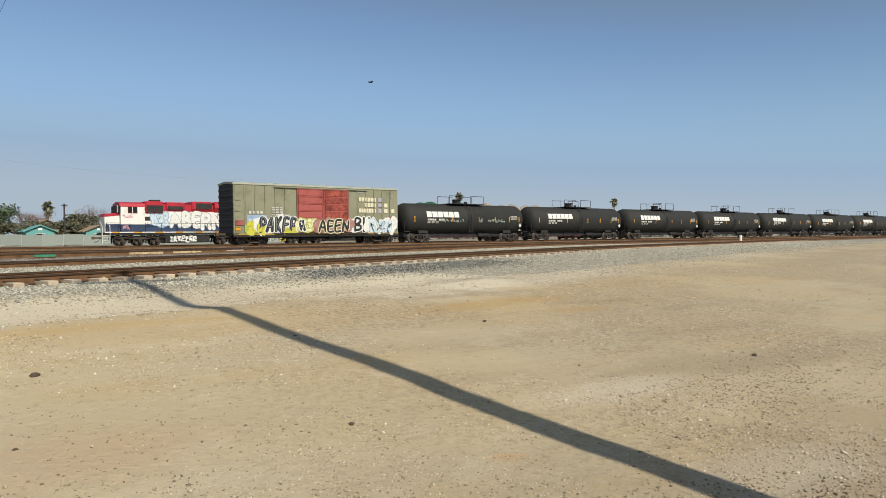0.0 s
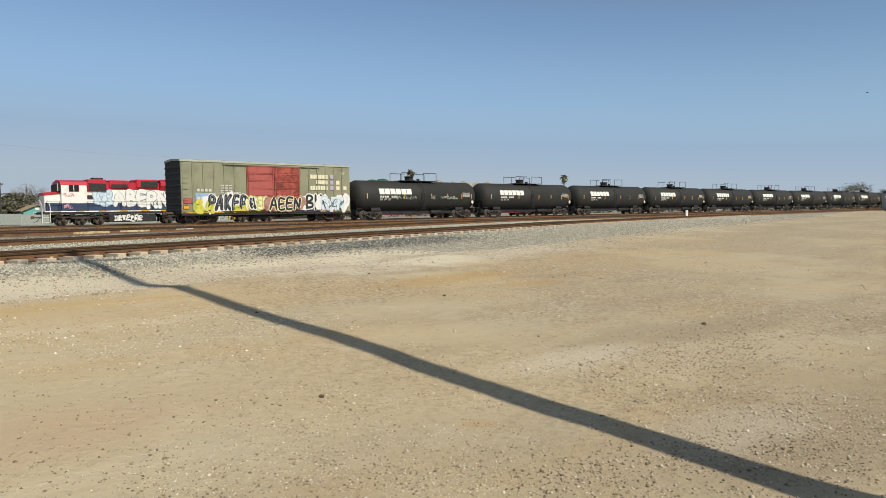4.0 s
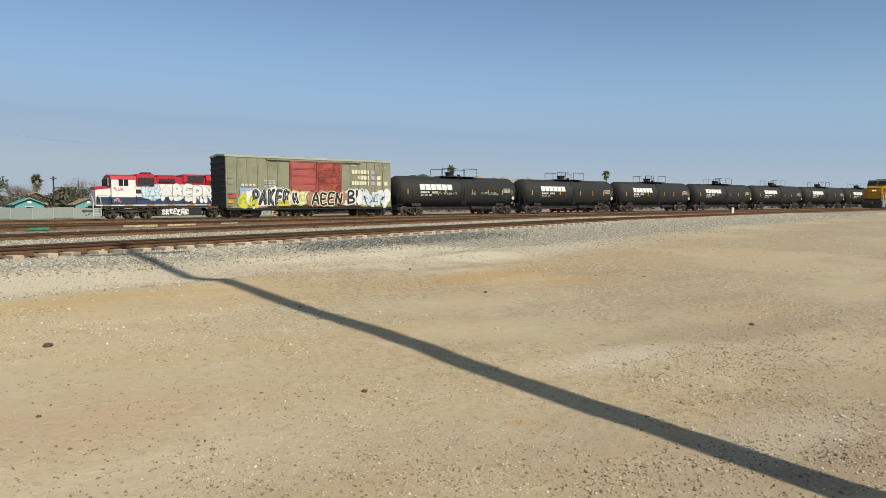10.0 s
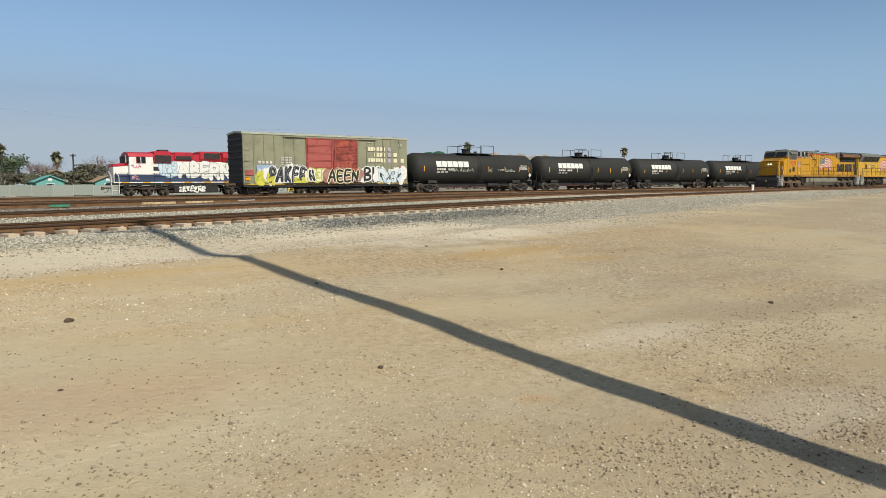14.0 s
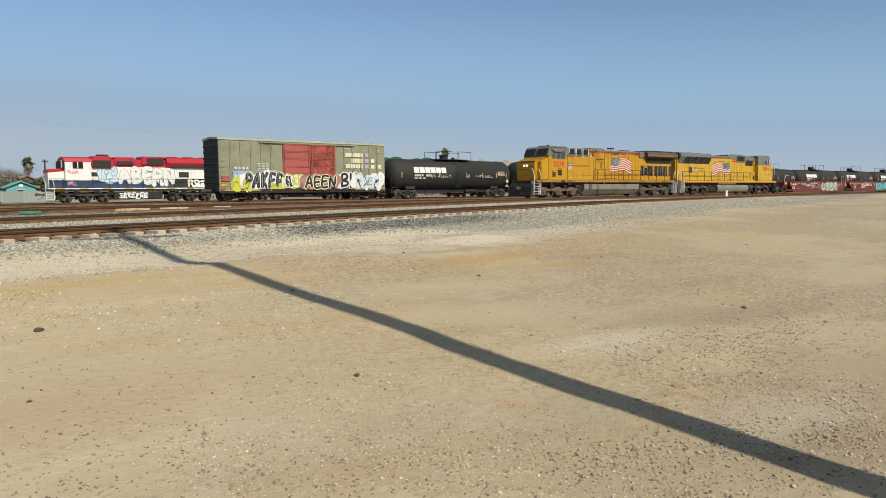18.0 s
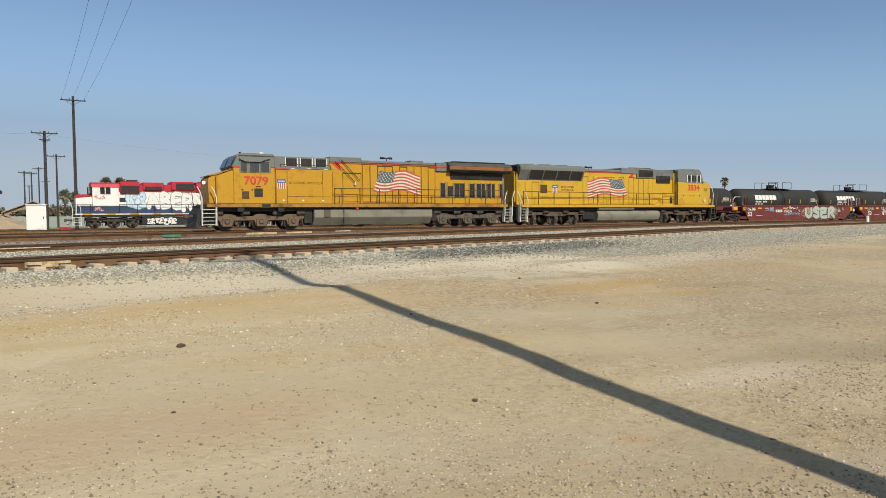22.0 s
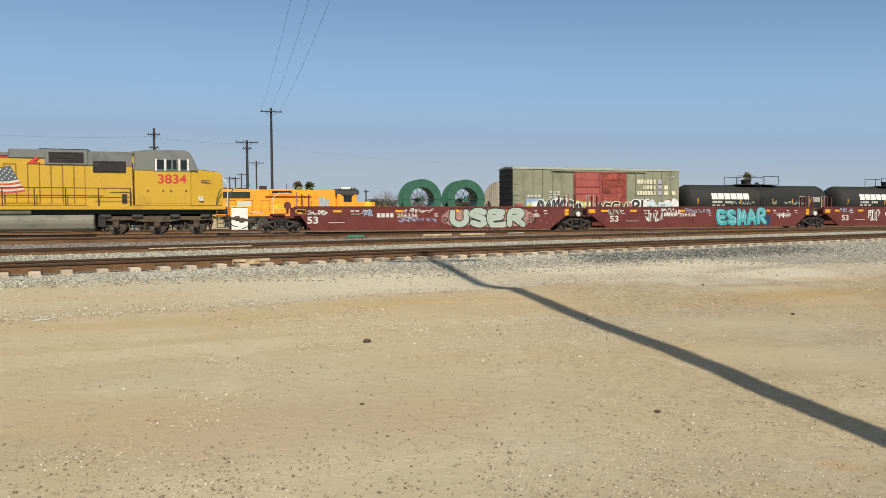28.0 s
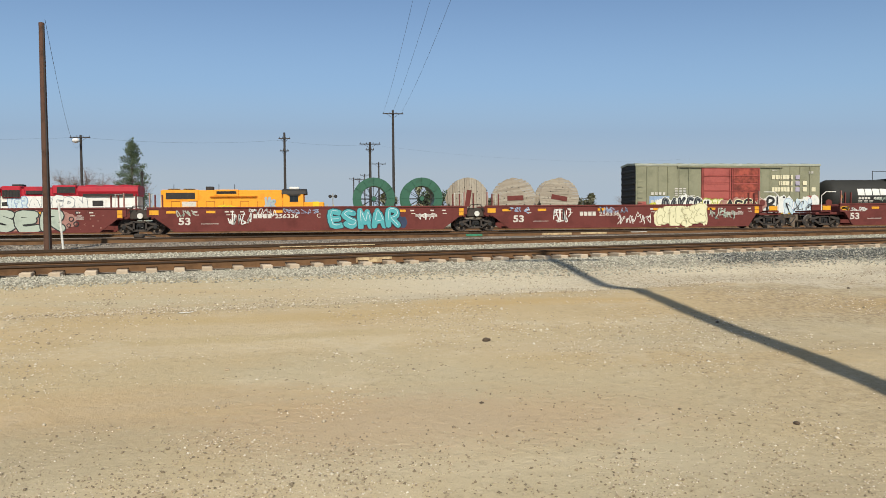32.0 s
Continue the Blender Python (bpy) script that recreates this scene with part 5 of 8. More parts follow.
    for x in (18.1, 18.9, 19.3, 20.1):
        part("panel_bolt", bx(x - 0.04, x + 0.04, -1.535, -1.51, 2.32, 2.44), M["railing"], t)
    part("nose_label", bx(20.75, 21.0, -1.44, -1.41, 1.85, 2.1), M["whiterail"], t)
    part("nose_vent", bx(20.9, 21.4, -1.435, -1.4, 2.95, 3.0), M["seam"], t)
    railing(t, [0.9, 2.3, 3.8, 5.3, 6.8, 8.2, 9.6, 11.0, 12.5, 14.0, 15.6, 17.2], -1.47, 1.5, 2.52, M["railing"])
    railing(t, [1.0, 5.0, 9.0, 13.0, 17.0], 1.47, 1.5, 2.52, M["railing"])
    tank = bmesh.new()
    prism(tank, [(-1.42, 0.62), (-1.3, 0.3), (-1.0, 0.2), (1.0, 0.2), (1.3, 0.3), (1.42, 0.62), (1.42, 0.85), (1.25, 1.08), (-1.25, 1.08), (-1.42, 0.85)], 8.35, 15.35, 0.05, "x")
    part("fuel_tank", tank, M["fuel"], t)
    part("air_reservoir", rod(bmesh.new(), (8.4, -1.25, 1.28), (12.3, -1.25, 1.28), 0.19, 16), M["fuel"], t)
    part("cab_tank", bx(15.5, 15.9, -1.2, 1.2, 0.4, 1.2, bevel=0.03), M["black"], t)
    steps(t, 0.95, -1.45, 1, 5)
    steps(t, 22.05, -1.45, -1, 5, M["trucktan"])
    part("pilot_plate", bx(22.2, 22.3, -1.4, 1.4, 0.4, 1.5), M["black"], t)
    part("front_handrail", tube_path([(22.25, -1.2, 1.5), (22.35, -1.2, 2.5), (22.2, -1.2, 3.0), (22.0, -1.12, 3.15)], 0.03), M["whiterail"], t)
    part("gear_block", bx(7.0, 8.3, -1.1, 1.1, 0.4, 1.2, bevel=0.04), M["black"], t)
    part("center_beam", bx(1.2, 21.4, -0.6, 0.6, 0.5, 1.22), M["black"], t)
    part("piping", rods([((0.8, -1.2, 1.14), (8.2, -1.2, 1.14))], 0.035), M["truckbrown"], t)
    part("piping", rods([((15.5, -1.2, 1.14), (21.5, -1.2, 1.14))], 0.035), M["truckbrown"], t)
    coupler(t, 0.0, -1)
    coupler(t, 22.85, 1)
    loco_truck(t, (2.1, 4.2, 6.3), M["truckbrown"], True, 1)
    loco_truck(t, (16.4, 18.5, 20.6), M["truckbrown"], True, 1)
    return t


# ---- empty well cars ----
def well_unit(first, last, letter, look_of):
    """One unit of an articulated well car; x runs from its left truck or joint to its right one."""
    span = 19.5
    t = thing("well_car", "oxide-brown container well car, empty, sprayed with graffiti", "well car", "passing train")
    a = 1.05 if first else 0.5
    b = span - 1.05 if last else span - 0.5
    lo_a, lo_b = 1.95, span - 1.95
    for s in (-1, 1):
        y0, y1 = min(s * 1.36, s * 1.48), max(s * 1.36, s * 1.48)
        out = [(a, 1.48), (a, 1.02), (a + 0.35, 0.98), (lo_a, 0.16), (lo_b, 0.16), (b - 0.35, 0.98), (b, 1.02), (b, 1.48)]
        part("side_wall", prism(bmesh.new(), out, y0, y1), M["brown"], t)
        part("top_chord", bx(a, b, s * 1.42 - 0.1, s * 1.42 + 0.1, 1.44, 1.54, bevel=0.015), M["brown"], t)
        part("lower_rail", bx(lo_a, lo_b, s * 1.42 - 0.1, s * 1.42 + 0.1, 0.12, 0.2, bevel=0.01), M["brown"], t)
    fl = bmesh.new()
    for k in range(7):
        x = lo_a + 0.3 + (lo_b - lo_a - 0.6) * k / 6
        box(fl, x - 0.15, x + 0.15, -1.36, 1.36, 0.16, 0.26)
    part("well_floor", fl, M["brown"], t)
    for x, end in ((a, first), (b, last)):
        way = 1 if x == a else -1
        part("bulkhead", bx(min(x + way * 0.9, x + way * 1.0), max(x + way * 0.9, x + way * 1.0), -1.36, 1.36, 0.5, 1.4, bevel=0.02), M["brown"], t)
        deck = bmesh.new()
        e = x - way * (1.5 if end else 0.45)
        box(deck, min(x + way * 0.9, e), max(x + way * 0.9, e), -1.2 if end else -0.55, 1.2 if end else 0.55, 0.82, 0.98, 0.02)
        part("end_deck", deck, M["brown"], t)
        if end:
            part("brake_platform", bx(min(x - way * 0.5, x - way * 1.25), max(x - way * 0.5, x - way * 1.25), -1.35, 1.35, 1.0, 1.12, bevel=0.01), M["brown"], t)
            part("brake_wheel", rod(bmesh.new(), (x - way * 0.35, -0.9, 1.6), (x - way * 0.35, -0.84, 1.6), 0.22, 14), M["brown"], t)
            part("brake_stand", bx(x - way * 0.35 - 0.06, x - way * 0.35 + 0.06, -0.85, -0.72, 1.1, 1.75), M["brown"], t)
            part("grab_rail", tube_path([(x - way * 1.2, -1.35, 1.1), (x - way * 1.2, -1.35, 2.05), (x - way * 0.9, -1.35, 2.3), (x - way * 0.2, -1.35, 2.3)], 0.03), M["whiterail"], t)
            part("end_sign", bx(x - way * 0.85 - 0.28, x - way * 0.85 + 0.28, -1.37, -1.34, 1.12, 1.4), M["reflector"], t)
        for d in (0.15, 0.45, 0.85):
            part("guide_post", bx(x + way * d - 0.035, x + way * d + 0.035, -1.4, -1.3, 1.5, 2.25 + 0.12 * (d < 0.3)), M["brown"] if d > 0.2 else M["tagpink"], t)
        if not end:
            part("stand_pipe", tube_path([(x + way * 0.2, -1.1, 1.5), (x + way * 0.2, -1.1, 2.3), (x + way * 0.7, -1.1, 2.3), (x + way * 0.7, -1.1, 1.5)], 0.022), M["whiterail"], t)
    m0 = 2.1 if first else 2.57
    y = -1.482
    words("53", 0.42, 0.66, M["stencil"], t, pose(m0, y, 0.72), "size_number", "white painted number", 0.03)
    bars(t, block_marks(m0 + 3.86, 0.87, 0.21, 0.25, 4, 0.06), y, "stencil", "owner_mark")
    words("256336", 0.25, 1.32, M["stencil"], t, pose(m0 + 5.75, y, 0.985), "car_number", "", 0.02)
    words(letter, 0.24, 0.2, M["stencil"], t, pose(m0 + 7.6, y, 1.0), "unit_letter")
    rows = []
    for x in (m0 + 0.5, m0 + 2.25, m0 + 2.55, m0 + 3.1, m0 + 8.4, m0 + 13.0, m0 + 14.2, m0 + 14.9):
        rows += [(x, x + 0.22, 1.22, 1.3), (x + 0.05, x + 0.3, 1.06, 1.1)]
    rows += [(m0 + 13.3, m0 + 14.6, 1.0 - 0.06 * k, 1.03 - 0.06 * k) for k in range(3)] + [(m0 + 0.9, m0 + 1.9, 0.55, 0.58)]
    bars(t, rows, y, "stencil")
    for x in (m0 + 1.2, m0 + 5.0, m0 + 8.6, m0 + 12.2, m0 - 1.0, span - 0.9):
        if a < x < b - 0.5:
            part("reflector_tape", bx(x, x + 0.52, y - 0.004, y + 0.004, 1.18, 1.32), M["reflector"], t)
    for z in (0.95, 1.18):
        part("end_plate", bx(b - 0.5, b - 0.22, y - 0.004, y + 0.004, z, z + 0.2), M["reflector"], t)
    part("end_plate", bx(a + 0.15, a + 0.65, y - 0.004, y + 0.004, 1.1, 1.36), M["reflector"], t)
    if not first:
        joint = part("articulation_box", bx(-0.55, 0.5, -1.05, 1.05, 0.86, 1.42, bevel=0.05), M["truckdark"], t, "dark steel joint between two units")
        part("joint_pipe", tube_path([(-0.6, -1.15, 1.2), (-0.3, -1.2, 1.62), (0.25, -1.2, 1.62), (0.55, -1.15, 1.15)], 0.03), M["truckdark"], joint)
        part("joint_valve", rod(bmesh.new(), (0.05, -1.2, 1.05), (0.05, -1.08, 1.05), 0.16, 12), M["whiterail"], joint)
        part("joint_post", bx(-0.2, -0.12, -1.16, -1.08, 1.4, 2.3), M["brown"], joint)
    look_of(t, m0, y - 0.004)
    if first:
        coupler(t, -1.9, -1, 0.75)
    freight_truck(t, 0.3 if first else 0.0, True, 0.86, M["truckdark"])
    if last:
        freight_truck(t, span - 0.3, True, 0.86, M["truckdark"])
        coupler(t, span + 1.65, 1, 0.75)
    return t


def tags_one(t, m, y):
    cloud(t, m + 7.95, m + 14.2, 0.2, 1.46, y + 0.003, "tagpink", 9, 12)
    piece(t, "USER", m + 8.45, m + 13.55, 0.18, 1.5, y, "taggrey", "tagblack", None, 0.28, 0.1, None, 11, "silver block graffiti with black edges on faded pink")
    rings(t, [(m + 8.2, 0.72, 0.13), (m + 8.05, 1.15, 0.08), (m + 13.95, 0.9, 0.12), (m + 13.8, 0.55, 0.1), (m + 14.25, 1.25, 0.08), (m + 14.2, 0.62, 0.13), (m + 7.9, 0.4, 0.05)], y - 0.02, "tagblack")
    rings(t, [(m + 7.4 + 0.16 * k, 0.35 + (k * 37 % 11) * 0.095, 0.02 + 0.012 * (k % 3)) for k in range(9)] + [(m + 14.4 + 0.14 * k, 0.3 + (k * 29 % 11) * 0.1, 0.02 + 0.01 * (k % 3)) for k in range(10)], y - 0.024, "tagpink")
    scribble(t, m - 0.7, m + 0.9, 1.0, 1.35, y, "tagwhite", 4, 14)
    scribble(t, m + 2.9, m + 3.6, 0.95, 1.35, y, "tagblue", 4, 15)
    scribble(t, m + 5.6, m + 7.4, 1.15, 1.42, y, "tagwhite", 6, 16, 0.035)
    scribble(t, m + 5.2, m + 7.6, 0.55, 0.85, y, "tagblue", 7, 17, 0.035)


def tags_two(t, m, y):
    cloud(t, m + 12.0, m + 12.8, 0.18, 0.95, y + 0.003, "blue", 2, 27)
    piece(t, "ESMAR", m + 8.15, m + 12.35, 0.15, 1.48, y, "tagteal", "tagnavy", None, 0.25, 0.09, "tagpale", 21, "turquoise block graffiti with dark edges", -0.12)
    scribble(t, m - 0.4, m + 0.6, 0.95, 1.35, y, "taggrey", 5, 22)
    scribble(t, m + 2.4, m + 4.0, 0.45, 1.35, y, "tagwhite", 6, 23, 0.06)
    scribble(t, m + 3.6, m + 5.2, 0.9, 1.42, y, "tagwhite", 6, 24, 0.035)
    scribble(t, m + 5.6, m + 7.6, 1.1, 1.42, y, "tagblue", 6, 25, 0.035)
    scribble(t, m + 13.4, m + 14.4, 0.7, 1.1, y, "tagwhite", 4, 26, 0.035)


def tags_three(t, m, y):
    graffiti(t, m + 8.9, m + 11.9, 0.26, 1.4, y, "tagcream", "tagbeige", 7, 31, "tagcream", 0.3, "cream bubble graffiti", 0.6, 0.08)
    scribble(t, m + 2.2, m + 3.3, 0.5, 1.35, y, "tagwhite", 6, 32, 0.06)
    scribble(t, m + 5.0, m + 7.0, 1.0, 1.42, y, "tagblue", 7, 33, 0.05)
    scribble(t, m + 6.2, m + 8.4, 0.3, 0.95, y, "tagwhite", 8, 34, 0.04)
    scribble(t, m + 12.3, m + 14.0, 0.6, 1.3, y, "taggrey", 8, 35, 0.06)
    scribble(t, m - 0.6, m + 0.6, 1.0, 1.4, y, "tagblue", 4, 36)


TRAIN = [(lead_locomotive(), 0.0), (second_locomotive(), 22.9)]
x_at = 47.9
for pack in range(3):
    for k, (letter, tags) in enumerate((("B", tags_one), ("C", tags_two), ("A", tags_three))):
        TRAIN.append((well_unit(k == 0, k == 2, letter, tags), x_at))
        x_at += 19.6
    x_at += 3.2


# ---- parked boxcar and tank cars ----
def boxcar():
    t = thing("boxcar", "faded olive boxcar with red double doors and graffiti along its base", "boxcar", at=pose(22.12, P_Y, P_Z))
    L, y = 15.6, -1.5
    part("side_wall", bx(0, L, -1.47, -1.41, 0.7, 4.72), M["olive"], t)
    part("side_wall", bx(0, L, 1.41, 1.47, 0.7, 4.72), M["olive"], t)
    for x in (0.0, L - 0.08):
        # left end and its ribs are black to paint their shade; right end stays olive
        e = part("end_wall", bx(x, x + 0.08, -1.41, 1.41, 0.75, 4.72), M["black"] if x == 0 else M["olive"], t)
        for k in range(8):
            z = 0.95 + k * 0.46
            d = -0.09 if x == 0 else 0.09 + 0.08
            part("end_rib", bx(x + d if x == 0 else x + 0.08, x if x == 0 else x + 0.17, -1.38, 1.38, z, z + 0.2, bevel=0.04), M["black"] if x == 0 else M["olive"], e)
    roof = prism(bmesh.new(), [(-1.5, 4.68), (0, 4.8), (1.5, 4.68), (1.5, 4.83), (0, 4.95), (-1.5, 4.83)], -0.06, L + 0.06, 0, "x")
    part("roof", roof, M["rooflight"], t)
    for k in range(13):
        x = 0.6 + k * 1.2
        part("roof_rib", prism(bmesh.new(), [(-1.5, 4.83), (0, 4.95), (1.5, 4.83), (0, 4.98)], x - 0.04, x + 0.04, 0, "x"), M["rooflight"], t)
    part("eave", bx(-0.03, L + 0.03, -1.53, -1.46, 4.66, 4.83, bevel=0.02), M["rooflight"], t)
    # ribs and panels of the side
    d0, d1, dm = 5.42, 10.35, 7.9
    for x in [0.06 + k * 0.87 for k in range(7)] + [d1 + 0.1 + k * 0.86 for k in range(7)]:
        if x < d0 - 0.15 or d1 < x < L:
            part("side_post", bx(x - 0.055, x + 0.055, y - 0.035, -1.46, 0.95, 4.62, bevel=0.02), M["olive"], t)
            # dark strip painted beside the post as its shadow
            part("post_seam", bx(x + 0.055, x + 0.085, -1.476, -1.465, 0.95, 4.62), M["oliveshade"], t)
    part("side_sill", bx(0.0, L, y - 0.01, -1.4, 0.62, 0.8, bevel=0.01), M["black"], t)
    part("sill_stripe", bx(0.0, L, y - 0.014, -1.45, 0.8, 0.88), M["wornyellow"], t, "worn yellow stripe along the sill")
    part("center_sill", bx(0.3, L - 0.3, -0.25, 0.25, 0.55, 0.85), M["black"], t)
    part("floor_underside", bx(0.05, L - 0.05, -1.4, 1.4, 0.8, 0.9), M["black"], t)
    for k, (a, b) in enumerate(((d0, dm), (dm + 0.05, d1))):
        door = part("sliding_door", bx(a, b, -1.58, -1.5, 0.95, 4.52, bevel=0.01), M["reddoor"], t, "faded red sliding door")
        for j in range(6):
            z = 0.99 + j * 0.59
            part("door_panel", bx(a + 0.07, b - 0.07, -1.605, -1.575, z, z + 0.5, bevel=0.025), M["reddoor"] if k == 0 else M["reddoor2"], door)
            part("door_rib", bx(a + 0.03, b - 0.03, -1.63, -1.57, z + 0.505, z + 0.565, bevel=0.012), M["reddoor"], door)
        part("door_bar", rod(bmesh.new(), (b - 0.14, -1.64, 1.0), (b - 0.14, -1.64, 4.4), 0.03), M["reddoor"], door)
        part("door_bar", rod(bmesh.new(), (a + 0.14, -1.64, 1.0), (a + 0.14, -1.64, 4.4), 0.03), M["reddoor"], door)
    part("door_track", bx(d0 - 2.0, d1 + 2.0, -1.62, -1.5, 4.53, 4.63), M["olive"], t)
    part("door_track", bx(d0 - 2.0, d1 + 2.0, -1.62, -1.5, 0.86, 0.93), M["black"], t)
    # lettering as plain bars
    yy = y - 0.035
    for z, n, a in ((3.62, 6, 11.42), (3.15, 4, 12.02), (2.67, 7, 11.42)):
        bars(t, block_marks(a, z, 0.26 if n < 7 else 0.215, 0.34, n, 0.045), yy, "lettercream", "owner_lettering")
    bars(t, [(13.45, 13.82, z, z + 0.34) for z in (3.62, 3.15, 2.67)], yy, "taglav", "owner_emblem")
    bars(t, [(14.08, 14.45, z, z + 0.34) for z in (3.15, 2.67)] + [(14.85, 15.2, 2.67, 3.0)], yy, "lettercream", "owner_emblem")
    bars(t, [(11.4 + 0.1 * k, 11.46 + 0.1 * k, 4.3, 4.36) for k in range(5)] + [(14.6, 15.0, 4.22 - 0.09 * k, 4.25 - 0.09 * k) for k in range(3)], yy, "stencil")
    bars(t, [(3.2 + (k % 3) * 0.35, 3.45 + (k % 3) * 0.35, 2.9 - (k // 3) * 0.13, 2.97 - (k // 3) * 0.13) for k in range(15)], yy, "stencil")
    bars(t, [(4.2, 4.9, 2.35 - 0.12 * k, 2.4 - 0.12 * k) for k in range(3)], yy, "stencil")
    part("patch", bx(1.1, 2.75, yy - 0.002, yy + 0.002, 1.7, 2.35), M["tagblue"], t)
    bars(t, [(1.25 + k * 0.32, 1.45 + k * 0.32, z, z + 0.2) for k in range(4) for z in (1.85, 2.45)], yy - 0.006, "stencil", "patch_marks")
    part("rust_patch", bx(0.15, 0.85, yy - 0.002, yy + 0.002, 1.55, 1.95), M["reddoor"], t)
    part("rust_patch", bx(14.5, 15.4, yy - 0.002, yy + 0.002, 1.9, 2.35), M["reddoor"], t)
    for x in (2.2, 12.2):
        part("yellow_patch", bx(x, x + 1.0, yy - 0.002, yy + 0.002, 0.9, 1.2), M["safety"], t)
    for x in (0.15, 14.4):
        part("reflector_tape", bx(x, x + 0.4, yy - 0.003, yy + 0.003, 1.15, 1.45), M["reflector"], t)
    g = -1.66
    graffiti(t, 1.15, 2.5, 0.9, 1.75, yy - 0.004, "tagyellow", "taglime", 3, 41, "taglime")
    piece(t, "PAKER", 2.05, 5.42, 0.9, 2.3, yy - 0.02, "tagnavy", "tagwhite", "tagwhite", 0.19, 0.1, "taggrey", 42, "black block graffiti with white edges", 0.15)
    graffiti(t, 4.3, 5.4, 0.9, 1.35, yy - 0.07, "tagyellow", "taglime", 2, 46, None)
    graffiti(t, 5.5, 7.3, 0.95, 2.1, g, "tagcream", "taglime", 4, 47, "tagcream", 0.2)
    graffiti(t, 5.5, 6.0, 0.95, 2.1, g - 0.03, "tagblack", "tagwhite", 1, 43, None, 0.15)
    piece(t, "AEEN", 7.35, 10.3, 0.92, 2.15, g - 0.03, "tagblack", "tagcream", "tagpink", 0.15, 0.1, None, 44, "black block graffiti on cream")
    piece(t, "BH", 10.8, 12.6, 0.9, 2.3, yy - 0.03, "tagblack", "tagwhite", "tagwhite", 0.15, 0.12, None, 48, "black and white block graffiti")
    piece(t, "RAN", 12.4, 14.8, 0.88, 2.2, yy - 0.06, "tagpale", "tagblue", "tagwhite", 0.2, 0.06, None, 45, "white and pale blue block graffiti")
    scribble(t, 12.6, 14.8, 1.0, 2.0, yy - 0.09, "tagblack", 4, 49, 0.05)
    for k in range(7):
        part("ladder_rung", rod(bmesh.new(), (0.12, y - 0.08, 1.0 + k * 0.42), (0.52, y - 0.08, 1.0 + k * 0.42), 0.016), M["olive"], t)
    for k in range(3):
        part("ladder_rung", rod(bmesh.new(), (L - 0.55, y - 0.08, 0.5 + k * 0.35), (L - 0.12, y - 0.08, 0.5 + k * 0.35), 0.016), M["black"], t)
    part("brake_gear", rods([((4.5, -0.9, 0.5), (11, -0.9, 0.5)), ((5, -0.6, 0.4), (5, -0.6, 0.8)), ((10, -0.6, 0.4), (10, -0.6, 0.8))], 0.05), M["black"], t)
    part("air_reservoir", rod(bmesh.new(), (6.2, -0.8, 0.5), (7.6, -0.8, 0.5), 0.2, 12), M["black"], t)
    part("under_cushion", bx(8.6, 9.9, -1.2, -0.6, 0.35, 0.8, bevel=0.03), M["black"], t)
    coupler(t, -0.75, -1)
    coupler(t, L + 0.6, 1)
    freight_truck(t, 1.9)
    freight_truck(t, L - 1.9)
    return t


# dark olive for the painted shadows beside the boxcar's posts
M["oliveshade"] = mat("shaded olive paint", (0.09, 0.09, 0.055), 0.8, 0, (0.05, 0.05, 0.03), 0.4, 2)
M["wornyellow"] = mat("worn yellow stripe paint", lin("c8a422"), 0.7, 0, (0.06, 0.045, 0.03), 0.75, 1.6)
M["rooflight"] = mat("sun-bleached roof paint", lin("a4a896"), 0.7, 0, lin("bcbcae"), 0.3, 1)
M["reddoor2"] = mat("rust-streaked red paint", lin("a8503f"), 0.75, 0, lin("55231b"), 0.75, 1.8)


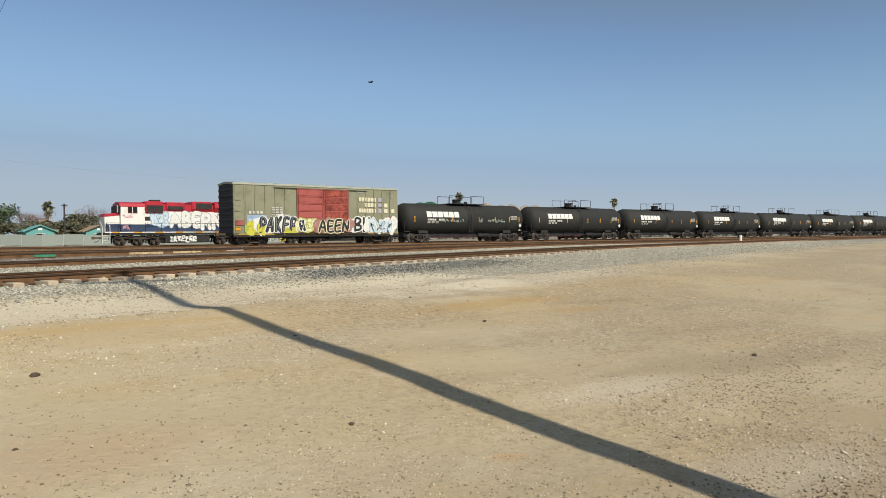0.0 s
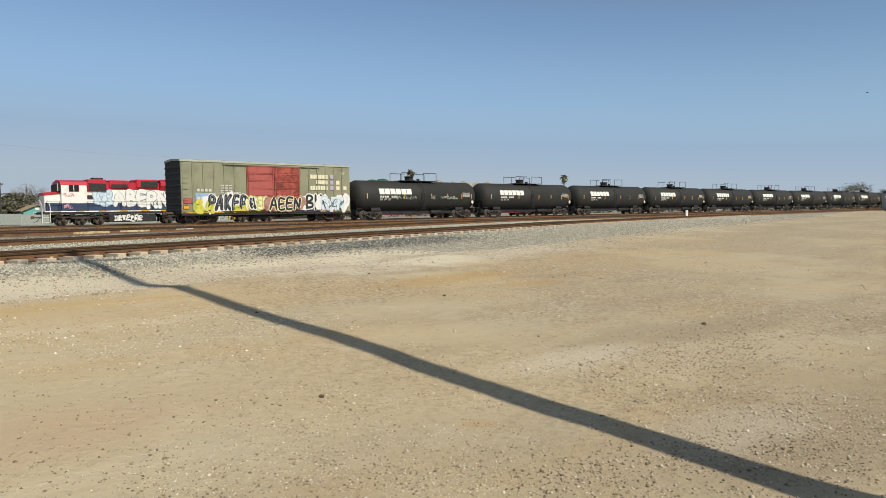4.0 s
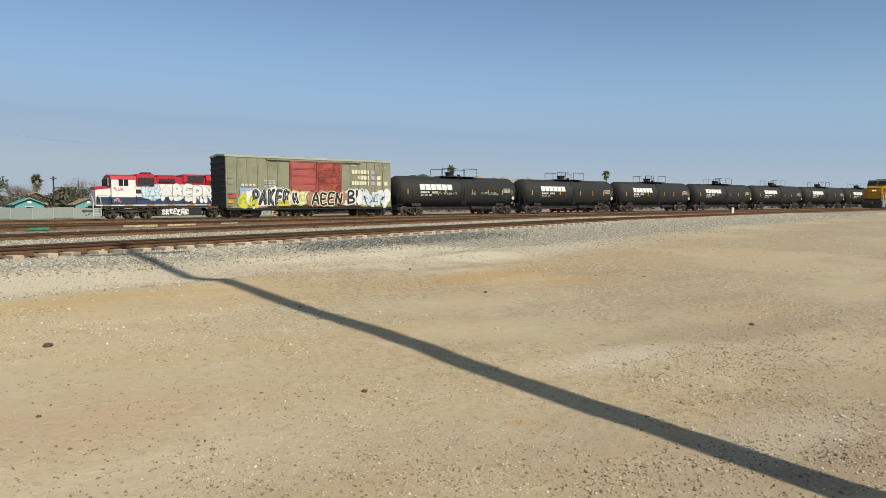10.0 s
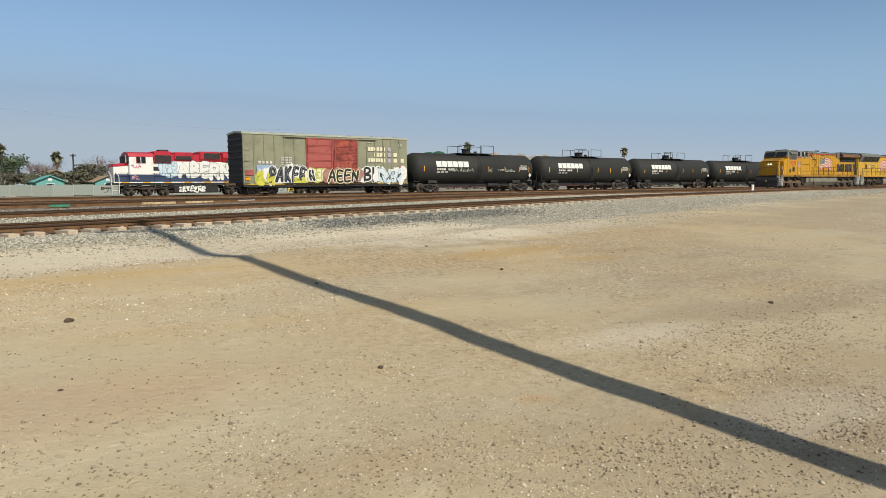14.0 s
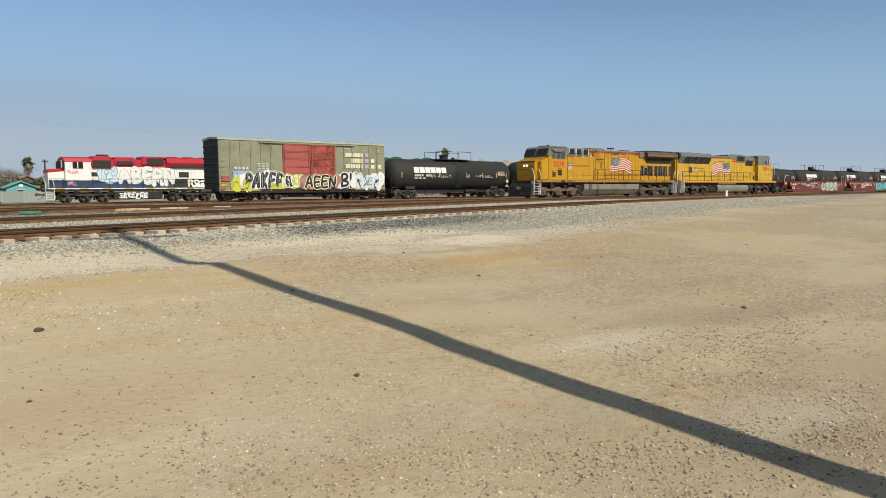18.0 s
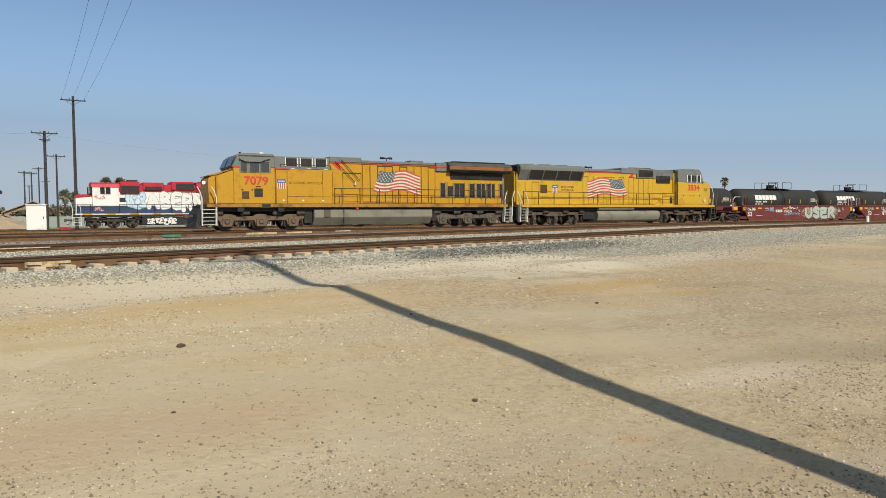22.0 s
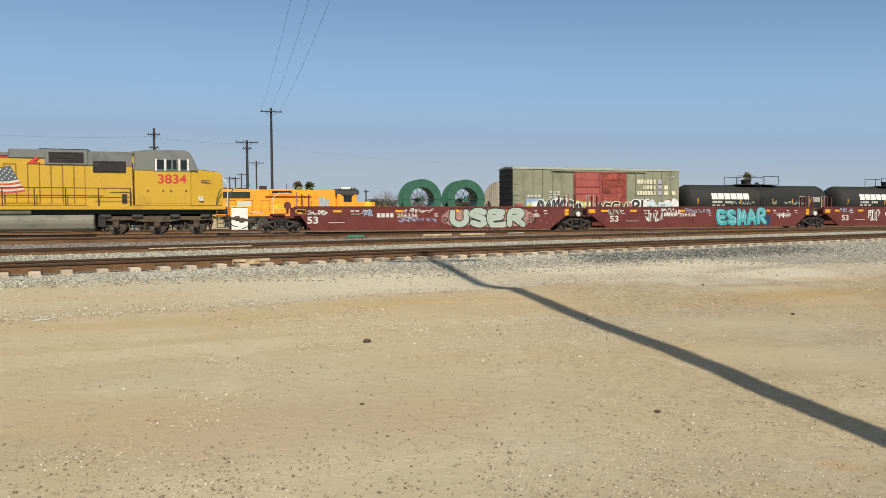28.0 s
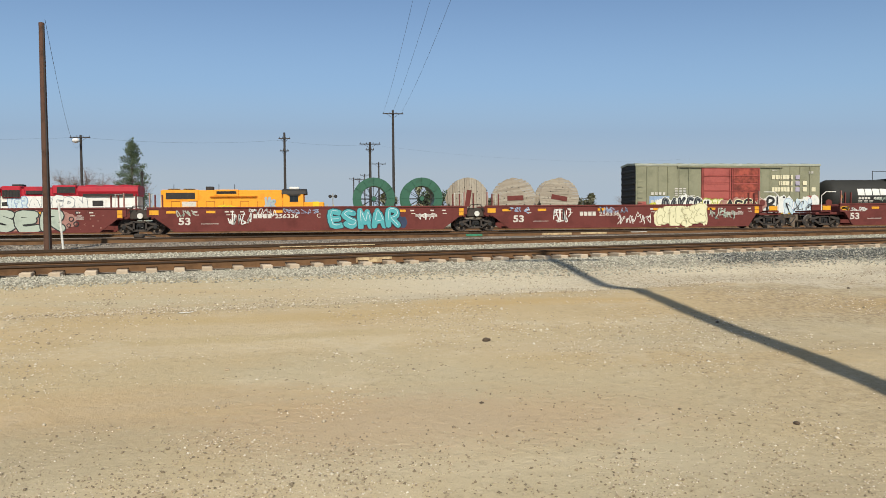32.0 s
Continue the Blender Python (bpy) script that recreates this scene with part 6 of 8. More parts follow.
def tank_car():
    """Built once; x from the left end of its frame."""
    t = thing("tank_car", "black tank car with a railed platform and white lettering", "tank car", "parked tank cars")
    L, R, zc = 15.75, 1.45, 2.27
    bm = bmesh.new()
    prof = [(0.0, 0.0), (0.02, 0.45), (0.12, 0.85), (0.28, 1.15), (0.5, 1.36), (0.72, R), (7.55, R), (7.58, R + 0.03), (7.72, R + 0.03), (7.75, R), (8.1, R), (8.13, R + 0.03), (8.27, R + 0.03), (8.3, R)]
    prof += [(L - x, r) for x, r in prof[5::-1]]
    seg = 40
    ringv = []
    for x, r in prof:
        ringv.append([bm.verts.new((x, r * math.cos(k * math.tau / seg), zc + r * math.sin(k * math.tau / seg))) for k in range(seg)] if r > 0 else [bm.verts.new((x, 0, zc))])
    for a, b in zip(ringv, ringv[1:]):
        for k in range(seg):
            va = [a[k % len(a)], a[(k + 1) % seg % len(a)]]
            vb = [b[k % len(b)], b[(k + 1) % seg % len(b)]]
            f = list(dict.fromkeys(va + vb[::-1]))
            bm.faces.new(f)
    bmesh.ops.recalc_face_normals(bm, faces=bm.faces)
    part("tank_shell", bm, M["tank"], t, smooth=True)
    part("center_sill", bx(-0.2, L + 0.2, -0.45, 0.45, 0.5, 0.98), M["black"], t)
    for x in (2.4, L - 2.4):
        part("saddle", prism(bmesh.new(), [(-0.95, 0.85), (-0.85, 1.3), (0.85, 1.3), (0.95, 0.85)], x - 0.55, x + 0.55, 0, "x"), M["black"], t)
    for x in (-0.15, L - 0.45):
        part("end_platform", bx(x, x + 0.6, -1.4, 1.4, 0.98, 1.05), M["black"], t)
        s = -0.1 if x < 0 else L + 0.1
        part("end_rail", tube_path([(s, -1.38, 1.05), (s, -1.38, 1.9), (s, 1.38, 1.9), (s, 1.38, 1.05)], 0.022), M["black"], t)
    part("manway", rod(bmesh.new(), (7.3, 0, zc + R - 0.1), (7.3, 0, zc + R + 0.42), 0.42, 18), M["black"], t)
    part("manway_lid", rod(bmesh.new(), (7.3, 0, zc + R + 0.42), (7.3, 0, zc + R + 0.5), 0.48, 18), M["black"], t)
    part("valve", rod(bmesh.new(), (8.5, 0, zc + R - 0.1), (8.5, 0, zc + R + 0.28), 0.16, 12), M["black"], t)
    part("platform", bx(5.6, 10.2, -0.95, 0.95, zc + R + 0.0, zc + R + 0.05), M["black"], t)
    for s in (-0.93, 0.93):
        for x in (5.65, 7.0, 8.4, 10.15):
            part("platform_post", rod(bmesh.new(), (x, s, zc + R), (x, s, zc + R + 0.8), 0.026), M["black"], t)
        part("platform_rail", rod(bmesh.new(), (5.65, s, zc + R + 0.8), (7.6, s, zc + R + 0.8), 0.026), M["black"], t)
        part("platform_rail", rod(bmesh.new(), (8.4, s, zc + R + 0.8), (10.15, s, zc + R + 0.8), 0.026), M["black"], t)
    lad = bmesh.new()
    for x in (7.65, 8.05):
        rod(lad, (x, -1.56, 0.9), (x, -1.5, zc + 0.3), 0.022)
        rod(lad, (x, -1.5, zc + 0.3), (x, -0.9, zc + R + 0.1), 0.022)
    for k in range(7):
        rod(lad, (7.65, -1.55, 1.0 + 0.25 * k), (8.05, -1.55, 1.0 + 0.25 * k), 0.016)
    part("ladder", lad, M["black"], t)
    # markings bent to the shell
    def on_shell(rows, name, colour, lift=0.008):
        b = bmesh.new()
        for x0, x1, z0, z1 in rows:
            n = 4
            for k in range(n):
                za, zb = z0 + (z1 - z0) * k / n - zc, z0 + (z1 - z0) * (k + 1) / n - zc
                r = R + lift
                ya, yb = (-math.sqrt(max(r * r - q * q, 0.01)) for q in (za, zb))
                b.faces.new([b.verts.new(p) for p in ((x0, ya, za + zc), (x1, ya, za + zc), (x1, yb, zb + zc), (x0, yb, zb + zc))])
        return part(name, b, M[colour], t)

    on_shell(block_marks(2.5, 2.38, 0.6, 0.54, 6, 0.07), "owner_lettering", "tagwhite")
    on_shell([(2.55 + k * 0.27, 2.77 + k * 0.27, 2.06, 2.24) for k in range(8) if k != 4] + [(2.55 + k * 0.5, 2.9 + k * 0.5, 1.92 - 0.1 * j, 1.97 - 0.1 * j) for k in range(3) for j in range(2)], "car_stencil", "stencil")
    for x in (1.0, 5.5, 9.0, 11.2, 13.2, 14.6):
        on_shell([(x, x + 0.09, 1.95, 2.45)], "reflector_tape", "reflector")
    on_shell([(13.4 , 14.4, 2.55 - 0.09 * k, 2.59 - 0.09 * k) for k in range(5)], "data_block", "stencil")
    pl = bmesh.new()
    plate(pl, -0.16, 0.16, -0.16, 0.16, 0)
    part("placard", pl, M["stencil"], t, "white diamond placard", at=pose(14.75, -1.48, 1.62, 0, 45, 0))
    part("brake_gear", rods([((4.2, -0.8, 0.6), (11.5, -0.8, 0.6)), ((6, -0.5, 0.5), (6, -0.5, 0.9))], 0.05), M["black"], t)
    part("air_reservoir", rod(bmesh.new(), (9.4, -0.75, 0.62), (10.8, -0.75, 0.62), 0.2, 12), M["black"], t)
    part("bottom_outlet", rod(bmesh.new(), (7.9, 0, 0.45), (7.9, 0, 0.95), 0.2, 12), M["black"], t)
    coupler(t, -0.45, -1)
    coupler(t, L + 0.45, 1)
    freight_truck(t, 1.95, colour=M["truckdark"])
    freight_truck(t, L - 1.95, colour=M["truckdark"])
    return t


parked_boxcar = boxcar()
first_tank = tank_car()
first_tank.matrix_basis = pose(38.65, P_Y, P_Z)
for k in range(1, 15):
    copy_thing(first_tank, pose(38.65 + 16.68 * k, P_Y, P_Z))
for k, (x0, x1) in enumerate(((4.0, 5.1), (5.3, 7.0), (9.0, 9.5), (10.3, 12.6))):
    scribble(first_tank, x0, x1, 1.9, 2.25, -1.46, "taggrey", 6, 60 + k, 0.045)


# ---- yard locomotives and the reels that follow them, on the far line ----
Q_Y, Q_Z = 81.5, 1.13


def yard_locomotive(name, label, stripe):
    """The frame of a hood locomotive; x from its first coupler."""
    t = thing(name, label, "locomotive", "yard train")
    part("underframe", bx(0.7, 19.2, -1.45, 1.45, 1.15, 1.4, bevel=0.02), M["black"], t)
    part("walkway_edge", bx(0.8, 19.1, -1.5, 1.5, 1.38, 1.48), M[stripe], t)
    return t


def red_locomotive():
    t = yard_locomotive("diesel_locomotive", "red, white and blue yard locomotive covered in graffiti", "white")
    for k in range(8):
        part("edge_tape", bx(1.5 + k * 2.2, 2.3 + k * 2.2, -1.51, -1.49, 1.38, 1.48), M["reflector"], t)
    part("nose", prism(bmesh.new(), [(0.95, 1.5), (0.9, 3.0), (2.4, 3.2), (2.4, 1.5)], -0.95, 0.95, 0.04), M["white"], t)
    part("nose_roof", prism(bmesh.new(), [(0.85, 2.95), (0.9, 3.25), (2.4, 3.35), (2.4, 3.1)], -1.0, 1.0, 0.02), M["red"], t)
    part("cab_wall", bx(2.4, 4.85, -1.45, 1.45, 2.2, 4.05, bevel=0.03), M["white"], t)
    part("cab_roof", prism(bmesh.new(), [(-1.5, 3.95), (-1.3, 4.3), (0, 4.48), (1.3, 4.3), (1.5, 3.95)], 2.3, 4.95, 0.02, "x"), M["red"], t)
    part("cab_front", bx(2.33, 2.42, -1.3, 1.3, 3.3, 4.1), M["dark"], t)
    panes(t, "cab_window", [(3.15, 3.55), (3.62, 4.05)], 3.35, 3.95, -1.45, M["glass"], M["red"])
    part("lower_stripe", bx(1.0, 13.4, -1.0, 1.0, 1.5, 2.25, bevel=0.01), M["blue"], t)
    part("lower_panel", bx(13.45, 18.3, -1.02, 1.02, 1.5, 2.42, bevel=0.01), M["dark"], t)
    part("cab_base", bx(2.4, 4.85, -1.46, 1.46, 1.5, 2.2, bevel=0.02), M["blue"], t)
    part("hood_side", bx(4.85, 18.6, -0.98, 0.98, 2.25, 3.55, bevel=0.01), M["white"], t)
    part("hood_base", bx(18.3, 18.6, -0.99, 0.99, 1.5, 2.25), M["white"], t)
    part("hood_top", bx(4.85, 12.6, -0.98, 0.98, 3.55, 4.3, bevel=0.06), M["red"], t)
    part("brake_blister", bx(5.0, 6.9, -1.2, 1.2, 3.4, 4.55, bevel=0.08), M["red"], t)
    grille(t, 5.1, 6.85, 3.45, 4.15, -1.2, 6, True)
    part("air_filter", bx(7.2, 9.3, -1.1, 1.1, 3.75, 4.5, bevel=0.08), M["red"], t)
    grille(t, 7.4, 9.1, 3.75, 4.1, -1.1, 5, True)
    part("vent_box", bx(5.8, 6.8, -0.5, 0.5, 4.55, 4.75, bevel=0.03), M["dark"], t)
    part("fan_housing", bx(10.0, 12.4, -1.15, 1.15, 3.75, 4.62, bevel=0.1), M["red"], t)
    grille(t, 10.5, 12.35, 3.85, 4.45, -1.15, 7, True)
    rad = prism(bmesh.new(), [(-1.0, 3.5), (-1.3, 4.0), (-1.25, 4.45), (-0.8, 4.6), (0.8, 4.6), (1.25, 4.45), (1.3, 4.0), (1.0, 3.5)], 12.6, 18.75, 0.03, "x")
    part("radiator_housing", rad, M["red"], t)
    grille(t, 13.1, 18.2, 3.5, 3.95, -1.14, 12, True)
    for x in (13.6, 15.4, 17.2):
        part("roof_fan", rod(bmesh.new(), (x, 0, 4.58), (x, 0, 4.68), 0.6, 18), M["red"], t)
    part("side_hatch", bx(14.0, 15.1, -1.0, -0.96, 2.55, 3.1), M["dark"], t)
    part("side_hatch", bx(4.95, 5.7, -1.0, -0.96, 2.6, 3.0), M["dark"], t)
    part("front_window_box", bx(2.12, 2.36, -1.25, 1.25, 3.38, 4.06, bevel=0.03), M["dark"], t)
    part("window_frame", bx(2.08, 2.16, -1.3, -1.2, 3.34, 4.1), M["concrete"], t)
    part("cab_pillar", bx(3.55, 3.62, -1.5, -1.45, 3.35, 3.95), M["white"], t)
    y = -1.01
    graffiti(t, 5.7, 7.5, 2.0, 3.4, y, "tagpale", "tagblue", 3, 71, None, 0.2)
    piece(t, "ABE", 7.6, 11.2, 1.8, 3.68, y - 0.012, "tagwhite", "tagsteel", None, 0.22, 0.05, None, 72, "white block graffiti with grey edges")
    piece(t, "RN", 11.0, 13.5, 1.62, 3.72, y - 0.03, "tagwhite", "tagsteel", None, 0.2, 0.05, None, 78, "tall white block graffiti")
    graffiti(t, 15.0, 18.2, 1.6, 2.35, y - 0.02, "tagwhite", "tagwhite", 5, 77, None, 0.14)
    scribble(t, 2.6, 3.4, 1.7, 2.1, -1.47, "tagrose", 5, 74, 0.06)
    scribble(t, 2.6, 3.6, 2.8, 3.2, -1.46, "tagrose", 6, 75, 0.05)
    part("fuel_tank", bx(7.0, 12.0, -1.3, 1.3, 0.25, 1.1, bevel=0.1, seg=2), M["black"], t)
    graffiti(t, 7.5, 10.4, 0.35, 1.05, -1.31, "tagwhite", "tagblack", 7, 76, None, 0.22)
    railing(t, [1.0, 2.2, 4.9, 6.6, 8.3, 10.0, 11.7, 13.4, 15.1, 16.8, 18.7], -1.42, 1.45, 2.35, M["black"], False, 0.022)
    steps(t, 0.95, -1.4, 1, 4, M["whiterail"], 0.7, 1.35)
    steps(t, 19.0, -1.4, -1, 4, M["whiterail"], 0.7, 1.35)
    coupler(t, 0, -1)
    coupler(t, 19.95, 1)
    loco_truck(t, (2.6, 4.4, 6.2), M["truckdark"], False, 1)
    loco_truck(t, (13.6, 15.4, 17.2), M["truckdark"], False, 1)
    return t


def orange_locomotive():
    t = yard_locomotive("diesel_locomotive", "orange yard locomotive with dark cab roof, long hood first", "orange")
    O = M["orange"]
    part("long_hood", bx(1.0, 14.0, -0.98, 0.98, 1.5, 4.1, bevel=0.04), O, t)
    part("radiator_housing", bx(1.2, 5.0, -1.05, 1.05, 3.0, 4.15, bevel=0.05), O, t)
    grille(t, 1.55, 4.6, 3.2, 3.85, -1.05, 9, True)
    for x in (2.2, 3.8):
        part("roof_fan", rod(bmesh.new(), (x, 0, 4.12), (x, 0, 4.27), 0.62, 18), M["dark"], t)
    part("exhaust", bx(5.6, 6.4, -0.35, 0.35, 4.1, 4.5, bevel=0.03), M["dark"], t)
    part("brake_blister", bx(6.6, 9.2, -1.2, 1.2, 3.55, 4.15, bevel=0.06), O, t)
    grille(t, 6.9, 9.0, 3.72, 3.98, -1.2, 4, False)
    part("blister_shelf", bx(6.2, 11.2, -1.25, 1.25, 3.45, 3.55), O, t)
    for x in (2.1, 6.9, 8.6):
        part("antenna", rod(bmesh.new(), (x, 0.3, 4.1), (x, 0.3, 4.75), 0.03), M["black"], t)
    doors(t, 1.2, 13.9, 1.7, 3.0, -0.98, 14, O, 80, "orangejoint")
    part("cab_wall", bx(14.0, 16.2, -1.45, 1.45, 1.5, 3.75, bevel=0.03), O, t)
    part("cab_roof", prism(bmesh.new(), [(-1.5, 3.65), (-1.35, 4.05), (0, 4.25), (1.35, 4.05), (1.5, 3.65)], 13.85, 16.5, 0.03, "x"), M["dark"], t)
    part("air_conditioner", bx(14.6, 15.7, -0.4, 0.4, 4.2, 4.45, bevel=0.06), M["white"], t)
    panes(t, "cab_window", [(14.75, 15.15), (15.22, 15.6)], 2.9, 3.5, -1.45, M["glass"], M["dark"])
    part("window_visor", prism(bmesh.new(), [(14.4, 3.68), (14.7, 3.5), (15.65, 3.5), (15.95, 3.68)], -1.6, -1.45), M["dark"], t)
    part("short_hood", bx(16.2, 18.4, -0.95, 0.95, 1.5, 2.85, bevel=0.06), O, t)
    part("sand_box", bx(17.2, 17.9, -1.0, -0.9, 2.0, 2.9, bevel=0.04), M["safety"], t)
    y = -1.01
    graffiti(t, 7.0, 8.9, 2.0, 2.55, y - 0.03, "safety", "tagyellow", 4, 81, None, 0.2)
    graffiti(t, 12.0, 13.1, 2.1, 3.3, y - 0.03, "taggrey", "tagblue", 2, 82, None, 0.1)
    part("number_patch", bx(3.2, 4.7, -1.02, -0.99, 2.45, 2.95), M["stencil"], t)
    scribble(t, 4.5, 6.0, 1.6, 1.9, -1.51, "tagwhite", 5, 83, 0.05)
    part("fuel_tank", bx(7.0, 12.0, -1.3, 1.3, 0.25, 1.1, bevel=0.1, seg=2), M["black"], t)
    railing(t, [0.9, 2.6, 4.4, 6.2, 8.0, 9.8, 11.6, 13.6], -1.42, 1.45, 2.35, M["safety"], False, 0.022)
    steps(t, 0.95, -1.4, 1, 4, M["safety"], 0.7, 1.35)
    steps(t, 18.9, -1.4, -1, 4, M["safety"], 0.7, 1.35)
    part("end_rail", tube_path([(0.65, -1.3, 1.4), (0.6, -1.3, 2.4), (0.6, 1.3, 2.4), (0.65, 1.3, 1.4)], 0.03), M["safety"], t)
    coupler(t, 0, -1)
    coupler(t, 19.95, 1)
    loco_truck(t, (2.6, 4.4, 6.2), M["truckdark"], False, 1)
    loco_truck(t, (13.6, 15.4, 17.2), M["truckdark"], False, 1)
    return t


def flat_car():
    t = thing("flat_car", "brown steel flat car that carries cable reels", "flat car", "yard train")
    part("deck", bx(0, 17.2, -1.5, 1.5, 0.8, 0.95, bevel=0.01), M["wood"], t)
    part("side_sill", bx(0, 17.2, -1.52, -1.4, 0.55, 0.93), M["brown"], t)
    part("side_sill", bx(0, 17.2, 1.4, 1.52, 0.55, 0.93), M["brown"], t)
    part("center_sill", bx(-0.3, 17.5, -0.3, 0.3, 0.5, 0.8), M["brown"], t)
    for k in range(9):
        part("stake_pocket", bx(0.8 + k * 1.72, 0.95 + k * 1.72, -1.6, -1.5, 0.65, 0.9), M["brown"], t)
    coupler(t, -0.55, -1)
    coupler(t, 17.75, 1)
    freight_truck(t, 1.9)
    freight_truck(t, 15.3)
    return t


def steel_reel():
    t = thing("cable_reel", "green steel cable reel with open spoked flanges", "cable reel", "reels on the flat cars")
    R = 2.36
    for s in (-1.15, 1.15):
        bm = bmesh.new()
        n = 36
        for k in range(n):
            a, b = k * math.tau / n, (k + 1) * math.tau / n
            vs = []
            for ang in (a, b):
                for r in (1.42, R):
                    for y in (s - 0.06, s + 0.06):
                        vs.append(bm.verts.new((r * math.cos(ang), y, r * math.sin(ang))))
            for f in ((0, 2, 6, 4), (1, 5, 7, 3), (2, 3, 7, 6), (0, 4, 5, 1)):
                bm.faces.new([vs[i] for i in f])
        bmesh.ops.remove_doubles(bm, verts=bm.verts, dist=0.002)
        fl = part("flange", bm, M["green"], t)
        for k in range(12):
            a = k * math.tau / 12
            part("spoke", rod(bmesh.new(), (0.2 * math.cos(a), s, 0.2 * math.sin(a)), (1.45 * math.cos(a), s, 1.45 * math.sin(a)), 0.03, 6), M["dark"], fl)
            part("flange_rib", rod(bmesh.new(), (1.42 * math.cos(a), s * 1.07, 1.42 * math.sin(a)), (R * math.cos(a), s * 1.07, R * math.sin(a)), 0.03, 6), M["green"], fl)
        part("hub", rod(bmesh.new(), (0, s - 0.12, 0), (0, s + 0.12, 0), 0.26, 14), M["green"], fl)
    drum = bmesh.new()
    bmesh.ops.create_cone(drum, cap_ends=False, segments=36, radius1=1.42, radius2=1.42, depth=2.3, matrix=Matrix.Rotation(radians(90), 4, "X"))
    part("drum", drum, M["green"], t)
    part("axle", rod(bmesh.new(), (0, -1.2, 0), (0, 1.2, 0), 0.07, 8), M["dark"], t)
    for s in (-1, 1):
        part("chock", prism(bmesh.new(), [(s * 0.9, -2.34), (s * 1.5, -2.34), (s * 1.5, -1.85), (s * 1.3, -1.85)], -1.2, 1.2), M["wood"], t)
    return t


def wood_reel(angle):
    t = thing("cable_reel", "weathered grey timber cable reel with planked flanges", "cable reel", "reels on the flat cars")
    R = 2.36
    for s in (-1.1, 1.1):
        n = 17
        for k in range(n):
            x = -R + (k + 0.5) * 2 * R / n
            h = math.sqrt(R * R - x * x) if abs(x) < R else 0.1
            h0 = math.sqrt(max(R * R - (abs(x) + R / n) ** 2, 0.02))
            w = R / n - 0.012
            out = [(x - w, -(h0 if x < 0 else h)), (x + w, -(h if x < 0 else h0)), (x + w, h if x < 0 else h0), (x - w, h0 if x < 0 else h)]
            ob = part("plank", prism(bmesh.new(), out, s - 0.07, s + 0.07), M["plank"], t)
            ob.matrix_basis = pose(0, 0, 0, 0, angle, 0)
        part("flange_plate", bx(-0.28, 0.28, s - 0.1, s + 0.1, -0.95, 0.95, bevel=0.02), M["brown"], t, at=pose(0, 0, 0, 0, angle + 8, 0))
        bolts = bmesh.new()
        for k in range(10):
            a = k * math.tau / 10
            rod(bolts, (1.3 * math.cos(a), s - 0.1, 1.3 * math.sin(a)), (1.3 * math.cos(a), s + 0.1, 1.3 * math.sin(a)), 0.06, 8)
        part("bolts", bolts, M["dark"], t)
    part("drum", rod(bmesh.new(), (0, -1.05, 0), (0, 1.05, 0), 1.2, 28), M["wood"], t)
    for s in (-1, 1):
        part("chock", prism(bmesh.new(), [(s * 0.9, -2.34), (s * 1.5, -2.34), (s * 1.5, -1.85), (s * 1.3, -1.85)], -1.15, 1.15), M["wood"], t)
    return t


M["plank"] = varied("weathered plank", lin("aba291")[:3], lin("877b6b")[:3], 0.9, 0.2)


def taller(ob, k):
    """Raises the body above the walkway of a yard locomotive."""
    for c in ob.children_recursive:
        if c.type == "MESH" and c.data.users == 1:
            for v in c.data.vertices:
                if v.co.z > 1.5:
                    v.co.z = 1.5 + (v.co.z - 1.5) * k


taller(parked_boxcar, 1.03)
YARD = [(red_locomotive(), 18.25, 0.0), (orange_locomotive(), 38.25, 0.0)]
for ob, _, _ in YARD:
    taller(ob, 1.08)
fc = flat_car()
YARD.append((fc, 58.8, 0.0))
for x in (76.9, 95.2):
    YARD.append((copy_thing(fc, pose(x, Q_Y, Q_Z)), x, 0.0))
r1 = steel_reel()
YARD += [(r1, 62.2, 3.3), (copy_thing(r1, pose(0, 0, 0)), 67.6, 3.3)]
for x, ang in ((72.9, 0), (78.4, 80), (83.6, 92)):
    YARD.append((wood_reel(ang), x, 3.3))


build_ground(M["ground"])


# ---- tracks ----
def rail_mesh(pts, side, head):
    """A continuous rail along points (x, y, z) of the track's middle."""
    prof = [(-0.036, 0), (0.036, 0), (0.036, -0.035), (0.01, -0.05), (0.01, -0.145), (0.07, -0.16), (0.07, -0.17), (-0.07, -0.17), (-0.07, -0.16), (-0.01, -0.145), (-0.01, -0.05), (-0.036, -0.035)]
    bm = bmesh.new()
    rings = []
    for i, p in enumerate(pts):
        a, b = Vector(pts[max(i - 1, 0)]), Vector(pts[min(i + 1, len(pts) - 1)])
        d = (b - a).normalized()
        n = Vector((-d.y, d.x, 0)).normalized()
        c = Vector(p) + n * side
        rings.append([bm.verts.new(c + n * u + Vector((0, 0, v))) for u, v in prof])
    for a, b in zip(rings, rings[1:]):
        for k in range(12):
            f = bm.faces.new((a[k], a[(k + 1) % 12], b[(k + 1) % 12], b[k]))
            f.material_index = {0: 1, 1: 2, 11: 2}.get(k, 0)
    bmesh.ops.recalc_face_normals(bm, faces=bm.faces)
    return mesh_of(bm, [M["rust"], M[head], M["railhead"]])


TIE = mesh_of(bx(-0.1, 0.1, -1.3, 1.3, -0.19, 0.0, bevel=0.012), M["tiewood"])
TIE_DARK = mesh_of(bx(-0.1, 0.1, -1.3, 1.3, -0.16, 0.0, bevel=0.012), M["tiedark"])
TIE_PLATE = mesh_of(bx(-0.1, 0.1, -0.17, 0.17, -0.004, 0.018), M["railhead"])


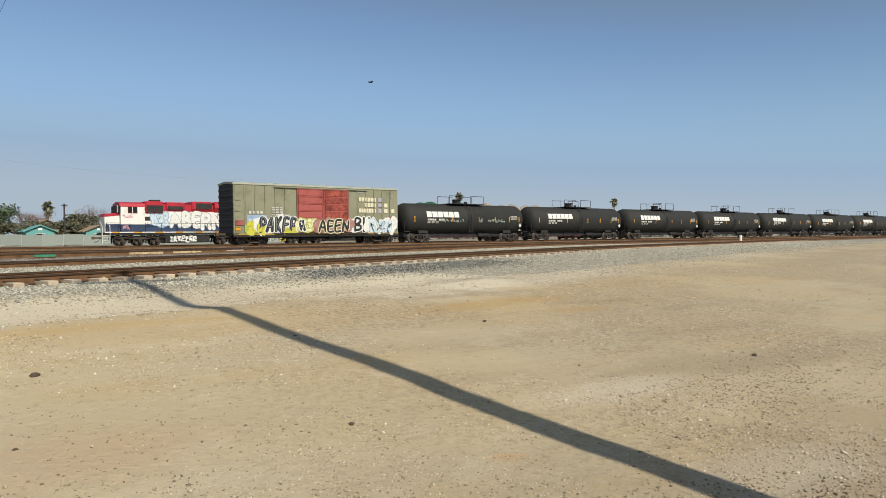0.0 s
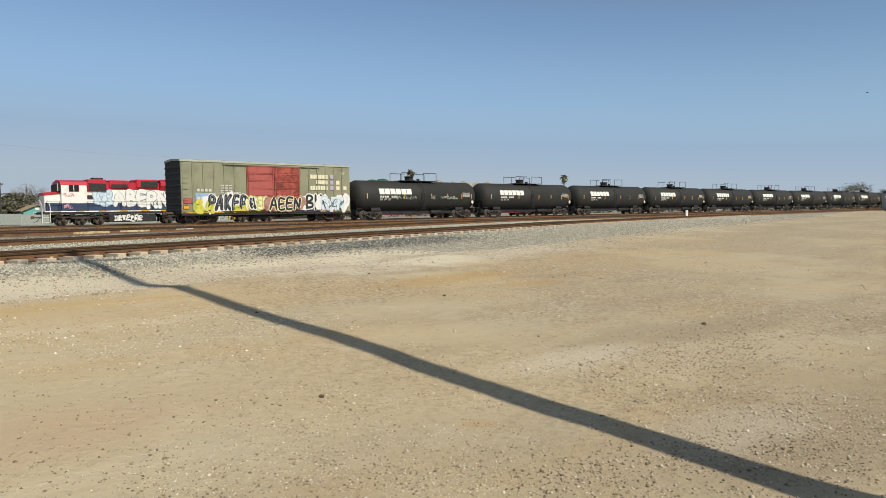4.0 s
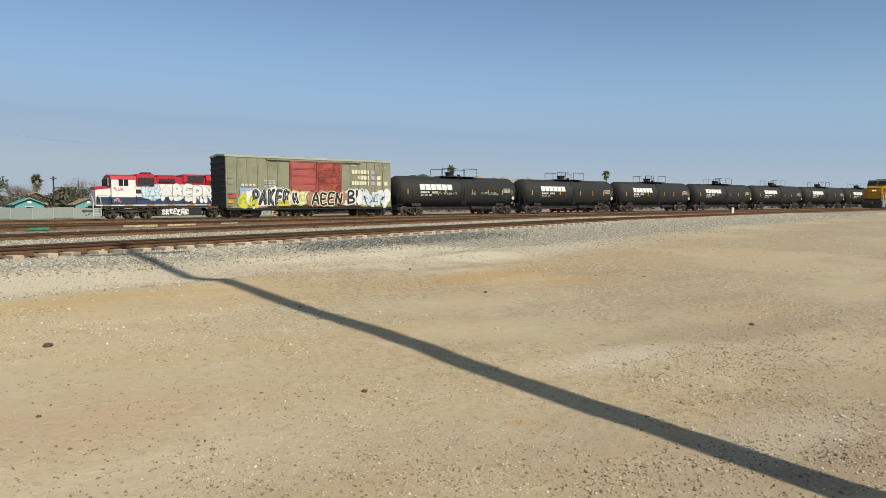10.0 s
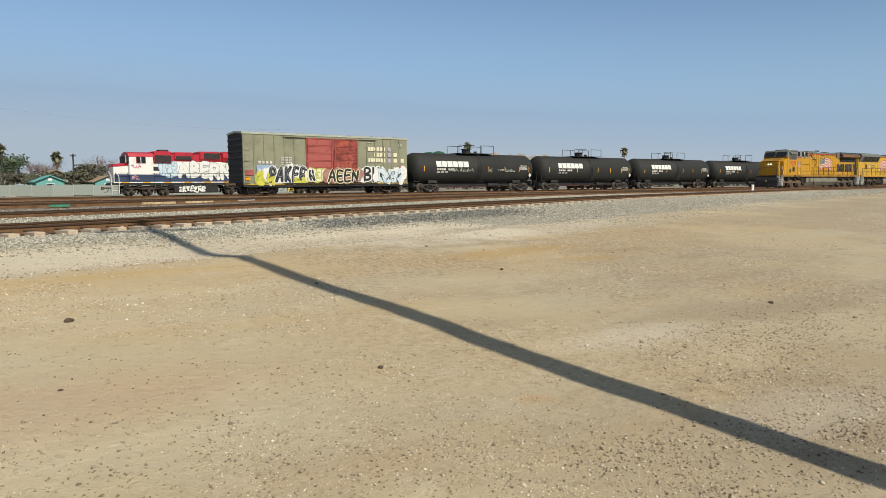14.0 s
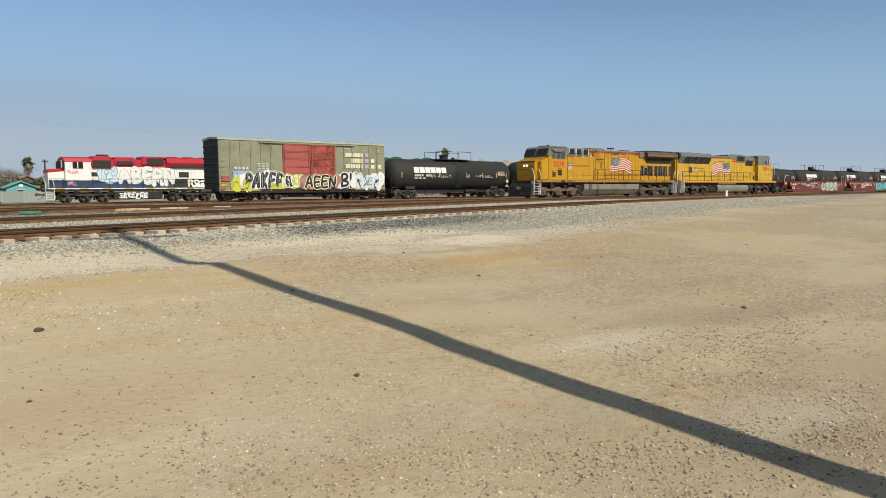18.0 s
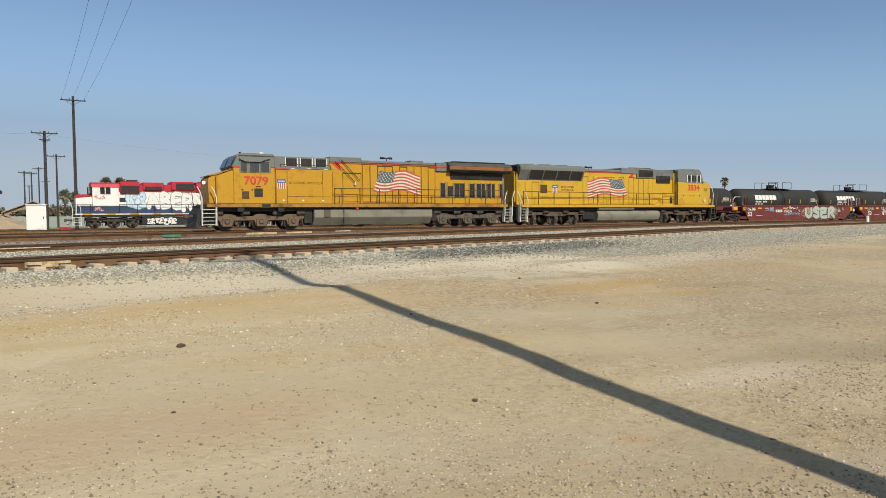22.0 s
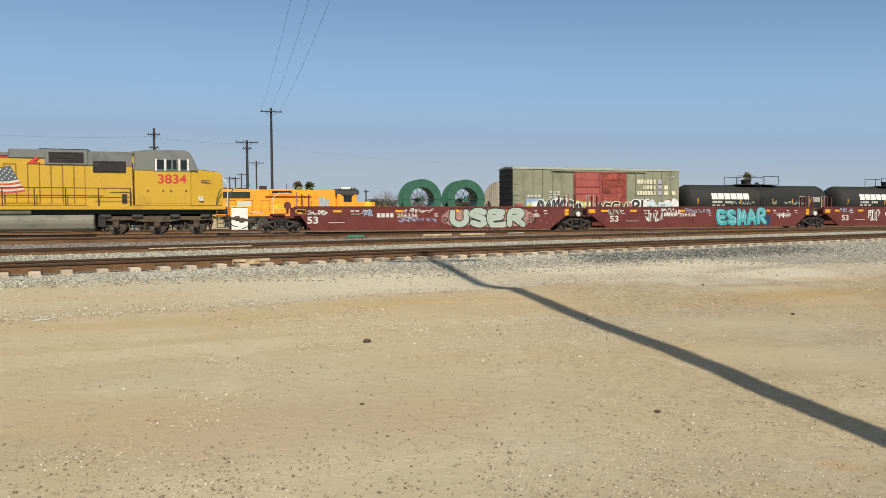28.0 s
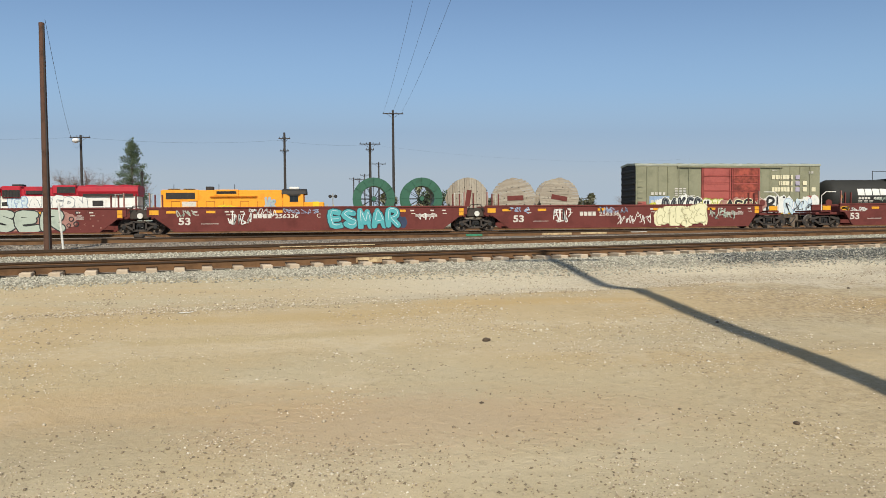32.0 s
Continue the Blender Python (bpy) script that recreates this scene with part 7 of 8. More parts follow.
def track(name, label, mid, x0, x1, step, top, tie_x0=None, tie_x1=None, gap=0.54, seed=1, head="dulltop", tie=TIE_DARK, sunk=0.02):
    t = tagged(new(name), label, "railway track", kind="structure")
    xs = axis_steps([(x0, x1, step)])
    pts = [(x, mid(x), top(x)) for x in xs]
    for s in (-0.7525, 0.7525):
        part("rail", rail_mesh(pts, s, head), None, t)
    rng = random.Random(seed)
    x = tie_x0
    while tie_x0 is not None and x < tie_x1:
        slope = math.atan(mid(x + 0.5) - mid(x - 0.5))
        sleeper = part("tie", tie, None, t, at=pose(x, mid(x) + rng.uniform(-0.06, 0.06), top(x) - 0.168 - sunk - rng.uniform(0, 0.014), 0, 0, math.degrees(slope) + rng.uniform(-2, 2)))
        if tie is TIE and x < 30:
            part("tie_plate", TIE_PLATE, None, sleeper, at=pose(0, -0.7525, 0.002))
        x += gap * math.cos(slope) * rng.uniform(0.94, 1.06)
    return t


def lie(mid):
    return lambda x: bed_z(x, mid(x)) + 0.2


def straight(y):
    return lambda x: y


near_track = track("track_1", "rusty rails on weathered timber ties in grey ballast", a_mid, -120, 170, 3, near_rail, -34, 70, tie=TIE, sunk=-0.06)
second_track = track("track_2", "rusty siding rails half sunk in brown ballast", b_mid, -120, 120, 3, lie(b_mid), -24, 34, 0.56, 2)
third_track = track("track_3", "rusty ladder track rails in dark ballast", c_mid, -120, 90, 3, lie(c_mid), -18, 24, 0.56, 3)
track("track_4", "worn main line rails in brown ballast", straight(W_Y), -200, 500, 20, lambda x: W_Z, -20, 40, 0.56, 4, "shine")
track("track_5", "yard track under the parked cars", straight(P_Y), -200, 500, 20, lambda x: P_Z, -12, 40, 0.58, 5)
track("track_6", "far yard track", straight(Q_Y), -200, 500, 20, lambda x: Q_Z)

# painted lengths of rail and loose things along the tracks
def painted(mid, top, u0, u1, colour, parent, side=-0.79, high=0.11):
    """Marking paint on the web of a rail between two bearings from the eye."""
    bm = bmesh.new()
    def place(u):
        x = 0.0
        for _ in range(30):
            x = u * (mid(x) + side)
        return x
    a, b = place(u0), place(u1)
    n = 6
    for k in range(n):
        p, q = a + (b - a) * k / n, a + (b - a) * (k + 1) / n
        zp, zq = top(p) - 0.035, top(q) - 0.035
        vs = [(p, mid(p) + side, zp - high), (q, mid(q) + side, zq - high), (q, mid(q) + side, zq), (p, mid(p) + side, zp)]
        bm.faces.new([bm.verts.new(v) for v in vs])
    return part("painted_mark", bm, M[colour], parent)


painted(a_mid, near_rail, 0.002, 0.052, "cream", near_track, -0.80, 0.13)
painted(b_mid, lie(b_mid), -0.042, -0.007, "cream", second_track)
painted(b_mid, lie(b_mid), -0.10, 0.03, "cream", second_track, -0.83, 0.03)
painted(c_mid, lie(c_mid), 0.1605, 0.184, "mark_green", third_track, -0.80, 0.16)
painted(c_mid, lie(c_mid), 0.199, 0.210, "cream", third_track)
painted(c_mid, lie(c_mid), 0.212, 0.220, "cream", third_track)
painted(c_mid, lie(c_mid), 0.271, 0.3155, "cream", third_track, -0.80, 0.12)
painted(c_mid, lie(c_mid), 0.329, 0.368, "cream", third_track, -0.80, 0.1)
painted(c_mid, lie(c_mid), 0.405, 0.43, "stencil", third_track, -0.80, 0.06)

for u in (0.25, 0.494, 0.551, 0.602, 0.719, 0.813, 0.98, 1.2):
    x = u * 15.25 / (1 - 0.235 * u)
    s = thing("survey_stake", "short white painted stake beside the rail", "stake", "stakes beside the near rail", pose(x, a_mid(x) - 1.0, near_rail(x) - 0.2))
    part("stake", bx(-0.03, 0.03, -0.025, 0.025, 0, 0.085, bevel=0.008), M["whiterail"], s)
    part("stake_cap", bx(-0.033, 0.033, -0.028, 0.028, 0.085, 0.098), M["cream"], s)


def marker_post():
    t = thing("marker_post", "white round-topped marker post beside the track", "post", at=pose(58.0, 31.6, ground_z(58.0, 31.6)))
    part("shaft", bx(-0.13, 0.13, -0.06, 0.06, 0, 0.62, bevel=0.02), M["white"], t)
    part("cap", bx(-0.14, 0.14, -0.07, 0.07, 0.62, 0.68, bevel=0.02), M["white"], t)


def relay_cabinet():
    t = thing("relay_cabinet", "white steel relay cabinet in the yard", "cabinet", at=pose(1.05, 64, ground_z(1, 64)))
    part("body", bx(-0.68, 0.68, -0.5, 0.5, 0.08, 2.1, bevel=0.02), M["white"], t)
    part("base", bx(-0.75, 0.75, -0.55, 0.55, 0, 0.1), M["concrete"], t)
    part("roof", bx(-0.75, 0.75, -0.58, 0.58, 2.1, 2.16, bevel=0.02), M["white"], t)
    d = part("door", bx(-0.6, 0.6, -0.53, -0.5, 0.2, 2.0, bevel=0.01), M["white"], t)
    part("handle", bx(0.45, 0.5, -0.57, -0.53, 1.0, 1.2), M["black"], d)


def switch_stand(x, y):
    t = thing("switch_stand", "low black switch stand between the rails", "switch stand", at=pose(x, y, ground_z(x, y)))
    part("base", bx(-0.7, 0.7, -0.3, 0.3, 0, 0.1, bevel=0.03), M["truckdark"], t)
    part("gear_box", bx(-0.22, 0.2, -0.2, 0.2, 0.1, 0.3, bevel=0.06), M["truckdark"], t)
    part("lever", rod(bmesh.new(), (0, -0.1, 0.26), (0.75, -0.15, 0.16), 0.03), M["black"], t)
    part("spindle", rod(bmesh.new(), (-0.05, 0, 0.3), (-0.05, 0, 0.42), 0.03), M["black"], t)


def crossing_signal(x, y):
    t = thing("crossing_signal", "grey signal mast with two dark lamps and a white box", "signal", at=pose(x, y, ground_z(x, y)))
    part("mast", rod(bmesh.new(), (0, 0, 0), (0, 0, 5.4), 0.08, 8), M["concrete"], t)
    for s in (-1, 1):
        head = part("lamp_hood", rod(bmesh.new(), (s * 0.42, -0.2, 4.95), (s * 0.42, 0.1, 4.95), 0.27, 12), M["black"], t)
        part("lens", rod(bmesh.new(), (s * 0.42, -0.22, 4.95), (s * 0.42, -0.19, 4.95), 0.17, 12), M["dark"], head)
    part("lamp_bar", rod(bmesh.new(), (-0.5, 0, 4.95), (0.5, 0, 4.95), 0.05, 6), M["black"], t)
    part("bell_box", bx(-0.3, 0.3, -0.25, 0.25, 1.9, 2.5, bevel=0.04), M["white"], t)


marker_post()
crossing_signal(-2.67, 112)
relay_cabinet()
red_box = thing("crate", "small red box on the yard ballast", "box", at=pose(3.05, 66, ground_z(3, 66)))
part("box", bx(-0.4, 0.4, -0.3, 0.3, 0, 0.32, bevel=0.05), M["red"], red_box)
part("lid", bx(-0.42, 0.42, -0.32, 0.32, 0.32, 0.37), M["red"], red_box)
switch_stand(-9.6, 34.0)


# ---- poles and wires ----
def utility_pole(x, y, h, r, arms, lamp=False, lean=0.0, label="dark timber utility pole with crossarm"):
    t = thing("utility_pole", label, "utility pole", "utility poles", pose(x, y, ground_z(x, y), lean, 0, 0))
    part("shaft", rod(bmesh.new(), (0, 0, -0.3), (0, 0, h), r * 1.15, 14, r * 0.8), M["pole"], t)
    for z, w in arms:
        arm = part("crossarm", bx(-w / 2, w / 2, -r - 0.12, -r, z - 0.06, z + 0.06, bevel=0.01), M["pole"], t)
        for s in (-1, 1):
            part("brace", rod(bmesh.new(), (0, -r, z - 0.55), (s * w * 0.3, -r - 0.05, z - 0.04), 0.02), M["pole"], t)
        for k in range(4):
            a = -w / 2 + 0.12 + (w - 0.24) * k / 3
            part("insulator", rod(bmesh.new(), (a, -r - 0.06, z + 0.06), (a, -r - 0.06, z + 0.24), 0.045, 8, 0.03), M["dark"], arm)
    if lamp:
        part("lamp_arm", rod(bmesh.new(), (0, 0, h - 0.7), (-0.2, -0.7, h - 0.5), 0.04), M["pole"], t)
        bm = bmesh.new()
        bmesh.ops.create_uvsphere(bm, u_segments=14, v_segments=8, radius=0.42, matrix=Matrix.Translation((-0.25, -0.9, h - 0.75)) @ Matrix.Diagonal((1, 1, 0.7, 1)))
        part("lamp_bowl", bm, M["lampglass"], t, "white lamp bowl", True)
    return t


def wire(a, b, sag, r=0.0075, n=18):
    pts = []
    for k in range(n + 1):
        u = k / n
        p = Vector(a).lerp(Vector(b), u)
        p.z -= sag * 4 * u * (1 - u)
        pts.append(tuple(p))
    t = thing("overhead_wire", "thin sagging overhead wire between poles", "wire", "overhead wires")
    part("strand", tube_path(pts, r, 5), M["wire"], t)


PX, PYY, PH = 4.18, -1.8, 16.6
utility_pole(PX, PYY, PH, 0.16, [(PH - 0.75, 2.4)], label="timber utility pole close by, whose shadow crosses the dirt")
utility_pole(5.55, 92, 15.2, 0.17, [(14.7, 2.6)])
utility_pole(2.8, 100, 12.0, 0.19, [(11.7, 2.9), (10.9, 1.2)])
utility_pole(-8.4, 95, 12.6, 0.17, [(11.8, 1.5), (10.2, 1.1)])
utility_pole(-31.7, 90, 11.5, 0.16, [(11.2, 2.3)], True)
for x, y, h, w in ((5.2, 130, 11.8, 2.6), (0.9, 170, 11.6, 2.2), (2.2, 172, 11.6, 2.2), (3.8, 185, 13.5, 2.4), (6.4, 230, 13, 2.2), (2.6, 260, 13, 2.2), (-27, 98, 7.8, 0.6), (16, 82 + 60, 7.2, 1.2), (26.6, 140, 7.4, 1.0)):
    utility_pole(x, y, h, 0.15, [(h - 0.35, w)])
near_pole = utility_pole(-9.18, 23.0, 6.9, 0.1, [], label="tall brown timber pole without arms by the tracks", lean=0)
M["brownpole"] = mat("brown timber pole", lin("5a4032"), 0.9, 0, lin("38281f"), 0.4, 2)
near_pole.children[0].data.materials[0] = M["brownpole"]
part("conduit", rod(bmesh.new(), (0.1, -0.13, 0), (0.09, -0.11, 6.8), 0.02), M["pole"], near_pole)
guard = thing("guy_guard", "thin pale leaning steel post beside the pole", "post", at=pose(-8.74, 23.0, ground_z(-8.74, 23)))
part("tube", rod(bmesh.new(), (0.0, 0, 0), (-0.1, 0, 1.5), 0.032, 8), M["whiterail"], guard)
part("foot", bx(-0.1, 0.1, -0.1, 0.1, 0, 0.08), M["concrete"], guard)
for k, dx in enumerate((-1.05, 0.0, 1.05)):
    wire((PX + dx, PYY, PH - 0.6 + (0.5 if k == 1 else 0)), (5.55 + dx * 1.1, 92, 16.0), 1.4, 0.009)
wire((-9.1, 23.05, 7.85), (-31.7, 90, 12.2), 2.4, 0.006)
wire((-75, 84, 12.2), (-31.7, 90, 12.2), 0.7)
wire((-31.7, 90, 12.2), (-8.4, 95, 12.6), 0.5)
wire((-8.4, 95, 12.4), (2.8, 100, 12.6), 0.25)
wire((2.8, 100, 12.6), (60, 120, 12.6), 1.2, 0.004)
wire((PX - 1.0, PYY, PH - 0.6), (-40, 40, 13.0), 1.0, 0.006)


# ---- trees, houses and the edge of the yard ----
def leaves(bm, centre, spread, n, size, rng):
    for _ in range(n):
        p = Vector(centre) + Vector([max(-1.7, min(1.7, rng.gauss(0, 1))) * s for s in spread])
        a = Vector((rng.uniform(-1, 1), rng.uniform(-1, 1), rng.uniform(-0.6, 0.6))).normalized()
        b = a.cross(Vector((rng.uniform(-1, 1), rng.uniform(-1, 1), rng.uniform(-1, 1)))).normalized()
        s = size * rng.uniform(0.6, 1.4)
        bm.faces.new([bm.verts.new(p + v) for v in (a * s, b * s * 0.6, -a * s, -b * s * 0.6)])


def conifer(x, y, h, w, seed):
    rng = random.Random(seed)
    t = thing("conifer", "tall dark green conifer with a ragged crown", "tree", at=pose(x, y, ground_z(x, y)))
    part("trunk", rod(bmesh.new(), (0, 0, -0.2), (0, 0, h * 0.95), 0.28, 10, 0.05), M["bark"], t)
    bm, limbs = bmesh.new(), bmesh.new()
    n = 34
    for k in range(n):
        f = 0.3 + 0.68 * k / n
        r = w / 2 * (1.1 - ((f - 0.3) / 0.7) ** 1.9) * rng.choice((0.4, 0.75, 1.0, 1.2))
        a = k * 2.4 + rng.uniform(-0.4, 0.4)
        end = Vector((math.cos(a) * r, math.sin(a) * r, f * h - 0.15 * r))
        rod(limbs, (0, 0, f * h - 0.1), end, 0.04, 5, 0.015)
        for q in (0.5, 0.8, 1.0):
            leaves(bm, end * q + Vector((0, 0, f * h * (1 - q))), (0.36, 0.36, 0.28), 80, 0.11, rng)
    leaves(bm, (0, 0, h * 0.98), (0.15, 0.15, 0.4), 40, 0.16, rng)
    part("limbs", limbs, M["bark"], t)
    part("crown", bm, M["conifer"], t)


def round_tree(x, y, h, w, kind, seed, n=1400, name="tree", label="leafy tree behind the yard"):
    rng = random.Random(seed)
    t = thing(name, label, "tree", at=pose(x, y, ground_z(x, y)))
    part("trunk", rod(bmesh.new(), (0, 0, -0.2), (0, 0, h * 0.55), 0.22, 8, 0.1), M["bark"], t)
    bm, limbs = bmesh.new(), bmesh.new()
    m = 16
    for k in range(m):
        a, e = rng.uniform(0, math.tau), rng.uniform(0.1, 1.0)
        end = Vector((math.cos(a) * w / 2 * rng.uniform(0.3, 0.9), math.sin(a) * w / 2 * rng.uniform(0.3, 0.9), h * (0.4 + 0.5 * e)))
        rod(limbs, (0, 0, h * 0.35), end, 0.06, 5, 0.02)
        leaves(bm, end, (w * 0.11, w * 0.11, h * 0.075), n // m, 0.25 if kind != "bare" else 0.08, rng)
        if kind == "bare":
            for _ in range(26):
                rod(limbs, end * rng.uniform(0.6, 1), end + Vector((rng.gauss(0, 0.9), rng.gauss(0, 0.9), rng.uniform(0.2, 1.5))), 0.025, 4, 0.008)
    part("limbs", limbs, M["bark"] if kind != "bare" else M["bare"], t)
    part("crown", bm, M[kind], t)


def palm_tree(x, y, h, seed, size=1.0):
    rng = random.Random(seed)
    t = thing("palm_tree", "tall fan palm with a shaggy skirt", "palm tree", "palms", pose(x, y, ground_z(x, y)))
    part("trunk", rod(bmesh.new(), (0, 0, -0.2), (0, 0, h - 1.2), 0.28, 8, 0.2), M["bark"], t)
    bm = bmesh.new()
    for k in range(110):
        a, e = rng.uniform(0, math.tau), rng.uniform(-1.45, 1.3)
        d = Vector((math.cos(a) * math.cos(e), math.sin(a) * math.cos(e), math.sin(e)))
        end = Vector((0, 0, h - 1.2)) + d * rng.uniform(1.2, 1.9) * size - Vector((0, 0, 0.35 * size))
        mid = Vector((0, 0, h - 1.2)) + d * 0.9 * size
        side = d.cross(Vector((0, 0, 1))).normalized() * 0.42 * size
        bm.faces.new([bm.verts.new(p) for p in (Vector((0, 0, h - 1.2)), mid + side, end, mid - side)])
    leaves(bm, (0, 0, h - 2.3), (0.4, 0.4, 0.75), 260, 0.25, rng)
    part("crown", bm, M["palm"], t)


conifer(-31.7, 110, 13.2, 4.2, 3)
round_tree(-39, 112, 9.5, 9, "bare", 5, 1900, "bare_tree", "bare reddish winter tree")
round_tree(-34, 118, 8.6, 6, "bare", 6, 1500, "bare_tree", "bare reddish winter tree")
palm_tree(18.6, 195, 12.3, 11, 1.0)
palm_tree(22.0, 198, 12.4, 12, 1.0)
palm_tree(29.5, 172, 9.6, 13, 0.9)
palm_tree(151, 180, 15.6, 14)
palm_tree(232, 180, 15.8, 15, 1.15)
palm_tree(-3.9 + 14, 210, 9.5, 16, 1.2)
palm_tree(-3.9 + 16.5, 212, 9.0, 17, 1.2)
palm_tree(66, 190, 8.8, 18, 0.9)
for x, y, h, w, kind, seed in ((19, 165, 8.6, 7, "conifer", 21), (26, 170, 7.0, 8, "bare", 22), (33, 158, 6.0, 7, "bush", 23), (36.5, 165, 8.0, 7, "bare", 24), (14, 150, 4.2, 9, "bush", 25), (22, 150, 4.6, 10, "bush", 26), (8, 160, 4.4, 10, "bush", 27), (-6, 175, 4.8, 9, "bush", 28), (3, 150, 3.6, 8, "bush", 29),
                               (44, 160, 7.5, 8, "bare", 30), (54, 165, 6.6, 9, "bush", 31), (-16, 165, 6.0, 12, "bush", 32), (-24, 160, 5.5, 12, "bush", 33), (-48, 150, 8, 10, "bush", 34), (62, 150, 6.3, 9, "bare", 35), (30, 150, 4.6, 6, "bush", 36), (-60, 150, 7, 12, "bare", 37)):
    round_tree(x, y, h, w, kind, seed, 2400, "tree" if kind != "bare" else "bare_tree", {"bare": "bare brown winter tree", "bush": "dry olive bushy tree"}.get(kind, "dark green leafy tree"))


def far_woods():
    rng = random.Random(77)
    bm = bmesh.new()
    for k in range(420):
        a = rng.uniform(-1.15, 1.45)
        d = rng.uniform(260, 520)
        x, y = math.sin(a) * d, math.cos(a) * d
        if y < 120:
            continue
        h = rng.uniform(2.5, 5.2)
        leaves(bm, (x, y, ground_z(x, y) + h * 0.45), (3.2, 1.5, h * 0.26), 34, 1.0, rng)
    for k in range(60):
        x, y = rng.uniform(330, 480), rng.uniform(90, 150)
        leaves(bm, (x, y, rng.uniform(1.5, 5.5)), (4, 3, 2), 40, 1.2, rng)
    t = tagged(new("far_woods", mesh_of(bm, M["haze"])), "hazy line of low trees and bushes beyond the yard", "woods", kind="stuff")


far_woods()
round_tree(330, 103, 11, 13, "bush", 61, 1500, "tree", "dark green leafy tree beyond the parked cars")
round_tree(345, 96, 8, 9, "conifer", 62, 1000, "tree", "dark green leafy tree beyond the parked cars")


def fence():
    t = tagged(new("yard_fence"), "faded grey-green privacy fence along the yard's far side", "fence", kind="structure")
    panel = mesh_of(bx(-1.46, 1.46, -0.02, 0.02, 0.05, 1.8), M["fence"])
    post = mesh_of(rod(bmesh.new(), (0, 0, 0), (0, 0, 1.95), 0.05, 6), M["concrete"])
    for k in range(46):
        x = -70 + k * 3.0
        z = ground_z(x, 130)
        part("fence_panel", panel, None, t, at=pose(x, 130, z + 0.05 * ((k * 7) % 3)))
        part("fence_post", post, None, t, at=pose(x + 1.5, 130, z))


fence()


def house(x, y, w, d, h, wall, roof, label):
    t = thing("house", label, "house", "houses beyond the fence", pose(x, y, ground_z(x, y)))
    body = part("wall", prism(bmesh.new(), [(-w / 2, 0), (w / 2, 0), (w / 2, h), (0, h + w * 0.2), (-w / 2, h)], 0, d), M[wall], t)
    for s in (-1, 1):
        part("roof", prism(bmesh.new(), [(0, h + w * 0.2 + 0.12), (s * (w / 2 + 0.5), h - 0.14), (s * (w / 2 + 0.5), h + 0.02), (0, h + w * 0.2 + 0.3)], -0.4, d + 0.4), M[roof], t)
    win = part("window", bx(-0.6, 0.6, -0.06, 0.02, 1.0, 2.1), M["glass"], t)
    part("window_frame", rods([((-0.65, -0.06, 0.95), (0.65, -0.06, 0.95)), ((-0.65, -0.06, 2.15), (0.65, -0.06, 2.15)), ((-0.65, -0.06, 0.95), (-0.65, -0.06, 2.15)), ((0.65, -0.06, 0.95), (0.65, -0.06, 2.15))], 0.05, 4), M["white"], win)
    part("vent", bx(-0.3, 0.3, -0.05, 0.02, h + 0.2, h + 0.6), M["white"], t)


house(22.8, 140, 4.4, 8, 2.5, "teal", "teal", "teal gabled house behind the fence")
house(32.6, 142, 4.4, 8, 2.5, "teal", "rooftan", "teal gabled house with a tan roof")
house(14.5, 152, 9, 8, 2.8, "white", "rooftan", "pale house with a tan shingle roof")
house(26.5, 156, 8, 8, 3.2, "rooftan", "rooftan", "tan house with a shingle roof")
house(2.0, 150, 9, 8, 2.8, "rooftan", "rooftan", "low tan house beyond the fence")


def sand_heap(x, y, w, h, seed):
    rng = random.Random(seed)
    bm = bmesh.new()
    bmesh.ops.create_cone(bm, cap_ends=False, segments=28, radius1=w / 2, radius2=w * 0.06, depth=h, matrix=Matrix.Translation((0, 0, h / 2)))
    bmesh.ops.subdivide_edges(bm, edges=bm.edges[:], cuts=3, use_grid_fill=True)
    for v in bm.verts:
        v.co += Vector((rng.gauss(0, 0.06), rng.gauss(0, 0.06), rng.gauss(0, 0.04)))
        v.co.z = max(v.co.z - 0.15, -0.1)
    ob = tagged(new("sand_heap", mesh_of(bm, M["mound"], True)), "heap of tan sand at the edge of the yard", "heap")
    ob.matrix_basis = pose(x, y, ground_z(x, y))


sand_heap(-2.5, 95, 11, 1.9, 1)
sand_heap(-38, 120, 14, 2.6, 3)


def shed(x, y, w, d, h, label):
    t = thing("shed", label, "shed", "grey sheds", pose(x, y, ground_z(x, y), 0, 0, -62))
    part("wall", bx(-w / 2, w / 2, 0, d, 0, h, bevel=0.02), M["concrete"], t)
    n = int(w / 0.7)
    for k in range(n):
        part("siding_rib", bx(-w / 2 + 0.7 * k + 0.3, -w / 2 + 0.7 * k + 0.36, -0.04, 0.0, 0, h), M["concrete"], t)
    part("roof", bx(-w / 2 - 0.1, w / 2 + 0.1, -0.1, d + 0.1, h, h + 0.12), M["concrete"], t)
    part("door", bx(-0.5, 0.5, -0.06, 0.0, 0.0, 1.9), M["concrete"], t)


shed(141, 37.9, 2.6, 4, 2.3, "grey ribbed metal shed beside the line")
shed(146, 35.0, 4.5, 5, 2.6, "larger grey metal shed beside the line")


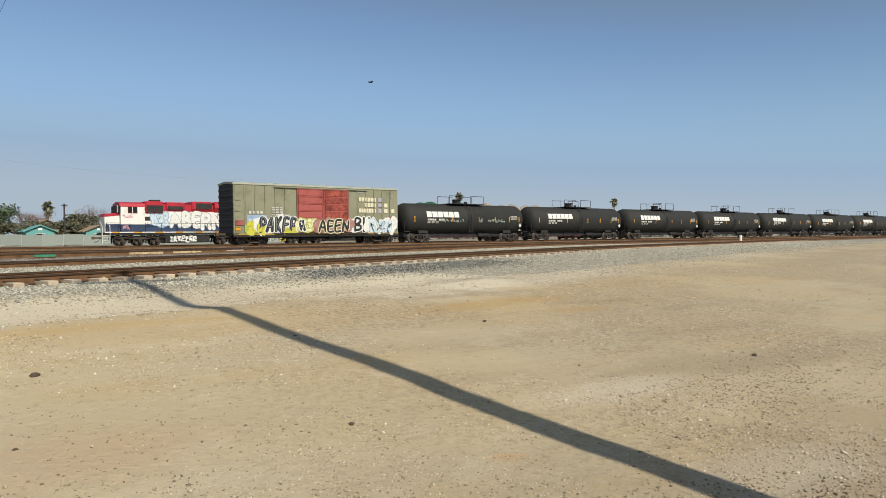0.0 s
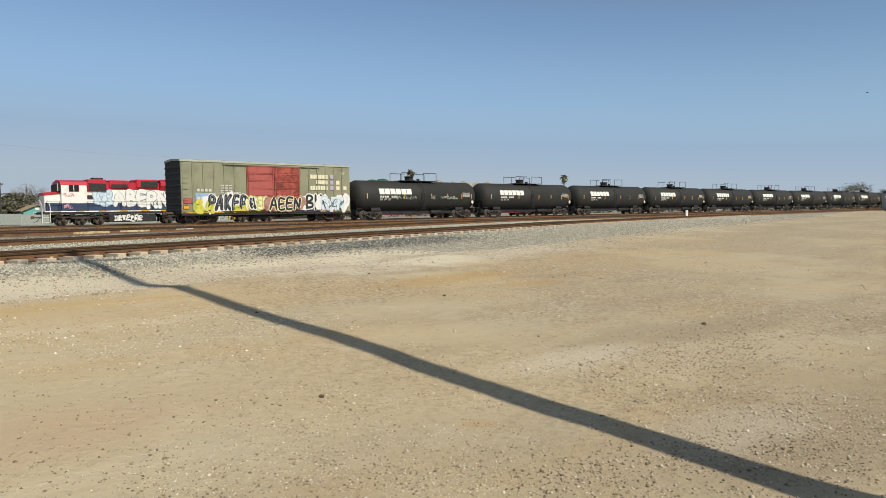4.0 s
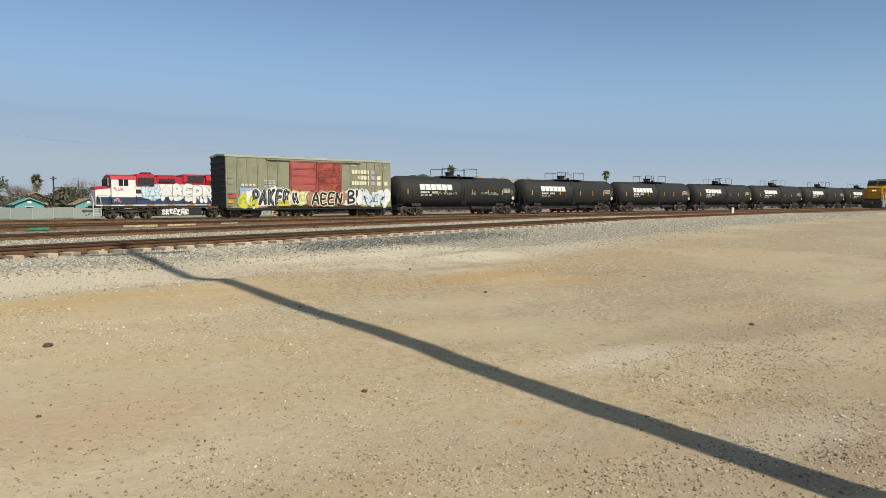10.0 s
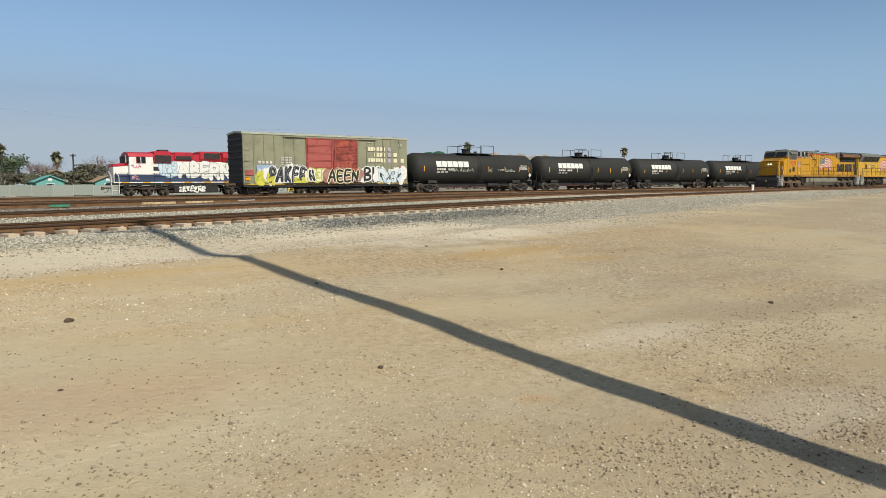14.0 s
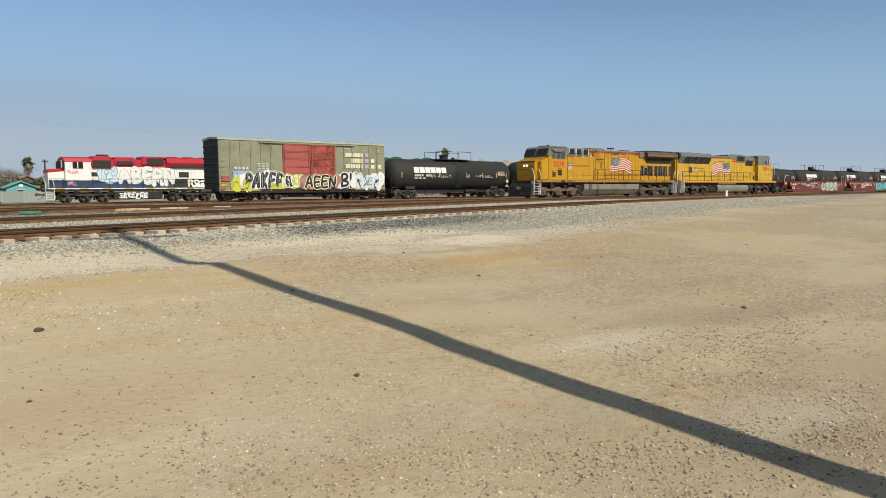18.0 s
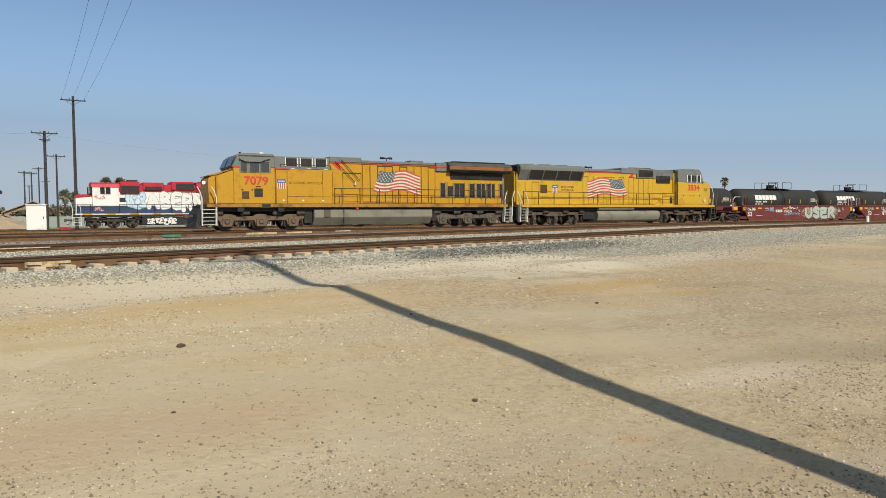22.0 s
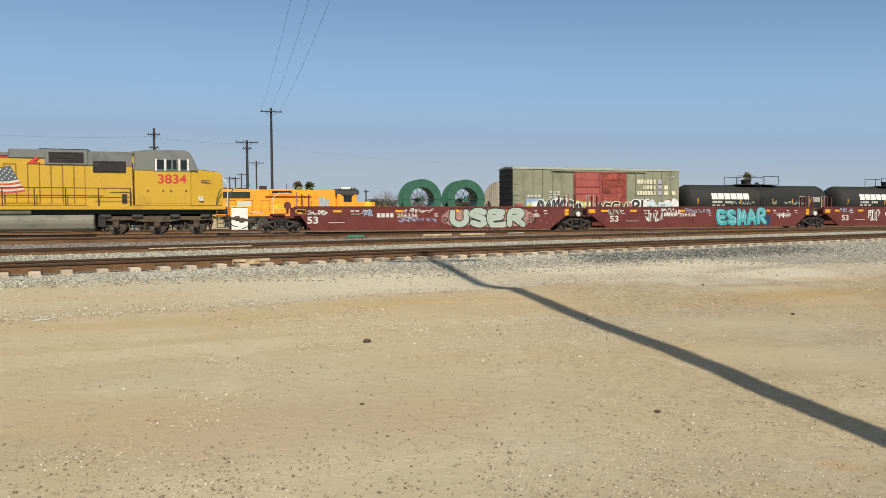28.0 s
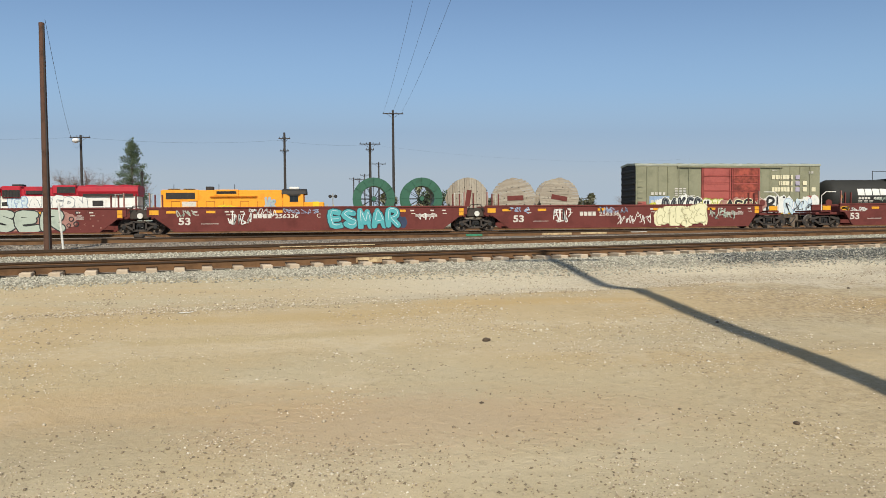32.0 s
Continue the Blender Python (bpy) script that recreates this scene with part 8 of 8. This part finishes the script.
# ---- loose stones ----
def scatter(name, label, material, places, seed):
    """Many small stones as one mesh: places are x, y, size."""
    rng = np.random.default_rng(seed)
    base = np.array([(1, 0, 0), (-1, 0, 0), (0, 1, 0), (0, -1, 0), (0, 0, 1), (0, 0, -1)], float)
    tri = np.array([(0, 2, 4), (2, 1, 4), (1, 3, 4), (3, 0, 4), (2, 0, 5), (1, 2, 5), (3, 1, 5), (0, 3, 5)])
    n = len(places)
    p = np.array([(x, y, ground_z(x, y) + s * 0.25) for x, y, s in places])
    s = np.array([q[2] for q in places])
    v = base[None] * rng.uniform(0.6, 1.2, (n, 6, 1)) * np.stack([rng.uniform(0.7, 1.3, n), rng.uniform(0.7, 1.2, n), rng.uniform(0.45, 0.85, n)], 1)[:, None]
    a = rng.uniform(0, 2 * np.pi, n)
    tl = rng.uniform(-0.6, 0.6, n)
    c, d = np.cos(a)[:, None], np.sin(a)[:, None]
    x, y, z = v[..., 0], v[..., 1], v[..., 2]
    x, z = x * np.cos(tl)[:, None] - z * np.sin(tl)[:, None], x * np.sin(tl)[:, None] + z * np.cos(tl)[:, None]
    v = np.stack([x * c - y * d, x * d + y * c, z], -1) * s[:, None, None] + p[:, None]
    f = tri[None] + (np.arange(n) * 6)[:, None, None]
    me = bpy.data.meshes.new(name)
    me.vertices.add(n * 6)
    me.vertices.foreach_set("co", v.ravel())
    me.loops.add(n * 24)
    me.loops.foreach_set("vertex_index", f.ravel().astype(np.int32))
    me.polygons.add(n * 8)
    me.polygons.foreach_set("loop_start", np.arange(n * 8, dtype=np.int32) * 3)
    me.update(calc_edges=True)
    me.materials.append(material)
    return tagged(new(name, me), label, "stones", kind="stuff")


rng = random.Random(5)
bal, darker = [], []
while len(bal) < 60000:
    x = rng.uniform(-16, 42) if rng.random() < 0.8 else rng.uniform(42, 75)
    spread = 0.75 + 0.6 * smooth(-4, 6, x) + 1.9 * smooth(11, 16, x)
    w = 1.36 + abs(rng.gauss(0, spread))
    if w > 1.36 + spread * 2.1:
        continue
    dim = smooth(7.6, 9.2, x) * (1 - smooth(16, 20, x)) * (1 - smooth(2.9, 3.9, w))
    (darker if rng.random() < dim * 0.85 else bal).append((x, a_mid(x) - w, rng.uniform(0.016, 0.036) * (1.0 if x < 42 else 1.5)))
scatter("dark_ballast_stones", "heap of dark fresh ballast stones along the near track", M["darkstone"], darker, 4)
for _ in range(22000):
    x = rng.uniform(-16, 40)
    bal.append((x, a_mid(x) + rng.uniform(1.7, 5.0), rng.uniform(0.02, 0.04)))
for _ in range(9000):
    x = rng.uniform(-14, 34)
    bal.append((x, a_mid(x) - rng.uniform(1.12, 1.5), rng.uniform(0.018, 0.04)))
yard_bed = []
for _ in range(26000):
    x = rng.uniform(-16, 34)
    yard_bed.append((x, a_mid(x) + rng.uniform(4.4, 13.5), rng.uniform(0.02, 0.045)))
scatter("yard_ballast_stones", "brown stained ballast stones between the yard tracks", M["yardstone"], yard_bed, 6)
scatter("ballast_stones", "angular grey crushed ballast stones along the near track", M["stone"], bal, 1)
# trodden crumbly patches: middle, spread, count
CRUMBS = ((0.3, 4.2, 0.9, 0.45, 800), (-1.0, 4.0, 0.9, 0.5, 700), (1.8, 3.4, 0.8, 0.4, 700), (2.6, 4.9, 1.0, 0.5, 500), (0.8, 6.4, 1.2, 0.5, 350), (3.43, 2.5, 0.3, 0.1, 450), (4.2, 2.25, 0.5, 0.12, 500), (4.8, 1.85, 0.5, 0.15, 500), (5.9, 2.9, 0.8, 0.2, 500), (6.6, 3.6, 1.0, 0.3, 600), (8.4, 4.3, 1.3, 0.32, 600), (3.3, 1.9, 0.4, 0.15, 400), (2.4, 2.9, 0.6, 0.25, 500), (1.0, 2.9, 0.6, 0.3, 400), (4.5, 1.45, 0.6, 0.2, 450), (7.6, 3.7, 1.0, 0.35, 700), (-1.4, 4.4, 0.8, 0.5, 350))
peb, clods = [], []
for _ in range(190000):
    d = 2.0 * 20 ** rng.random()
    a = radians(rng.uniform(-34, 80))
    x, y = math.sin(a) * d, math.cos(a) * d
    if a_mid(x) - y < 2.8:
        continue
    k = noise.noise(Vector((x * 0.45, y * 0.45, 8))) + 0.6 * noise.noise(Vector((x * 1.7, y * 1.7, 2)))
    if rng.random() > 0.3 + 1.5 * k + 0.003 * max(x, 0):
        continue
    s = rng.uniform(0.0035, 0.0085) * (0.55 + 0.11 * min(d, 11))
    r = rng.random()
    peb.append((x, y, s * (1 + (r < 0.07) * 0.7 + (r < 0.012) * 0.7)))
for _ in range(9000):
    x = rng.uniform(-14, 45)
    peb.append((x, a_mid(x) - rng.uniform(2.6, 7), rng.uniform(0.01, 0.022)))
for cx, cy, sx, sy, n in CRUMBS:
    for _ in range(n):
        x, y = rng.gauss(cx, sx), rng.gauss(cy, sy)
        if math.hypot(x, y) > 2.0:
            clods.append((x, y, rng.uniform(0.004, 0.0125) * (1.7 if rng.random() < 0.06 else 1.0)))
scatter("dirt_clods", "dark crumbly clods on the trodden dirt", M["clod"], clods, 3)
scatter("dirt_pebbles", "scattered pebbles and clods on the dirt", M["pebble"], peb, 2)


def rock(x, y, size, material, seed, label):
    r = random.Random(seed)
    bm = bmesh.new()
    bmesh.ops.create_icosphere(bm, subdivisions=2, radius=size, matrix=Matrix.Diagonal((1.2, 0.9, 0.6, 1)))
    for v in bm.verts:
        v.co *= r.uniform(0.82, 1.12)
    ob = tagged(new("rock", mesh_of(bm, material)), label, "rock", "loose rocks")
    ob.matrix_basis = pose(x, y, ground_z(x, y) + size * 0.3, 0, 0, r.uniform(0, 180))


rock(1.34, 7.5, 0.042, M["truckbrown"], 1, "dark fist-sized rock lying on the dirt")
for k, (x, y, s) in enumerate(((3.05, 4.7, 0.035), (6.3, 5.2, 0.03), (7.4, 8.0, 0.04), (9.4, 6.3, 0.045), (4.4, 8.3, 0.03), (5.6, 4.1, 0.035), (8.6, 4.4, 0.05), (2.6, 6.3, 0.03), (7.9, 10.6, 0.04), (11.5, 8.0, 0.05), (0.9, 5.4, 0.025), (-1.2, 6.6, 0.03))):
    rock(x, y, s * 0.7, M["mound"] if k % 2 else M["truckbrown"], 10 + k, "small brown clod lying on the dirt")

scrap = thing("plastic_scrap", "crumpled strip of white plastic lying on the dirt", "litter", at=pose(-2.15, 9.28, ground_z(-2.15, 9.28) + 0.004, 0, 0, 8))
part("strip", prism(bmesh.new(), [(-0.1, 0.0), (-0.04, 0.012), (0.02, 0.004), (0.09, 0.016), (0.1, 0.01), (0.02, 0.0)], -0.025, 0.025), M["whiterail"], scrap)


def bird():
    t = thing("bird", "small dark bird in flight", "bird")
    bm = bmesh.new()
    bmesh.ops.create_uvsphere(bm, u_segments=10, v_segments=8, radius=0.05, matrix=Matrix.Diagonal((1.8, 0.8, 0.8, 1)))
    part("body", bm, M["black"], t)
    for s in (-1, 1):
        part("wing", prism(bmesh.new(), [(-0.05, 0.0), (0.06, 0.0), (0.0, 0.05)], s * 0.02, s * 0.16), M["black"], t)
    part("tail", bx(-0.15, -0.07, -0.02, 0.02, -0.01, 0.01), M["black"], t)
    return t


flier = bird()


# ---- what moves ----
S = 42.5 / 41.5
PASS = [(0.0, 218.0), (6.0, 161.6), (10.0, 123.6), (13.0, 94.9), (15.5, 70.95), (17.0, 57.0), (18.0, 47.76), (19.0, 38.9), (20.0, 29.77), (21.0, 20.84), (22.0, 11.91), (23.0, 3.0), (24.0, -5.7), (25.0, -14.45), (25.5, -18.85), (27.5, -36.1), (28.5, -44.65), (29.5, -53.2), (30.5, -61.35), (31.5, -69.8), (32.0, -73.95)]
SHUNT = [(0.0, 0.0), (13.2, 0.0), (14.4, -0.2), (15.5, -0.7), (16.0, -1.03), (17.0, -2.11), (18.0, -3.62), (19.0, -5.6), (20.0, -7.99), (21.0, -10.89), (22.0, -14.35), (22.5, -16.2), (25.0, -26.6), (27.5, -38.0), (28.5, -42.7), (29.5, -47.4), (30.5, -52.1), (31.0, -54.6), (32.0, -59.6)]


def motions():
    for ob, x in TRAIN:
        walk(ob, [(t, pose(p * S - 3.84 + x, W_Y, W_Z)) for t, p in PASS])
    for ob, x, z in YARD:
        walk(ob, [(t, pose(p + x, Q_Y, Q_Z + z)) for t, p in SHUNT])
    times = [10 + k / 15 for k in range(331)]
    place = np.interp(times, [t for t, _ in PASS], [p * S for _, p in PASS])
    for w, x, r in WHEELS:
        walk(w, [(0.0, pose(x, 0, r))] + [(t, pose(x, 0, r, 0, math.degrees((p - place[0]) / r), 0)) for t, p in zip(times, place)])
    walk(flier, [(0.0, pose(19.7, 30, 9.4)), (0.3, pose(24.4, 30, 9.55)), (0.6, pose(29.0, 30, 9.9)), (0.9, pose(34.4, 30, 10.3)), (1.2, pose(41, 30, 10.8)), (1.5, pose(49.5, 30, 11.7)), (3.0, pose(85, 31, 15)), (32.0, pose(700, 60, 60))])


motions()
